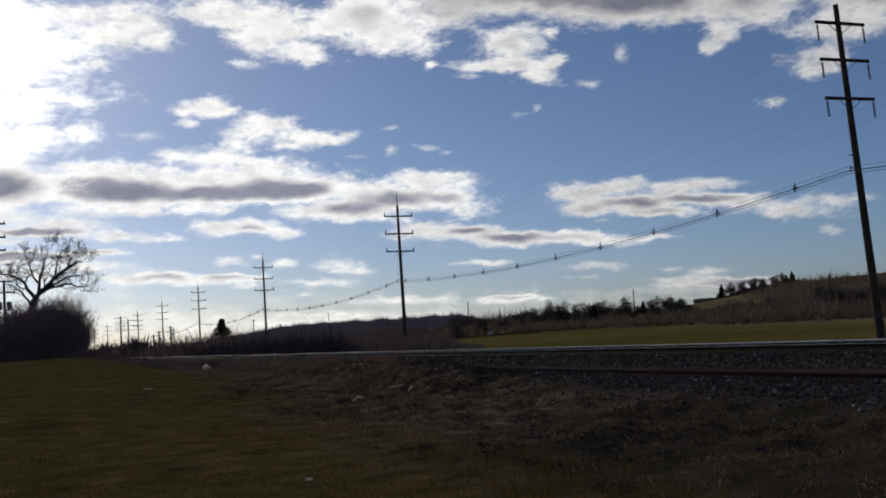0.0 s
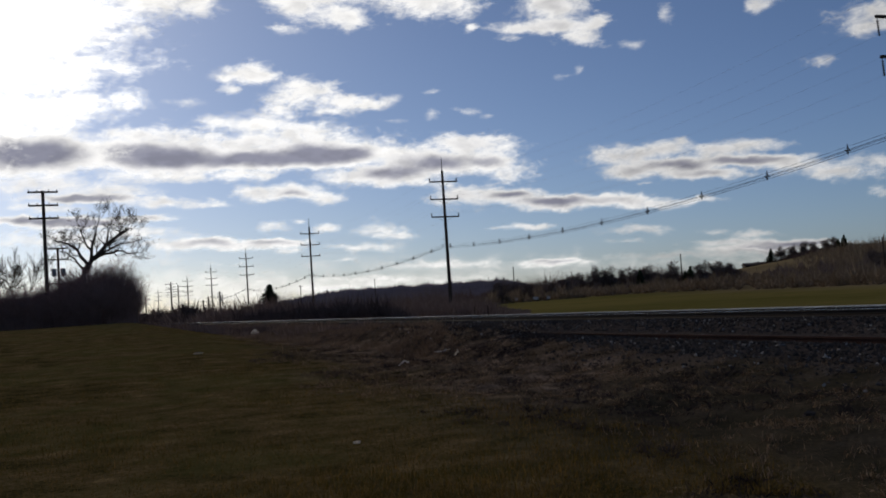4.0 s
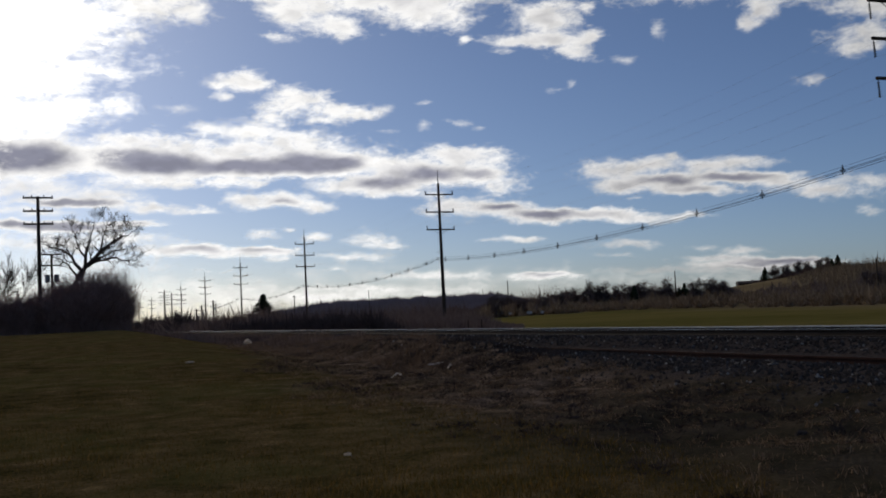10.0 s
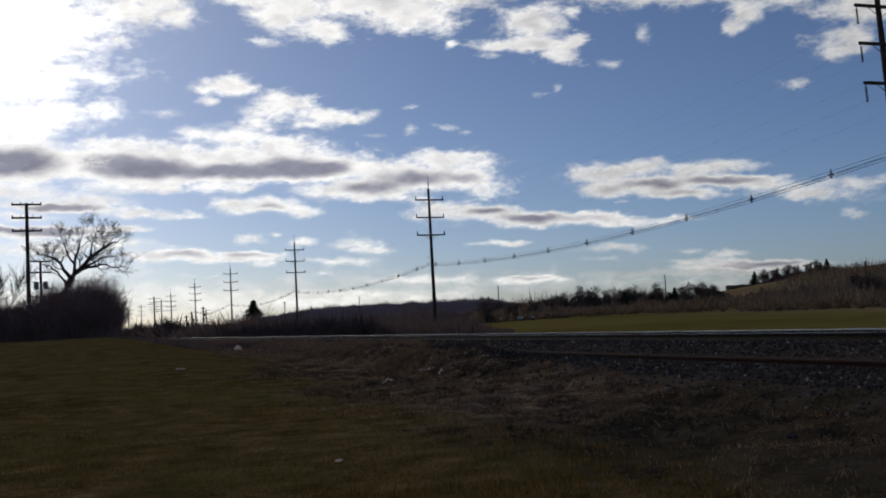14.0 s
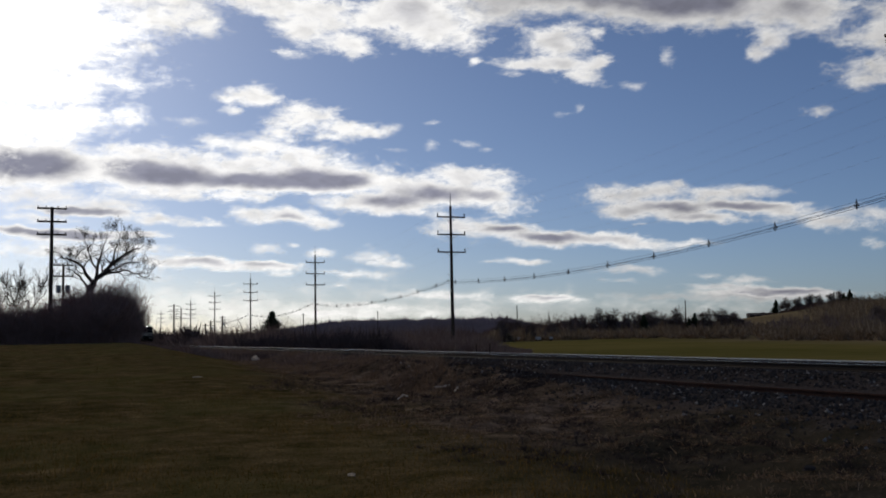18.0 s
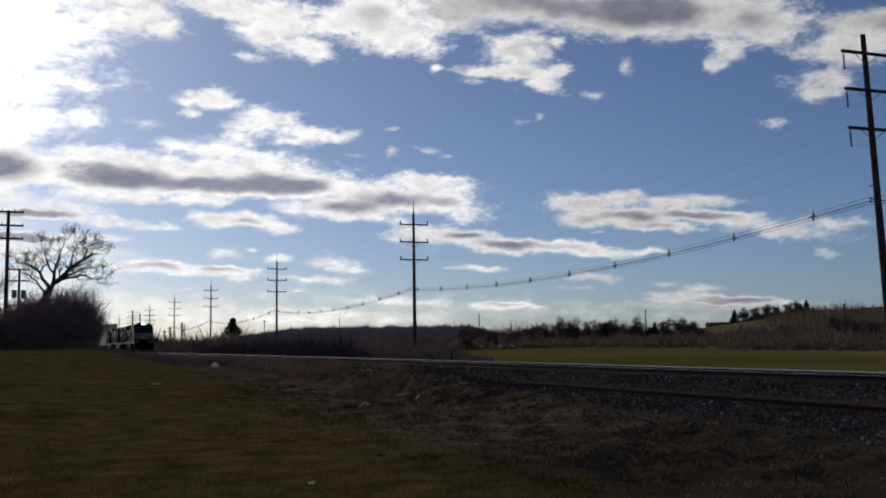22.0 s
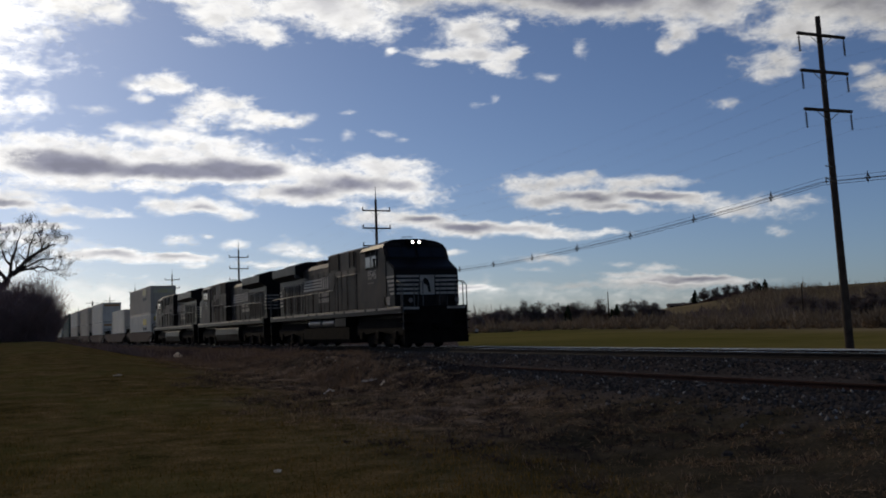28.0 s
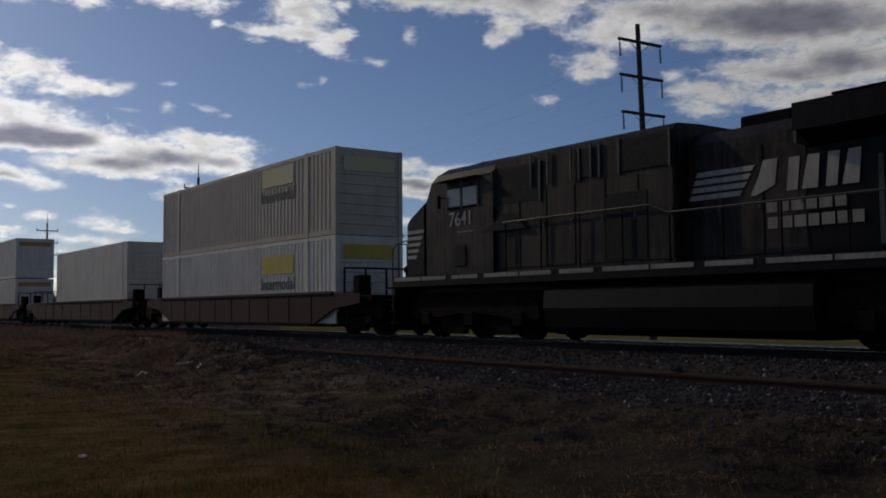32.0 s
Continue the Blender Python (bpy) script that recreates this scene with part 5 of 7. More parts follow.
def clumps(name, places, n, k, h0, h1, wide, seed, mat, label, flat=0.5):
    """Rounded leafless shrubs standing close along a line of (bearing, distance, depth), each a fan of fine twigs."""
    r = np.random.RandomState(seed)
    az = np.array([p[0] for p in places])
    u = r.uniform(az[0], az[-1], n)
    d = np.interp(u, az, [p[1] for p in places]) + r.uniform(0, 1, n) ** 1.3 * np.interp(u, az, [p[2] for p in places])
    x, y = d * np.sin(np.radians(u)), d * np.cos(np.radians(u))
    h = r.uniform(h0, h1, n) * (0.6 + 0.5 * np.clip(wave(x, y, seed, 0.1) + 0.4, 0, 1.2))
    h = h * (0.35 + 0.65 * step(u, az[0], az[0] + 3.0) * (1 - step(u, az[-1] - 2.0, az[-1])))
    X, Y, H, U = [np.repeat(q, k) for q in (x, y, h, u)]
    m = n * k
    c = r.normal(0, 1, (m, 3))
    c[:, 2] = np.abs(c[:, 2]) * 0.9 + 0.25
    c /= np.linalg.norm(c, axis=1)[:, None]
    f = r.uniform(0, 0.62, m)[:, None]
    size = np.stack([H * flat, H * flat, H], 1)
    A = np.stack([X, Y, heights(X, Y) - 0.15], 1) + c * f * size
    B = A + (c + r.normal(0, 0.35, (m, 3))) * (0.38 * r.uniform(0.6, 1.1, m))[:, None] * size
    w = (wide * r.uniform(0.5, 1.4, m))[:, None]
    side_way = np.stack([np.cos(np.radians(U)), -np.sin(np.radians(U)), 0.25 * r.normal(0, 1, m)], 1)
    V = np.stack([A - side_way * w, A + side_way * w, B], 1).reshape(-1, 3)
    return tagged(part(name, (V, np.arange(3 * m).reshape(-1, 3)), mat), label, "brush", kind="stuff")


clumps("field_edge_brush", [(22, 200, 50), (27, 215, 70), (32, 225, 90), (37, 198, 140), (41, 168, 190), (46, 142, 200), (56, 118, 150), (66, 108, 150)], 2000, 60, 1.8, 4.4, 0.13, 43, DRY, "dry brown brush along the far edge of the field", 0.62)
thicket("hillside_brush", [(41, 340, 160), (48, 260, 160), (56, 260, 160), (64, 260, 160)], 12000, 2.0, 6.0, 0.14, 47, DRY, "brown brush on the hillside")
thicket("ridge_wood", [(8, 950, 700), (16, 1050, 800), (24, 1050, 800), (29, 800, 600)], 26000, 6.0, 13.0, 0.9, 53, HAZY_RIDGE, "dark bare woods on the distant ridge", 0.1)

thicket("skyline_wood", [(24, 260, 40), (30, 290, 50), (37, 320, 50), (38.5, 330, 60)], 9000, 3.5, 7.5, 0.12, 57, TWIG, "dark bare wood on the skyline", 0.3)
thicket("hilltop_wood", [(39.5, 480, 40), (44.2, 480, 60)], 3000, 2.5, 6.5, 0.2, 58, TWIG, "dark bare trees along the hilltop", 0.25)
clumps("dark_field_brush", [(24, 225, 60), (32, 250, 80), (37, 265, 90), (43, 240, 120), (48, 220, 100), (56, 215, 80), (66, 215, 80)], 420, 60, 2.2, 5.2, 0.12, 59, SCRUB, "dark leafless bushes among dry brush", 0.6)
clumps("skyline_brush", [(20, 225, 40), (25, 240, 40), (30, 262, 45), (37, 295, 50), (39.5, 310, 50)], 260, 70, 2.8, 5.6, 0.12, 65, TWIG, "rounded leafless trees on the skyline", 0.55)
clumps("hilltop_brush", [(38.6, 475, 60), (40, 478, 60), (44, 480, 60), (45.5, 470, 60)], 70, 70, 3.5, 7.0, 0.2, 66, TWIG, "bare trees and bushes along the hilltop", 0.6)
clumps("low_trackside_shrubs", [(4.5, 90, 20), (7.0, 78, 14), (9.5, 63, 9), (12.5, 52, 5)], 200, 110, 0.5, 1.05, 0.02, 70, THORN, "low dark weeds where the lawn falls to the railway", 1.0)
clumps("lawn_edge_shrubs", [(1.0, 97, 24), (3.5, 95, 24), (6.5, 86, 14), (8.0, 82, 8)], 150, 150, 1.2, 2.2, 0.022, 68, THORN, "low dark leafless shrubs where the lawn ends", 0.75)
clumps("far_trackside_thicket", [(0.5, 520, 80), (3, 410, 60), (4, 312, 60), (6, 210, 40), (7.5, 168, 35)], 280, 90, 5.0, 7.6, 0.12, 71, THORN, "dark leafless thicket far along the railway", 0.7)
clumps("near_trackside_thicket", [(4.6, 275, 30), (6, 212, 30), (8, 158, 30), (12, 107, 25), (16, 92, 20), (19, 88, 16)], 250, 90, 2.5, 4.5, 0.055, 72, THORN, "dark leafless thicket beside the railway", 0.75)
clumps("distant_trees", [(2.0, 300, 60), (6, 290, 60), (10, 250, 60), (14, 240, 60)], 90, 70, 4.0, 8.0, 0.13, 69, SCRUB, "hazy leafless trees beyond the railway", 0.5)


def round_tree(h, seed, label):
    """A leafless tree whose fine twigs fill a rounded, uneven crown."""
    t = thing("bare_tree", label=label, category="tree", group="bare trees on the skyline")
    s = Sticks(seed)
    r = s.r
    part("trunk", tubed([(0, 0, -0.4), (0.04 * h, 0, h * 0.3), (0.02 * h, 0.02 * h, h * 0.62)], [0.028 * h, 0.022 * h, 0.012 * h], 6), BARK, t)
    knots = []
    for k in range(9):
        g, e = r.uniform(0, 6.28), r.uniform(-0.15, 1.35)
        c = Vector((math.cos(g) * math.cos(e), math.sin(g) * math.cos(e), math.sin(e)))
        end = Vector((0, 0, 0.3 * h)) + Vector((c.x * 0.26, c.y * 0.26, c.z * 0.62)) * h * r.uniform(0.75, 1.0)
        mid = Vector((0, 0, r.uniform(0.22, 0.5) * h)).lerp(end, 0.5) + Vector((r.uniform(-1, 1), r.uniform(-1, 1), 0)) * 0.04 * h
        s.stick(Vector((0.02 * h, 0, r.uniform(0.2, 0.45) * h)), mid, 0.012 * h, 0.008 * h)
        s.stick(mid, end, 0.008 * h, 0.003 * h)
        knots += [(mid, 0.16), (end, 0.17), (mid.lerp(end, 0.5), 0.18)]
    for p, q in knots:
        for _ in range(70):
            c = Vector((r.gauss(0, 1), r.gauss(0, 1), r.gauss(0.25, 0.9))).normalized()
            a = p + c * (q * h * r.uniform(0, 0.75))
            s.stick(a, a + (c + Vector((r.uniform(-0.6, 0.6), r.uniform(-0.6, 0.6), r.uniform(-0.2, 0.6)))) * 0.07 * h, 0.0055 * h, 0.003 * h)
    part("crown", (s.v, s.f), SCRUB, t, "dense rounded crown of bare twigs")
    return t


thicket("sapling_belt", [(24, 222, 40), (32, 255, 50), (37, 282, 50), (43, 248, 50), (48, 228, 50), (56, 222, 40), (66, 222, 40)], 5000, 2.5, 5.5, 0.10, 63, DRY, "slender tan saplings along the far edge of the field", 0.07)
far_tree = round_tree(8.0, 61, "bare deciduous tree on the skyline")
other_tree = round_tree(8.0, 67, "bare rounded tree among brush on the skyline")
stand(far_tree, 30.2, 262)
stand(other_tree, 29.6, 266, 50, 0.8)
rt = random.Random(5)
spots = [(24.5, 210, .6), (26, 230, .7), (27.3, 240, .75), (28.2, 250, .7), (29.2, 260, .85), (30.8, 262, 1.0), (31.4, 270, .9), (32.3, 275, 1.05), (33.0, 280, 1.0), (33.6, 285, 1.05),
         (34.3, 290, 1.1), (36.0, 300, .8), (36.9, 310, .8), (38.0, 330, .7), (40.4, 480, 1.1), (41.0, 490, 1.2), (41.6, 500, 1.25), (42.2, 500, 1.2), (42.8, 500, 1.2), (43.3, 490, 1.1),
         (45.0, 330, 1.0), (45.6, 300, 1.1), (46.3, 250, 1.0), (47.1, 230, 1.0), (48.0, 210, 1.0), (49.0, 205, 1.0), (50.2, 200, 1.0), (51.5, 200, 1.05), (53, 200, 1.0), (55, 200, 1.0), (57, 200, 1), (60, 200, 1), (63, 200, 1),
         (4.4, 300, .8), (6.8, 280, .6), (9.3, 260, .6), (12.1, 250, .55), (7.2, 330, .8), (5.0, 260, .6)]
spots += [(rt.uniform(24, 38), rt.uniform(265, 345), rt.uniform(0.6, 1.05)) for _ in range(34)] + [(rt.uniform(44, 66), rt.uniform(180, 260), rt.uniform(0.6, 1.0)) for _ in range(20)]
for az, d, sc in spots:
    p = polar(az, d)
    sc *= 1.0 if 39 < az < 44.5 else 1.1 if 28 < az < 38 else 0.98
    copy_thing(rt.choice((far_tree, other_tree)), pose(p.x, p.y, p.z - 0.7 * sc, 0, 0, rt.uniform(0, 360))).scale = (sc * rt.uniform(0.95, 1.3), sc * 1.1, sc * rt.uniform(0.75, 1.0))
fir = conifer(6.2, 71, "dark conifer standing among bare scrub")
stand(fir, 10.84, 190).scale = (1.6, 1.6, 1.15)
for az, d, sc in ((31.0, 262, 0.95), (35.45, 285, 1.15), (35.15, 286, 0.9), (43.75, 480, 1.25), (43.45, 480, 1.0), (32.6, 272, 1.1), (10.4, 194, 0.7), (39.9, 470, 1.2)):
    p = polar(az, d)
    copy_thing(fir, pose(p.x, p.y, p.z, 0, 0, az * 40)).scale = (sc * 0.95, sc * 0.95, sc * 0.85)


def house(az, d, w, dep, wall_h, roof_h, wall_mat, label):
    p = polar(az, d)
    t = thing("house", pose(p.x, p.y, p.z - (1.1 if d > 450 else 0.2), 0, 0, -az + 12), label=label, category="house", group="distant buildings")
    part("wall", boxed(-w / 2, w / 2, -dep / 2, dep / 2, 0, wall_h), wall_mat, t)
    bm = bmesh.new()
    prism(bm, [(-dep / 2 - 0.4, wall_h), (0, wall_h + roof_h), (dep / 2 + 0.4, wall_h)], -w / 2 - 0.4, w / 2 + 0.4)
    part("roof", bm, TIE, t, "dark pitched roof")
    for x in (-0.3, 0.05, 0.32):
        wd = part("window", boxed(x * w - 0.5, x * w + 0.5, -dep / 2 - 0.04, -dep / 2 + 0.02, wall_h * 0.4, wall_h * 0.8), SCREEN, t)
    part("door", boxed(0.18 * w - 0.45, 0.18 * w + 0.45, -dep / 2 - 0.05, -dep / 2 + 0.02, 0, 2.0), POLEWOOD, t)
    return t


PLASTER = mottled("pale_house_siding", (0.35, 0.34, 0.32), (0.5, 0.49, 0.46), 1, 0.8)
house(38.9, 497, 9, 8, 1.9, 1.2, POLEWOOD, "low dark house with a pitched roof on the hill")
house(41.6, 500, 10, 8, 2.2, 1.8, POLEWOOD, "dark farm building among trees on the hill")
house(28.25, 300, 4, 5, 3.6, 1.6, PLASTER, "small pale house behind the tree line")
house(9.2, 300, 7.5, 6, 2.2, 0.9, PLASTER, "low pale shed beside the railway")
house(24.7, 300, 6, 5, 1.9, 1.3, PLASTER, "small pale cottage beyond the field")


def trailer(az, d, w):
    p = polar(az, d)
    t = thing("trailer", pose(p.x, p.y, p.z, 0, 0, -az), label="small white box trailer parked beyond the field", category="trailer", group="parked trailers")
    part("body", boxed(-w / 2, w / 2, -0.6, 0.6, 0.3, 0.95, bevel=0.06), PLASTER, t)
    for x in (-0.25, 0.25):
        part("wheel", tubed([(x * w, -0.62, 0.2), (x * w, -0.5, 0.2)], 0.2, 10), BARK, t, "dark rubber tyre")


for az, w in ((25.3, 0.8), (26.45, 1.2), (27.2, 0.7)):
    trailer(az, 215, w)

# ---- access road, sleepers, ballast, grass, litter ----
def make_road():
    m, n, l, b = shade("packed_grey_gravel", 0.7)
    b.inputs["Specular IOR Level"].default_value = 0.1
    co = n.new("ShaderNodeTexCoord").outputs["Object"]
    a, c = noise_node(n, l, 0.6, 5, 0.6, co), noise_node(n, l, 14, 4, 0.6, co)
    f = calc(n, l, "ADD", calc(n, l, "MULTIPLY", a, 0.6), calc(n, l, "MULTIPLY", c, 0.4))
    # gravel tone is raised to carry the pale low-angle sheen
    l.new(ramp(n, l, f, [(0.35, (0.30, 0.275, 0.24)), (0.65, (0.47, 0.43, 0.375))]), b.inputs["Base Color"])
    bump(n, l, b, c, 0.15, 0.01)
    return m


ROAD = make_road()
rows = [(x, y) for y in np.linspace(-60, 700, 120) for x in (18.9, 18.98, 19.08, 19.2, 19.32)]
V = [(x + 0.1 * math.sin(y * 0.4 + x), y, -0.06 - 0.07 * (x in (18.9, 19.32))) for x, y in rows]
F = [(5 * j + i, 5 * j + i + 1, 5 * j + i + 6, 5 * j + i + 5) for j in range(119) for i in range(4)]
tagged(part("access_road", (V, F), ROAD), "grey packed gravel access road beside the track", "road", kind="structure")

rs = np.random.RandomState(77)


def stones(name, n, seed):
    r = np.random.RandomState(seed)
    y = 4 + 80 * r.uniform(0, 1, n) ** 1.7
    x = r.uniform(8.9, 18.7, n)
    keep = (np.abs(np.abs(x - TRACK) - 0.7525) > 0.12) & (np.abs(np.abs(x - SIDING) - 0.7525) > 0.12)
    keep &= (x > 10.4) | (r.uniform(0, 1, n) < np.clip((x - 8.8) / 1.6, 0, 1) * 0.3)
    x, y = x[keep], y[keep]
    n = len(x)
    z = heights(x, y)
    size = r.uniform(0.018, 0.042, n)
    base = np.array([(1, 0, 0), (-1, 0, 0), (0, 1, 0), (0, -1, 0), (0, 0, 1), (0, 0, -1)], float)
    q = base[None] * r.uniform(0.6, 1.3, (n, 6, 1)) + r.uniform(-0.25, 0.25, (n, 6, 3))
    a = r.uniform(0, 6.28, n)
    rot = np.stack([np.stack([np.cos(a), -np.sin(a), 0 * a], 1), np.stack([np.sin(a), np.cos(a), 0 * a], 1), np.stack([0 * a, 0 * a, 1 + 0 * a], 1)], 1)
    V = np.einsum("nij,nkj->nki", rot, q) * size[:, None, None] + np.stack([x, y, z + 0.3 * size], 1)[:, None]
    tri = np.array([(0, 2, 4), (2, 1, 4), (1, 3, 4), (3, 0, 4), (2, 0, 5), (1, 2, 5), (3, 1, 5), (0, 3, 5)])
    F = (tri[None] + 6 * np.arange(n)[:, None, None]).reshape(-1, 3)
    m = STONE.copy()
    nt, ln = m.node_tree.nodes, m.node_tree.links
    isl = nt.new("ShaderNodeNewGeometry").outputs["Random Per Island"]
    b = nt["Principled BSDF"]
    old = b.inputs["Base Color"].links[0].from_socket
    ln.new(mix(nt, ln, isl, old, ramp(nt, ln, isl, [(0.0, (0.015, 0.012, 0.011)), (0.7, (0.055, 0.047, 0.042)), (0.93, (0.13, 0.115, 0.102)), (1.0, (0.36, 0.33, 0.29))])), b.inputs["Base Color"])
    return tagged(part(name, (V.reshape(-1, 3), F), m), "grey crushed stone ballast under the tracks", "ballast", kind="stuff")


stones("ballast", 60000, 91)


def blades(name, n, where, h0, h1, w, lean, mat, label, seed, category="grass"):
    r = np.random.RandomState(seed)
    az, d = r.uniform(where[0], where[1], n), where[2] + (where[3] - where[2]) * r.uniform(0, 1, n) ** 1.6
    x, y = d * np.sin(np.radians(az)), d * np.cos(np.radians(az))
    edge = x - 4.2 - 0.09 * y + 1.6 * wave(x, y, 15, 0.35)
    keep = (edge < 0.6) if where[4] == "lawn" else (edge > -0.4) & (x < 10.6 + 0.5 * wave(x, y, 17, 0.8))
    patch = wave(x, y, seed + 2, 0.8)
    keep &= r.uniform(-1.2, 1.0, n) < patch + 0.5
    if where[4] == "bank":
        keep &= (x < 4.4) | (y > 16) | (r.uniform(0, 1, n) < 0.15)
    x, y, patch = x[keep], y[keep], patch[keep]
    n = len(x)
    z = heights(x, y)
    h = r.uniform(h0, h1, n) * (0.7 + 0.5 * np.clip(patch + 0.5, 0, 1)) * (1 + 0.8 * (r.uniform(0, 1, n) > 0.96))
    a, b = r.uniform(0, 6.28, n), r.uniform(0, 6.28, n)
    ww = w * r.uniform(0.6, 1.5, n)
    L = np.abs(r.normal(0, lean, n)) * h
    V = np.stack([np.stack([x - ww * np.cos(a), y - ww * np.sin(a), z - 0.02], 1), np.stack([x + ww * np.cos(a), y + ww * np.sin(a), z - 0.02], 1),
                  np.stack([x + L * np.cos(b), y + L * np.sin(b), z + h / np.sqrt(1 + (L / h) ** 2)], 1)], 1).reshape(-1, 3)
    return tagged(part(name, (V, np.arange(3 * n).reshape(-1, 3)), mat), label, category, kind="stuff")


def islands(m, stops, weight=0.6):
    """Gives every blade a tone of its own."""
    nt, ln = m.node_tree.nodes, m.node_tree.links
    isl = nt.new("ShaderNodeNewGeometry").outputs["Random Per Island"]
    b = nt["Principled BSDF"]
    old = b.inputs["Base Color"].links[0].from_socket
    ln.new(mix(nt, ln, weight, old, ramp(nt, ln, isl, stops)), b.inputs["Base Color"])


islands(STRAW, [(0.0, (0.022, 0.018, 0.012)), (0.5, (0.145, 0.106, 0.074)), (0.85, (0.29, 0.213, 0.147)), (1.0, (0.42, 0.32, 0.22))], 0.7)
islands(BLADE, [(0.0, (0.036, 0.036, 0.011)), (0.5, (0.12, 0.082, 0.032)), (1.0, (0.29, 0.19, 0.094))], 0.6)
islands(DRY, [(0.0, (0.06, 0.045, 0.035)), (0.6, (0.17, 0.125, 0.085)), (1.0, (0.36, 0.28, 0.19))], 0.6)
leafy(STRAW, 0.42, (1.0, 0.9, 0.76))
leafy(LITTER, 0.65, (1.0, 0.97, 0.9))
leafy(BLADE, 0.45, (1.0, 0.9, 0.5))
leafy(DRY, 0.2, (1.0, 0.92, 0.82))
leafy(TWIG, 0.15, (1.0, 0.85, 0.75))
islands(SCRUB, [(0.0, (0.07, 0.055, 0.052)), (0.6, (0.17, 0.132, 0.118)), (1.0, (0.36, 0.285, 0.235))], 0.6)
leafy(SCRUB, 0.2, (1.0, 0.88, 0.8))
leafy(BROWNWEED, 0.42, (1.0, 0.88, 0.75))
# solid twigs given some passed light to lift the backlit bush
leafy(BUSHWOOD, 0.2, (1.0, 0.8, 0.75))
# bluish passed light adds to the ridge's haze tone
leafy(HAZY_RIDGE, 0.3, (0.9, 0.9, 1.0))
blades("lawn_grass", 170000, (-14, 50, 7.5, 60, "lawn"), 0.03, 0.075, 0.006, 0.9, BLADE, "short brownish-green winter lawn grass", 101)
blades("dead_weeds", 190000, (5, 66, 8.0, 70, "bank"), 0.02, 0.08, 0.007, 2.6, STRAW, "dead brown weeds matted on the bank", 103, "weeds")
blades("tall_stalks", 350, (8, 66, 14, 60, "bank"), 0.12, 0.35, 0.004, 0.7, STRAW, "tall dry weed stalks on the bank", 105, "weeds")


def tufts(name, n, k, seed):
    """Tufts of dead grass whose blades arch outwards and lie over."""
    r = np.random.RandomState(seed)
    az, d = r.uniform(6, 66, n), 8 + 55 * r.uniform(0, 1, n) ** 1.5
    x, y = d * np.sin(np.radians(az)), d * np.cos(np.radians(az))
    keep = (x - 4.2 - 0.09 * y + 1.6 * wave(x, y, 15, 0.35) > -0.6) & (x < 10.4) & (wave(x, y, 29, 0.6) > -0.35) & ((x < 4.4) | (y > 16) | (r.uniform(0, 1, n) < 0.12))
    x, y = x[keep], y[keep]
    n = len(x)
    size = r.uniform(0.04, 0.14, n)
    way = r.normal(1.2, 0.9, n)
    X, Y, S, Wy = [np.repeat(q, k) for q in (x, y, size, way)]
    m = n * k
    X, Y = X + r.normal(0, 0.05, m), Y + r.normal(0, 0.05, m)
    Z = heights(X, Y)
    a = Wy + r.normal(0, 0.9, m)
    L = S * r.uniform(0.6, 1.4, m)
    w = r.uniform(0.002, 0.005, m)
    ca, sa = np.cos(a), np.sin(a)
    up = r.uniform(0.25, 0.75, m)
    P = [np.stack([X - sa * w, Y + ca * w, Z - 0.02], 1), np.stack([X + sa * w, Y - ca * w, Z - 0.02], 1),
         np.stack([X + ca * L * 0.5 + sa * w, Y + sa * L * 0.5 - ca * w, Z + L * up], 1), np.stack([X + ca * L * 0.5 - sa * w, Y + sa * L * 0.5 + ca * w, Z + L * up], 1),
         np.stack([X + ca * L, Y + sa * L, Z + L * (up - 0.25)], 1)]
    V = np.stack(P, 1).reshape(-1, 3)
    i = 5 * np.arange(m)[:, None]
    F = [tuple(q) for q in (i + np.array([[0, 1, 2, 3]]))] + [tuple(q) for q in (i + np.array([[3, 2, 4]]))]
    return tagged(part(name, (V, F), STRAW), "tufts of dead tan grass lying over on the bank", "weeds", kind="stuff")


def overgrowth(name, n, x0, x1, y0, y1, h0, h1, seed, mat, label):
    """Low dead growth over a strip beside the tracks."""
    r = np.random.RandomState(seed)
    y = y0 + (y1 - y0) * r.uniform(0, 1, n) ** 1.4
    x = r.uniform(x0, x1, n)
    q = wave(x, y, seed, 0.5)
    keep = (r.uniform(-1.0, 1.0, n) < q + 0.45) & (x < 9.8 + 5.0 * step(y, 24, 40))
    x, y, q = x[keep], y[keep], q[keep]
    n = len(x)
    z = heights(x, y)
    h = r.uniform(h0, h1, n) * (0.5 + 0.6 * np.clip(q + 0.4, 0, 1.2))
    a = r.uniform(0, 6.28, n)
    w = r.uniform(0.008, 0.02, n) * (0.6 + y / 60)
    lx, ly = r.normal(0, 0.6, n) * h, r.normal(0, 0.6, n) * h
    V = np.stack([np.stack([x - w, y - 0 * w, z - 0.05], 1), np.stack([x + w, y, z - 0.05], 1), np.stack([x + lx, y + ly, z + h], 1)], 1).reshape(-1, 3)
    return tagged(part(name, (V, np.arange(3 * n).reshape(-1, 3)), mat), label, "weeds", kind="stuff")


overgrowth("siding_weeds", 70000, 8.6, 15.2, 22, 170, 0.06, 0.3, 121, BROWNWEED, "dead brown weeds grown over the disused siding")
overgrowth("siding_scrub", 9000, 9.4, 15.0, 48, 190, 0.15, 0.5, 123, SCRUB, "low dark scrub grown over the disused siding")
tufts("grass_tufts", 6500, 18, 113)


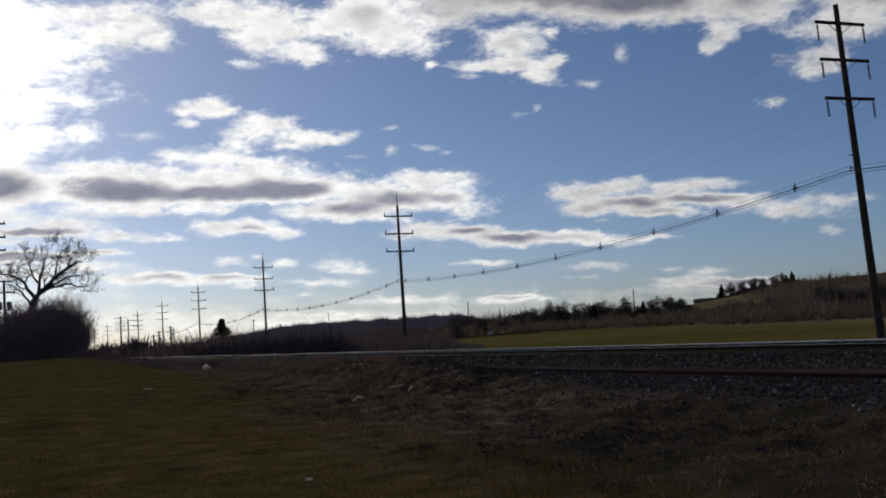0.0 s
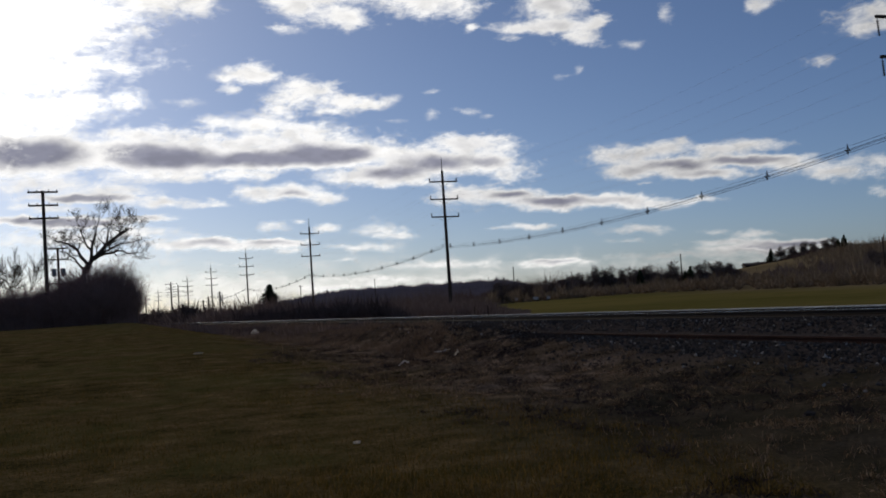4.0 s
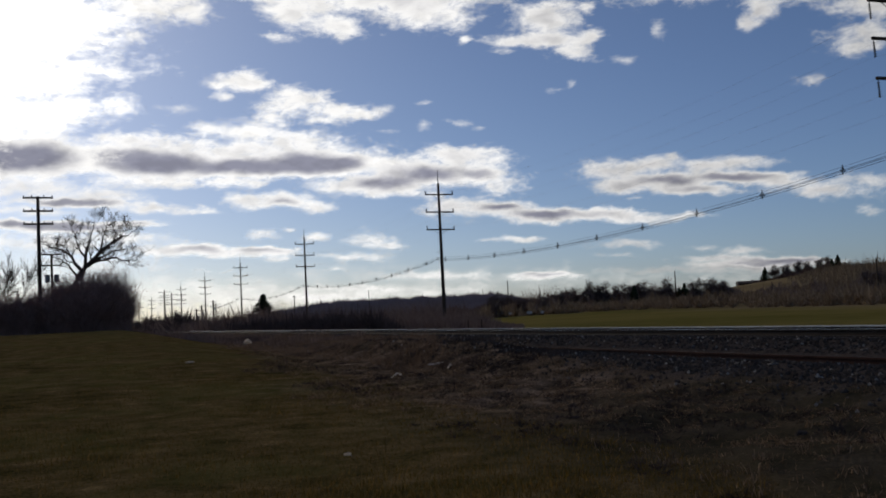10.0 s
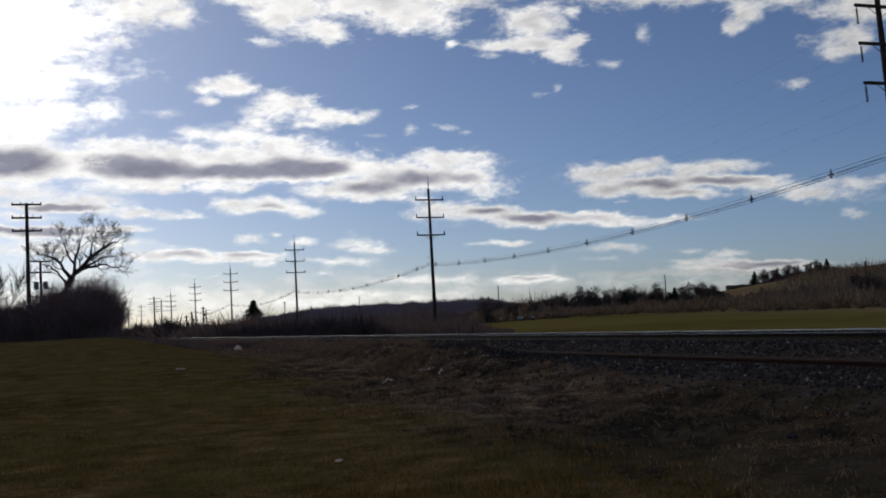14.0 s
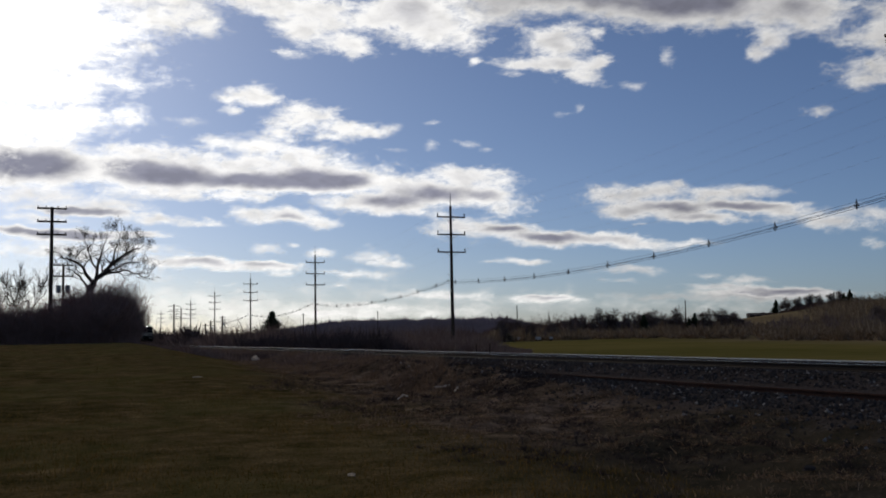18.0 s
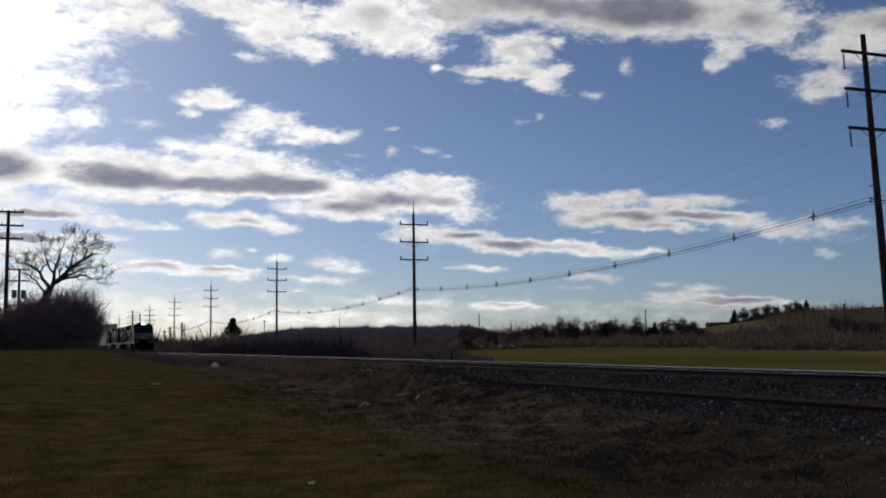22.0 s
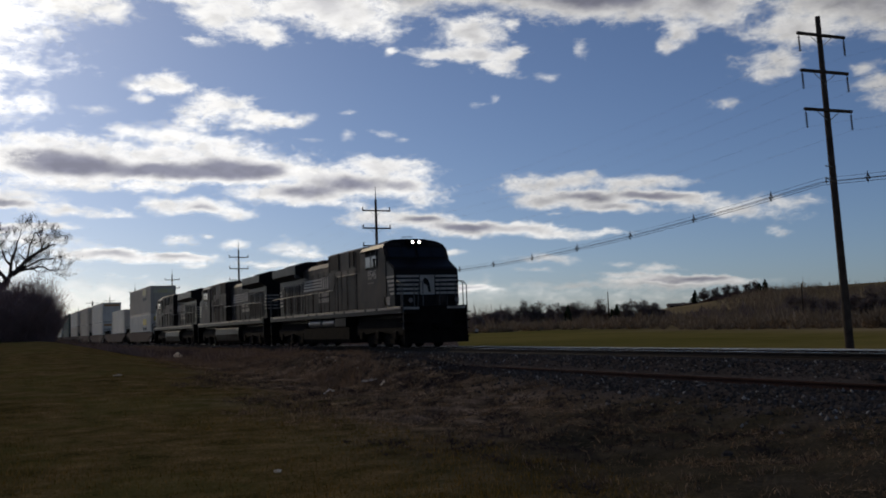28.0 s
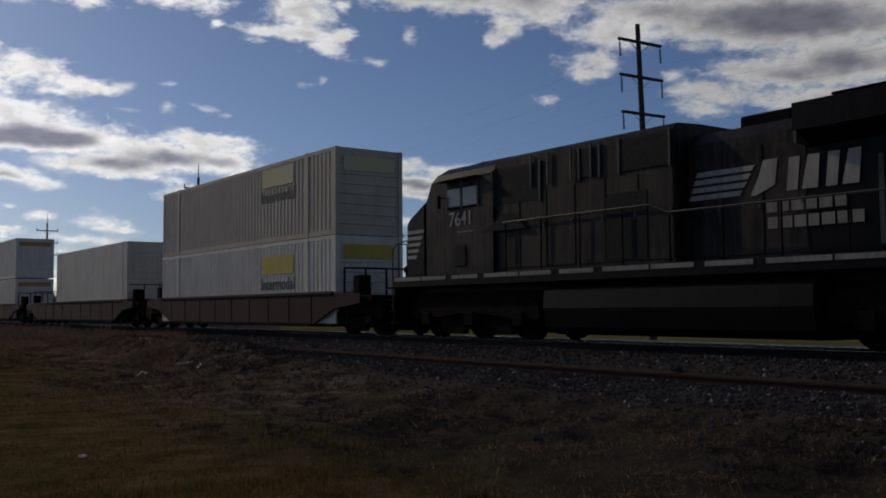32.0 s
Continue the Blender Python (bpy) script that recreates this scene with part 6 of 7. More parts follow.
def tussocks(name, n, k, x0, x1, y0, y1, h0, h1, wide, seed, mat, label, keep):
    """Low rounded tangles of dead stalks that break up the bank."""
    r = np.random.RandomState(seed)
    y = y0 + (y1 - y0) * r.uniform(0, 1, n) ** 1.6
    x = r.uniform(x0, x1, n)
    sel = (wave(x, y, seed, 0.7) > keep) & (x - 4.2 - 0.09 * y + 1.6 * wave(x, y, 15, 0.35) > -0.9)
    x, y = x[sel], y[sel]
    n = len(x)
    h = r.uniform(h0, h1, n) * r.uniform(0.5, 1.0, n)
    X, Y, H = [np.repeat(q, k) for q in (x, y, h)]
    m = n * k
    c = r.normal(0, 1, (m, 3))
    c[:, 2] = np.abs(c[:, 2]) * 0.6
    c /= np.linalg.norm(c, axis=1)[:, None]
    size = np.stack([H * 1.7, H * 1.7, H], 1)
    A = np.stack([X, Y, heights(X, Y) - 0.01], 1) + c * r.uniform(0, 0.7, m)[:, None] * size
    B = A + (c * 0.5 + r.normal(0, 0.5, (m, 3))) * (0.6 * r.uniform(0.5, 1.1, m))[:, None] * H[:, None]
    w = r.normal(0, 1, (m, 3))
    w *= (wide * r.uniform(0.5, 1.4, m) / np.linalg.norm(w, axis=1))[:, None]
    V = np.stack([A - w, A + w, B], 1).reshape(-1, 3)
    return tagged(part(name, (V, np.arange(3 * m).reshape(-1, 3)), mat), label, "weeds", kind="stuff")


tussocks("straw_tussocks", 2600, 46, 2.5, 10.4, 5, 46, 0.05, 0.20, 0.0065, 131, STRAW, "low tangled tussocks of dead tan grass on the bank", -0.1)
tussocks("dark_tussocks", 2600, 46, 3.5, 11.2, 5, 46, 0.06, 0.24, 0.008, 133, DARKWEED, "low dark tangles of dead weeds on the bank", -0.05)
tussocks("mound_weeds", 900, 40, 9.0, 11.6, 20, 39, 0.06, 0.22, 0.010, 137, DARKWEED, "dark dead weeds matted over a low mound", -0.6)
tussocks("ballast_weeds", 500, 30, 10.2, 15.0, 8, 60, 0.04, 0.14, 0.006, 135, BROWNWEED, "sparse brown weeds growing in the ballast", 0.1)


def ground_at(az, el):
    """Where a line of sight meets the ground."""
    for d in np.arange(6, 140, 0.1):
        p = polar(az, d)
        if EYE[2] + d * math.tan(radians(el)) <= p.z:
            return p
    return polar(az, 60)


def crumple(name, az, el, sx, sy, sz, seed, label, mat=LITTER, category="litter"):
    """A crumpled scrap lying on the ground."""
    r = random.Random(seed)
    p = ground_at(az, el)
    if mat is LITTER:
        sx, sy, sz = 0.8 * sx, 0.8 * sy, 0.8 * sz
    bm = bmesh.new()
    bmesh.ops.create_icosphere(bm, subdivisions=2, radius=0.5)
    for v in bm.verts:
        k = 1 + r.uniform(-0.35, 0.35)
        v.co = Vector((v.co.x * sx * k, v.co.y * sy * k, max(v.co.z * sz * k + sz * 0.4 + r.uniform(-0.1, 0.1) * sz, 0)))
    ob = part(name, bm, mat)
    ob.matrix_basis = pose(p.x, p.y, p.z + 0.02, 0, 0, -az + r.uniform(-15, 15))
    return tagged(ob, label, category, "litter on the ground")


def sheet_scrap(name, az, el, run, wide, lift, seed, label):
    """A torn strip of plastic or paper, bent as it lies, with ragged edges."""
    r = random.Random(seed)
    p = ground_at(az, el)
    n = 14
    vs, fs = [], []
    bend = 0.0
    for k in range(n + 1):
        f = k / n
        bend += r.uniform(-0.25, 0.25)
        w = wide * (0.35 + 0.65 * math.sin(math.pi * min(1, f + 0.12))) * r.uniform(0.6, 1.3)
        z = lift * (f + 0.5 * math.sin(5 * f + seed)) + r.uniform(0, 0.02)
        x, y = run * (f - 0.5), 0.12 * run * bend
        vs += [(x, y - w / 2, max(0.0, z - r.uniform(0, 0.3) * wide)), (x, y, max(0.0, z) + 0.25 * w), (x, y + w / 2, max(0.0, z + r.uniform(-0.2, 0.5) * wide))]
    for k in range(n):
        for j in (0, 1):
            fs.append((3 * k + j, 3 * k + j + 1, 3 * k + j + 4, 3 * k + j + 3))
    ob = part(name, (vs, fs), LITTER)
    ob.matrix_basis = pose(p.x, p.y, p.z + 0.03, 0, 0, -az)
    m = ob.modifiers.new("thickness", "SOLIDIFY")
    m.thickness = 0.004
    return tagged(ob, label, "litter", "litter on the ground")


crumple("plastic_bag", 9.88, -1.26, 0.56, 0.42, 0.42, 1, "white crumpled plastic bag lying at the bank's edge")
crumple("paper_scrap", 6.61, -2.14, 0.36, 0.16, 0.06, 2, "flat white paper scrap lying on the lawn")
sheet_scrap("plastic_strip", 20.75, -3.12, 0.42, 0.08, 0.02, 3, "torn white plastic strip among dead weeds")
sheet_scrap("plastic_scrap", 21.55, -3.35, 0.12, 0.12, 0.06, 4, "torn white plastic scrap among dead weeds")
sheet_scrap("paper_scrap", 18.4, -3.72, 0.26, 0.09, 0.07, 5, "white paper scrap caught among dead weeds")
crumple("foam_cup", 15.35, -8.1, 0.11, 0.07, 0.05, 7, "small crushed white foam cup on the lawn")
crumple("pale_stone", 43.6, -5.6, 0.12, 0.1, 0.07, 8, "pale stone lying on the bank", STONE, "stone")
crumple("pale_stone", 41.2, -7.9, 0.14, 0.1, 0.07, 9, "pale stone lying on the bank", STONE, "stone")
crumple("pale_stone", 49.2, -3.75, 0.22, 0.14, 0.12, 10, "pale stone lying beside the siding", STONE, "stone")

for az, d in ((22.8, 84), (23.6, 86)):
    p = polar(az, d)
    post = part("marker_post", tubed([(0, 0, -0.3), (0, 0, 1.25)], [0.06, 0.055], 8), POLEWOOD)
    post.matrix_basis = pose(p.x, p.y, p.z)
    tagged(post, "short weathered wooden post beside the railway", "post", "marker posts")

# sleepers under both tracks
for t, drop, jitter in ((main_track, 0.0, 0.01), (side_track, 0.0, 0.05)):
    first = None
    far_v, far_f = [], []
    k = 0
    y = 2.0
    while y < 260:
        dx, tw = rs.normal(0, jitter), rs.normal(0, 0.6)
        if k < 170:
            m = pose(dx, y, -0.17, 0, 0, tw)
            if first is None:
                first = part("sleeper", boxed(-1.3, 1.3, -0.11, 0.11, -0.18, 0.0, bevel=0.012), TIE, t, "", m)
            else:
                again(first, m, t)
        else:
            i = len(far_v)
            far_v += [(x, y + b, z) for x in (-1.3, 1.3) for b in (-0.11, 0.11) for z in (-0.35, -0.17)]
            far_f += [tuple(i + j for j in f) for f in ((0, 1, 3, 2), (4, 6, 7, 5), (0, 4, 5, 1), (2, 3, 7, 6), (1, 5, 7, 3))]
        y += 0.52
        k += 1
    tagged(part("far_sleepers", (far_v, far_f), TIE, t), kind="stuff")

# ---- clouds ----
CLOUDS = []


def bearing(az, el):
    a, e = radians(az), radians(el)
    return Vector((math.sin(a) * math.cos(e), math.cos(a) * math.cos(e), math.sin(e)))


def place_cloud(az, el, dist):
    d = bearing(az, el)
    p = Vector(EYE) + d * dist
    return look(p, p + d)


def cloud(label, bright, grey, soft, tilt, lobes):
    """A cloud far off: lobes of bearing, elevation, width and height in degrees, and how thick each is."""
    dist = 3300.0 + 12.0 * len(CLOUDS)
    L = np.array(lobes, float)
    x0, x1 = (L[:, 0] - 0.95 * L[:, 2]).min(), (L[:, 0] + 0.95 * L[:, 2]).max()
    y0, y1 = (L[:, 1] - 1.0 * L[:, 3]).min() - 0.3, (L[:, 1] + 1.0 * L[:, 3]).max() + 0.3
    az0, el0 = (x0 + x1) / 2, (y0 + y1) / 2
    nx, ny = int(np.clip((x1 - x0) / 0.16, 26, 130)), int(np.clip((y1 - y0) / 0.11, 18, 100))
    A, E = np.meshgrid(np.linspace(x0, x1, nx + 1), np.linspace(y0, y1, ny + 1))
    T = np.zeros_like(A)
    wa, we = 0.34 * wave(A, 1.6 * E, 201, 1.3), 0.15 * wave(A, 1.6 * E, 203, 1.5)
    c, s = math.cos(radians(tilt)), math.sin(radians(tilt))
    for az, el, w, h, thick in L:
        dx, dy = (A + wa - az) * math.cos(radians(el)), E + we - el
        u, v = (dx * c + dy * s) / (w / 2), (dy * c - dx * s) / (h / 2)
        thick *= 0.9 if soft >= 0.9 else 1.0
        T += (thick * np.exp(-1.1 * (u * u + v * v))) ** 4
    T = T ** 0.25
    # the sheet ends clear of vapour
    rim = np.minimum(np.minimum(A - x0, x1 - A) / 0.6, np.minimum(E - y0, y1 - E) / 0.3)
    T *= np.clip(rim, 0, 1)
    inv = place_cloud(az0, el0, dist).inverted()
    a, e = np.radians(A).ravel(), np.radians(E).ravel()
    W = np.stack([np.sin(a) * np.cos(e), np.cos(a) * np.cos(e), np.sin(e)], 1) * dist + np.array(EYE)
    M = np.array(inv)
    V = W @ M[:3, :3].T + M[:3, 3]
    F = [(j * (nx + 1) + i, j * (nx + 1) + i + 1, (j + 1) * (nx + 1) + i + 1, (j + 1) * (nx + 1) + i) for j in range(ny) for i in range(nx)]
    ob = part("cloud", (V, F), CLOUD)
    me = ob.data
    me.attributes.new("thickness", "FLOAT", "POINT").data.foreach_set("value", T.ravel().astype(np.float32))
    sp = np.stack([A.ravel(), E.ravel(), np.full(A.size, 0.37 * (len(CLOUDS) % 3))], 1)
    me.attributes.new("sky_place", "FLOAT_VECTOR", "POINT").data.foreach_set("vector", sp.ravel().astype(np.float32))
    ob.color = (grey, 1.0, soft, bright * (1.1 if 8 < az0 < 30 else 1.0))
    tagged(ob, label + " drifting in the blue sky", "cloud", "clouds in the sky", "stuff")
    CLOUDS.append((ob, az0, el0, dist))


# extra brightness of this cloud also stands for the sun's glare
cloud("dazzling white cloud lit from behind", 1.45, 0.0, 0.3, 2.9, [
    (-2.27, 16.97, 12.76, 5.04, 1.30), (-2.87, 15.76, 12.09, 4.03, 1.30), (0.27, 14.27, 10.74, 1.68, 1.00), (-1.22, 13.46, 8.39, 2.01, 0.90), (-0.38, 12.27, 10.41, 2.01, 1.10), (-1.85, 11.48, 8.06, 2.01, 1.00), (-6.21, 14.10, 10.07, 10.07, 1.30), (-4.50, 17.66, 13.43, 6.72, 1.40)])
cloud("dark grey cloud with a bright rim", 1.15, 1.0, 0.3, 0.7, [
    (-2.05, 9.59, 7.72, 2.01, 2.30), (-2.04, 9.86, 9.40, 3.09, 1.05)])
cloud("long dark grey cloud with a dazzling rim", 1.12, 1.0, 0.3, -1.1, [
    (5.93, 10.29, 11.08, 1.68, 1.00), (11.38, 9.97, 14.10, 1.88, 1.00), (4.07, 10.59, 6.72, 1.14, 1.00), (4.95, 9.31, 7.72, 1.75, 2.30), (2.82, 9.77, 5.04, 1.14, 1.80), (9.71, 9.07, 10.07, 1.21, 2.20), (13.66, 9.15, 7.39, 1.54, 2.40), (15.82, 9.07, 4.36, 1.21, 1.90), (5.22, 8.28, 10.74, 0.87, 0.90), (10.45, 11.10, 6.72, 1.14, 0.90), (13.06, 10.58, 5.04, 1.34, 0.95), (9.03, 8.21, 6.72, 0.81, 0.90)])
cloud("long grey cloud with a white rim", 1.05, 1.0, 0.3, -3.1, [
    (22.43, 9.38, 5.71, 1.34, 1.00), (19.02, 8.93, 7.72, 1.28, 1.00), (23.76, 8.94, 5.37, 1.54, 1.00), (21.01, 8.26, 7.39, 1.48, 2.00), (18.28, 7.86, 6.04, 1.21, 1.90), (24.05, 8.08, 3.69, 0.94, 1.60), (15.59, 7.75, 4.70, 1.14, 1.00), (17.59, 7.43, 4.36, 0.94, 0.95), (19.93, 7.18, 5.04, 0.74, 0.90), (25.02, 7.49, 4.03, 1.54, 1.00), (23.45, 9.45, 2.01, 0.81, 0.95)])
cloud("small white cloud with a grey core", 1.05, 1.0, 0.25, -2.1, [
    (9.95, 7.07, 3.02, 1.14, 1.00), (11.91, 7.13, 5.04, 1.14, 1.10), (12.23, 6.92, 3.36, 0.47, 1.50), (14.03, 6.59, 2.69, 0.94, 1.00)])
cloud("ragged bright white cloud", 1.05, 0.6, 0.25, -1.1, [
    (9.93, 14.03, 3.02, 1.28, 1.00), (10.90, 13.77, 2.69, 0.94, 1.00), (8.94, 13.66, 1.34, 0.60, 0.80), (9.24, 13.11, 1.68, 0.60, 0.85), (13.51, 12.92, 4.36, 1.61, 1.10), (12.49, 12.42, 3.69, 1.21, 1.00), (15.48, 12.15, 5.04, 1.14, 1.00), (17.15, 11.86, 2.69, 0.74, 0.95), (11.80, 11.82, 2.69, 0.94, 0.95)])
cloud("thin bright cloud streak", 1.08, 0.5, 0.3, -1.2, [
    (8.19, 11.33, 3.36, 0.74, 0.90), (10.12, 11.11, 4.03, 0.87, 0.95), (14.78, 11.58, 4.36, 0.54, 0.80)])
cloud("broad white cloud with soft grey parts", 1.03, 0.7, 0.25, 0.8, [
    (14.04, 18.63, 5.71, 3.02, 1.20), (15.41, 17.06, 4.36, 1.54, 1.10), (16.43, 16.59, 2.69, 1.21, 1.00), (13.36, 17.66, 3.36, 1.68, 1.00), (12.35, 16.41, 2.22, 0.47, 0.80), (20.92, 18.05, 6.38, 2.89, 1.25), (19.55, 19.01, 5.71, 3.02, 1.60), (22.63, 17.06, 3.19, 1.54, 1.00), (23.65, 15.93, 1.14, 0.54, 0.90), (17.47, 18.31, 4.36, 1.54, 1.10), (10.65, 19.45, 7.05, 2.01, 1.00), (11.33, 18.70, 3.02, 1.01, 0.95)])
cloud("bright white cloud", 1.08, 0.4, 0.3, 4.5, [
    (6.04, 18.40, 5.88, 2.89, 1.10), (4.77, 17.85, 4.03, 1.54, 1.00), (7.52, 17.66, 2.35, 1.54, 1.00), (3.79, 19.00, 5.37, 1.34, 1.00), (2.22, 18.92, 4.36, 1.34, 0.95), (4.32, 16.38, 1.88, 0.74, 0.70)])
cloud("wide grey cloud overhead with pale edges", .82, 1.0, 0.4, -4.9, [
    (25.08, 19.23, 8.06, 2.55, 1.20), (28.52, 19.65, 10.07, 2.01, 1.70), (31.88, 18.95, 7.39, 2.22, 1.70), (36.15, 18.60, 10.07, 2.69, 2.40), (39.90, 17.38, 6.04, 1.54, 1.20), (42.36, 17.61, 5.71, 2.89, 1.50), (38.01, 17.12, 2.01, 0.74, 0.90), (43.50, 16.62, 3.36, 1.88, 1.10), (24.38, 18.62, 4.03, 1.88, 1.00), (34.80, 17.41, 2.01, 0.81, 0.90)])
cloud("white cloud with grey hollows", .93, 0.9, 0.3, -2.9, [
    (28.45, 16.80, 4.36, 2.22, 1.30), (29.14, 17.31, 2.69, 1.28, 1.00), (30.99, 17.14, 1.48, 1.01, 0.85), (26.72, 15.65, 4.03, 0.87, 1.00), (28.75, 15.63, 6.38, 0.94, 1.20), (30.83, 15.45, 2.01, 1.28, 1.00), (30.08, 14.79, 2.82, 1.48, 1.00), (25.86, 15.16, 2.22, 0.47, 0.80)])
cloud("small pale cloud scrap", .85, 0.9, 0.5, -6.2, [
    (40.91, 15.95, 1.71, 1.14, 1.26), (40.11, 15.36, 1.54, 1.14, 1.21)])
cloud("small wisp of white cloud", .95, 0.0, 0.9, -4.1, [
    (34.89, 15.57, 1.07, 1.14, 0.96), (32.88, 14.11, 1.85, 0.60, 0.98)])
cloud("scattered wisps of white cloud", .98, 0.0, 0.9, -3.5, [
    (18.51, 12.10, 1.48, 0.77, 0.96), (18.62, 10.94, 2.55, 0.40, 0.94), (20.83, 11.13, 1.07, 1.14, 0.96), (20.74, 12.42, 1.24, 0.34, 0.88), (22.81, 11.22, 2.08, 0.40, 0.94), (24.28, 10.79, 1.07, 0.44, 0.94), (28.89, 12.72, 1.54, 0.47, 0.96), (29.81, 13.00, 0.84, 0.77, 0.94)])
cloud("thin wisps of bright cloud", 1.0, 0.0, 0.9, 0.3, [
    (4.28, 16.32, 2.15, 0.87, 0.98), (6.32, 12.42, 2.48, 0.60, 1.01), (12.84, 16.26, 2.15, 0.71, 0.98)])
cloud("long white cloud with grey folds", .86, 1.0, 0.35, -5.1, [
    (32.04, 7.74, 4.87, 1.54, 1.20), (34.01, 7.91, 4.03, 1.14, 1.10), (35.32, 8.24, 1.48, 0.67, 0.95), (32.64, 6.87, 4.53, 1.07, 1.30), (34.91, 7.01, 5.04, 0.87, 1.90), (37.18, 7.59, 4.53, 0.94, 1.10), (39.06, 7.72, 4.53, 0.81, 1.00), (36.46, 6.36, 5.54, 0.74, 1.50), (38.69, 6.89, 6.72, 0.60, 2.00), (41.09, 6.37, 6.72, 0.67, 1.10), (33.07, 6.08, 2.15, 0.30, 0.70)])
cloud("pale grey cloud streak", .85, 0.9, 0.5, -6.4, [
    (43.42, 5.70, 6.72, 1.01, 1.10), (45.88, 6.00, 4.03, 1.14, 1.00), (45.76, 4.42, 1.88, 0.74, 0.80), (43.01, 11.84, 2.22, 0.74, 0.70)])
cloud("long white cloud with a grey belly", .92, 1.0, 0.35, -3.8, [
    (22.25, 6.25, 3.36, 1.54, 1.10), (20.89, 6.12, 2.55, 0.81, 0.95), (24.60, 6.04, 5.04, 1.21, 1.30), (25.27, 6.07, 3.69, 0.54, 2.20), (27.75, 5.50, 5.71, 0.74, 2.10), (27.57, 5.25, 5.37, 0.87, 1.10), (30.89, 5.29, 6.38, 0.74, 1.30), (33.15, 4.92, 4.20, 0.67, 1.05), (35.72, 4.89, 3.53, 0.47, 0.95)])
cloud("small low clouds near the horizon", 1.02, 0.8, 0.35, -2.8, [
    (11.00, 5.02, 2.22, 0.67, 0.90), (12.65, 5.32, 1.48, 0.30, 0.75), (14.11, 4.82, 1.88, 0.74, 0.90), (17.44, 4.56, 2.89, 1.07, 1.05), (18.42, 4.11, 2.55, 0.60, 0.95), (16.71, 3.52, 3.69, 0.74, 1.00), (15.05, 3.67, 4.36, 0.40, 0.80), (15.35, 2.89, 1.48, 0.27, 0.70)])
cloud("low bright cloud bank", 1.06, 0.8, 0.35, -2.4, [
    (5.39, 4.42, 4.36, 0.94, 1.10), (7.27, 4.35, 4.03, 0.54, 1.80), (7.27, 4.15, 4.36, 0.74, 1.05), (10.80, 4.20, 4.70, 0.47, 1.80), (10.79, 4.01, 5.04, 0.74, 1.10), (8.85, 4.02, 4.36, 0.60, 0.95), (11.75, 3.57, 1.88, 0.44, 0.80), (8.33, 3.06, 3.36, 0.27, 0.75)])
cloud("low streaks of pale cloud", .98, 0.8, 0.4, -3.3, [
    (26.16, 4.13, 2.89, 0.54, 1.10), (24.49, 4.17, 1.88, 0.30, 0.75), (27.37, 1.98, 5.04, 0.40, 1.70), (27.35, 1.78, 5.71, 0.47, 1.00), (20.67, 2.24, 8.06, 0.67, 0.95), (16.62, 1.65, 10.74, 0.54, 0.85), (13.94, 1.26, 10.74, 0.60, 0.85)])
cloud("low grey-blue cloud over the hill", .80, 1.0, 0.55, -4.0, [
    (32.40, 3.42, 5.04, 0.54, 0.90), (31.71, 2.84, 3.02, 0.27, 0.75), (36.85, 2.95, 2.22, 0.34, 0.80), (38.69, 2.68, 3.69, 0.54, 0.95), (37.74, 2.33, 6.04, 0.40, 1.20), (41.06, 1.93, 6.72, 0.47, 1.90), (39.55, 1.85, 7.39, 0.40, 1.60)])
cloud("thin layer of low grey cloud", .62, 1.0, 0.7, -3.9, [
    (39.24, 1.81, 8.06, 0.74, 1.50), (41.94, 1.68, 4.70, 0.54, 1.40), (35.18, 1.76, 10.07, 0.67, 0.90)])
cloud("layered bright and grey cloud beside the sun", 1.12, 0.9, 0.4, -1.1, [
    (2.14, 7.53, 7.05, 0.81, 1.05), (0.93, 7.14, 6.72, 0.47, 2.20), (4.86, 6.75, 5.71, 0.74, 1.05), (7.04, 6.53, 3.02, 0.37, 0.90), (-1.38, 7.88, 7.39, 1.34, 1.10), (-1.72, 5.94, 6.04, 0.47, 2.30), (0.59, 5.71, 5.37, 0.54, 2.30), (3.60, 5.89, 4.36, 0.37, 1.50), (-1.41, 6.67, 5.04, 0.60, 1.05), (2.66, 5.15, 7.39, 0.81, 1.00), (-0.31, 4.85, 7.39, 1.01, 1.05), (5.84, 8.05, 10.74, 0.74, 0.95)])
cloud("bright haze along the horizon", 1.02, 0.0, 0.9, -2.8, [
    (1.11, 3.55, 10.74, 2.01, 0.85), (5.62, 2.02, 15.44, 2.01, 0.95), (0.47, 1.70, 10.74, 2.35, 0.95), (9.38, 1.24, 14.10, 2.01, 0.95), (15.93, 1.22, 12.09, 1.68, 0.85), (21.96, 1.16, 10.07, 1.34, 0.75)])
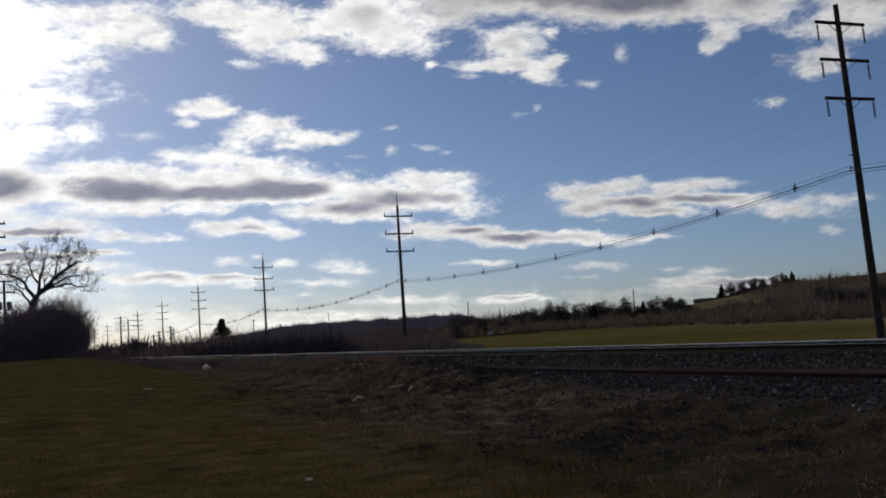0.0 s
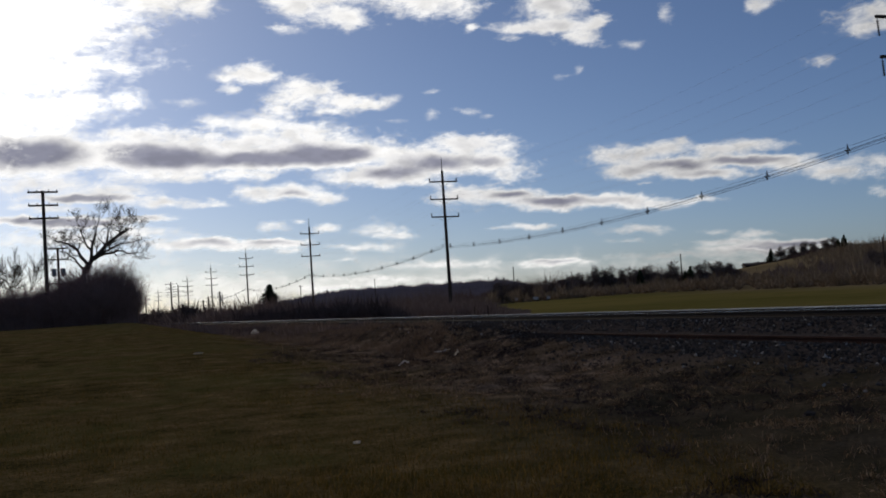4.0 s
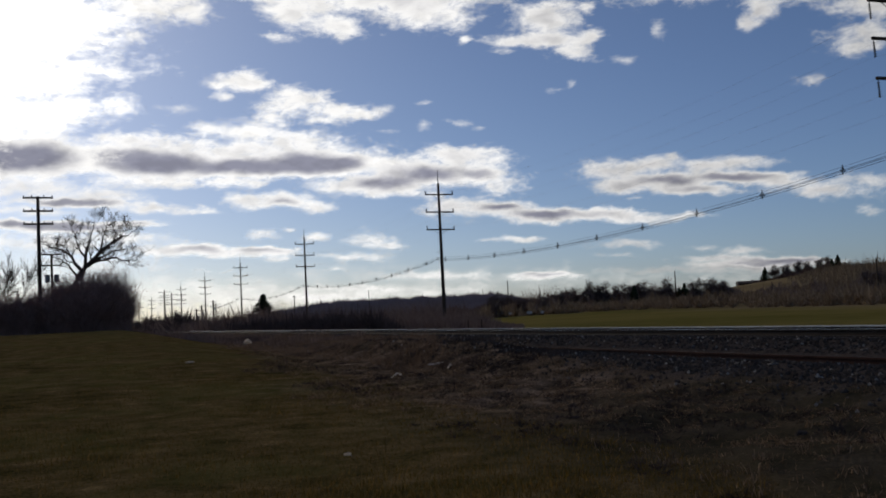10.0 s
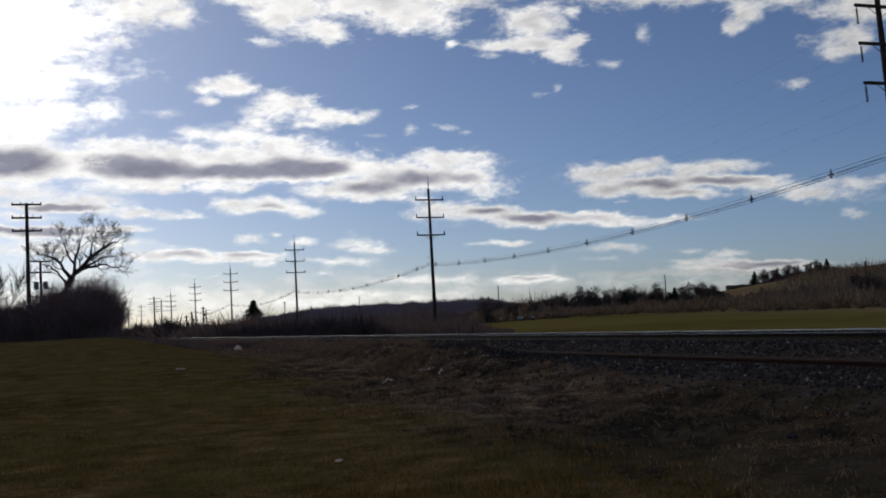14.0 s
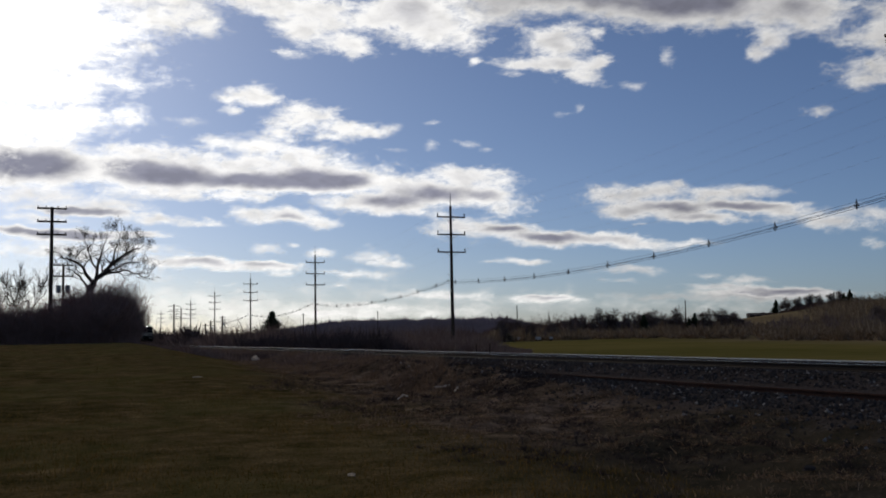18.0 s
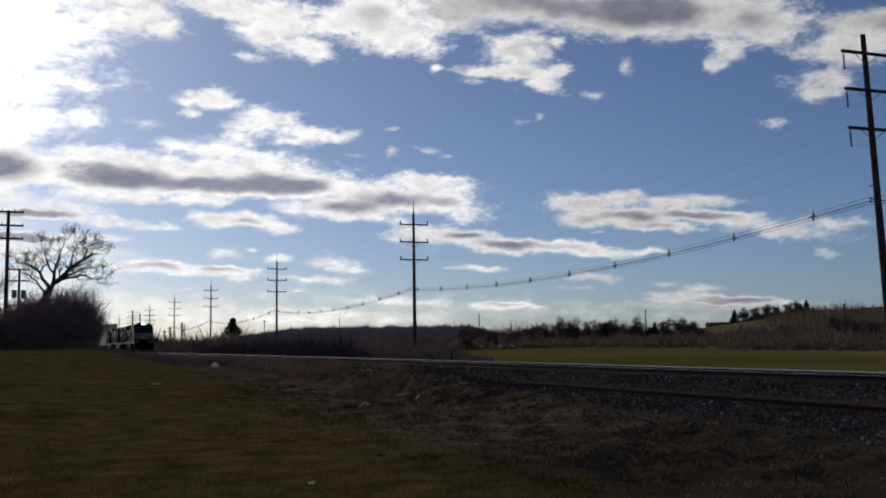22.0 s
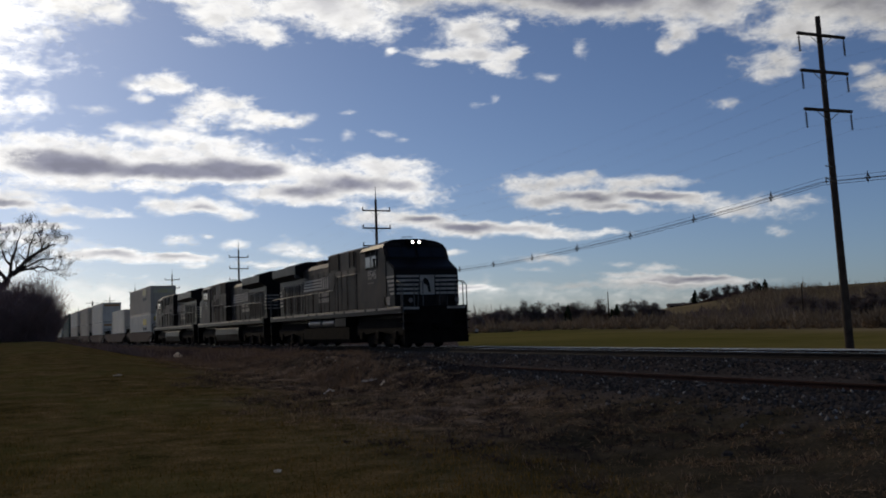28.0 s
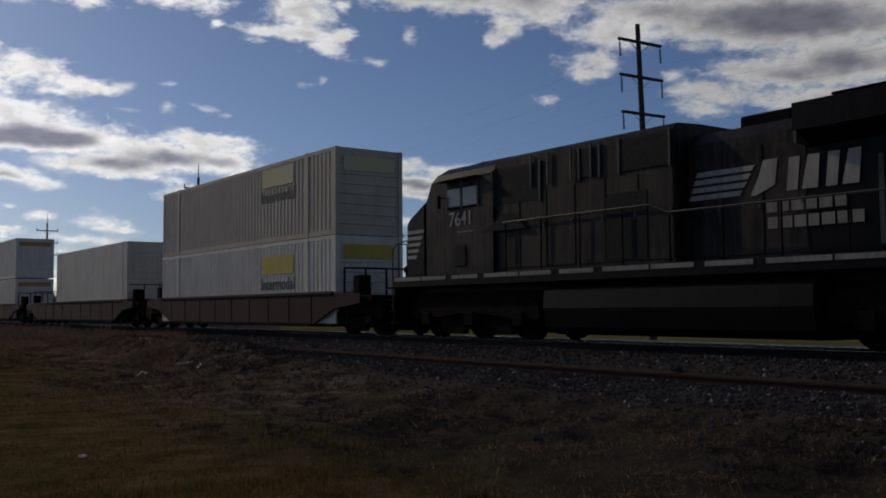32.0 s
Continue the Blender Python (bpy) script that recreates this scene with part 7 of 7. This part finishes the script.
cloud("pale cloud with soft grey shading", .78, 0.9, 0.4, -2.5, [
    (47.12, 15.39, 6.04, 2.22, 1.15), (45.93, 13.86, 4.03, 1.54, 1.05), (45.59, 13.17, 2.35, 0.94, 0.95), (43.23, 11.86, 1.54, 1.01, 0.68)])
cloud("heavy grey cloud bank", .66, 1.0, 0.45, -4.6, [
    (50.25, 16.38, 10.74, 2.01, 1.50), (57.12, 15.34, 14.10, 3.02, 2.30), (52.13, 14.28, 3.69, 0.81, 1.05), (54.30, 13.02, 4.53, 1.21, 1.20), (52.39, 11.91, 5.54, 1.21, 1.15), (50.50, 12.91, 1.48, 0.87, 0.95), (51.73, 10.99, 4.03, 1.21, 1.05), (57.03, 12.49, 9.07, 1.68, 1.60), (59.99, 12.88, 7.39, 2.55, 1.90), (55.18, 11.40, 7.39, 1.34, 1.10), (59.34, 10.75, 8.73, 2.01, 1.30)])
cloud("pale veil of thin cloud along the horizon", .88, 0.0, 1.0, -3.3, [
    (9.39, 1.57, 23.50, 3.69, 0.85), (18.63, 1.74, 20.15, 3.02, 0.85), (27.02, 1.77, 16.79, 2.01, 0.75), (35.14, 1.11, 16.79, 1.68, 0.68)])

# the sky goes on all round with unseen glowing clouds, added as fill light
rc = random.Random(9)
for k in range(26):
    az, el = rc.uniform(80, 332), 8 + 58 * rc.random() ** 1.4
    cloud("unseen added fill cloud, white with a grey base", 0.62, 0.8, 0.3, 0.0,
          [(az + rc.uniform(-5, 5), el + rc.uniform(-1.2, 1.2), rc.uniform(4, 11), rc.uniform(1.4, 3.5), rc.uniform(1.0, 1.8)) for _ in range(7)])

# ---- what moves ----
def motions():
    for ob, az, el, dist in CLOUDS:
        walk(ob, [(t, place_cloud(az - 0.05 * (t - 9), el + 0.02 * (t - 9), dist)) for t in (0, 8, 16, 24, 32)])
    head = [(0, 648.0), (10, 425.0), (19, 226.0), (21, 181.6), (23, 137.6), (25.5, 86.4), (28, 34.8), (29, 15.6), (30, -3.5), (31, -22.9), (32, -42.3)]
    for ob, offset, turned, up in TRAIN:
        walk(ob, [(t, pose(TRACK, y + 0.35 + offset, up, 0, 0, 180 if turned else 0)) for t, y in head])


motions()
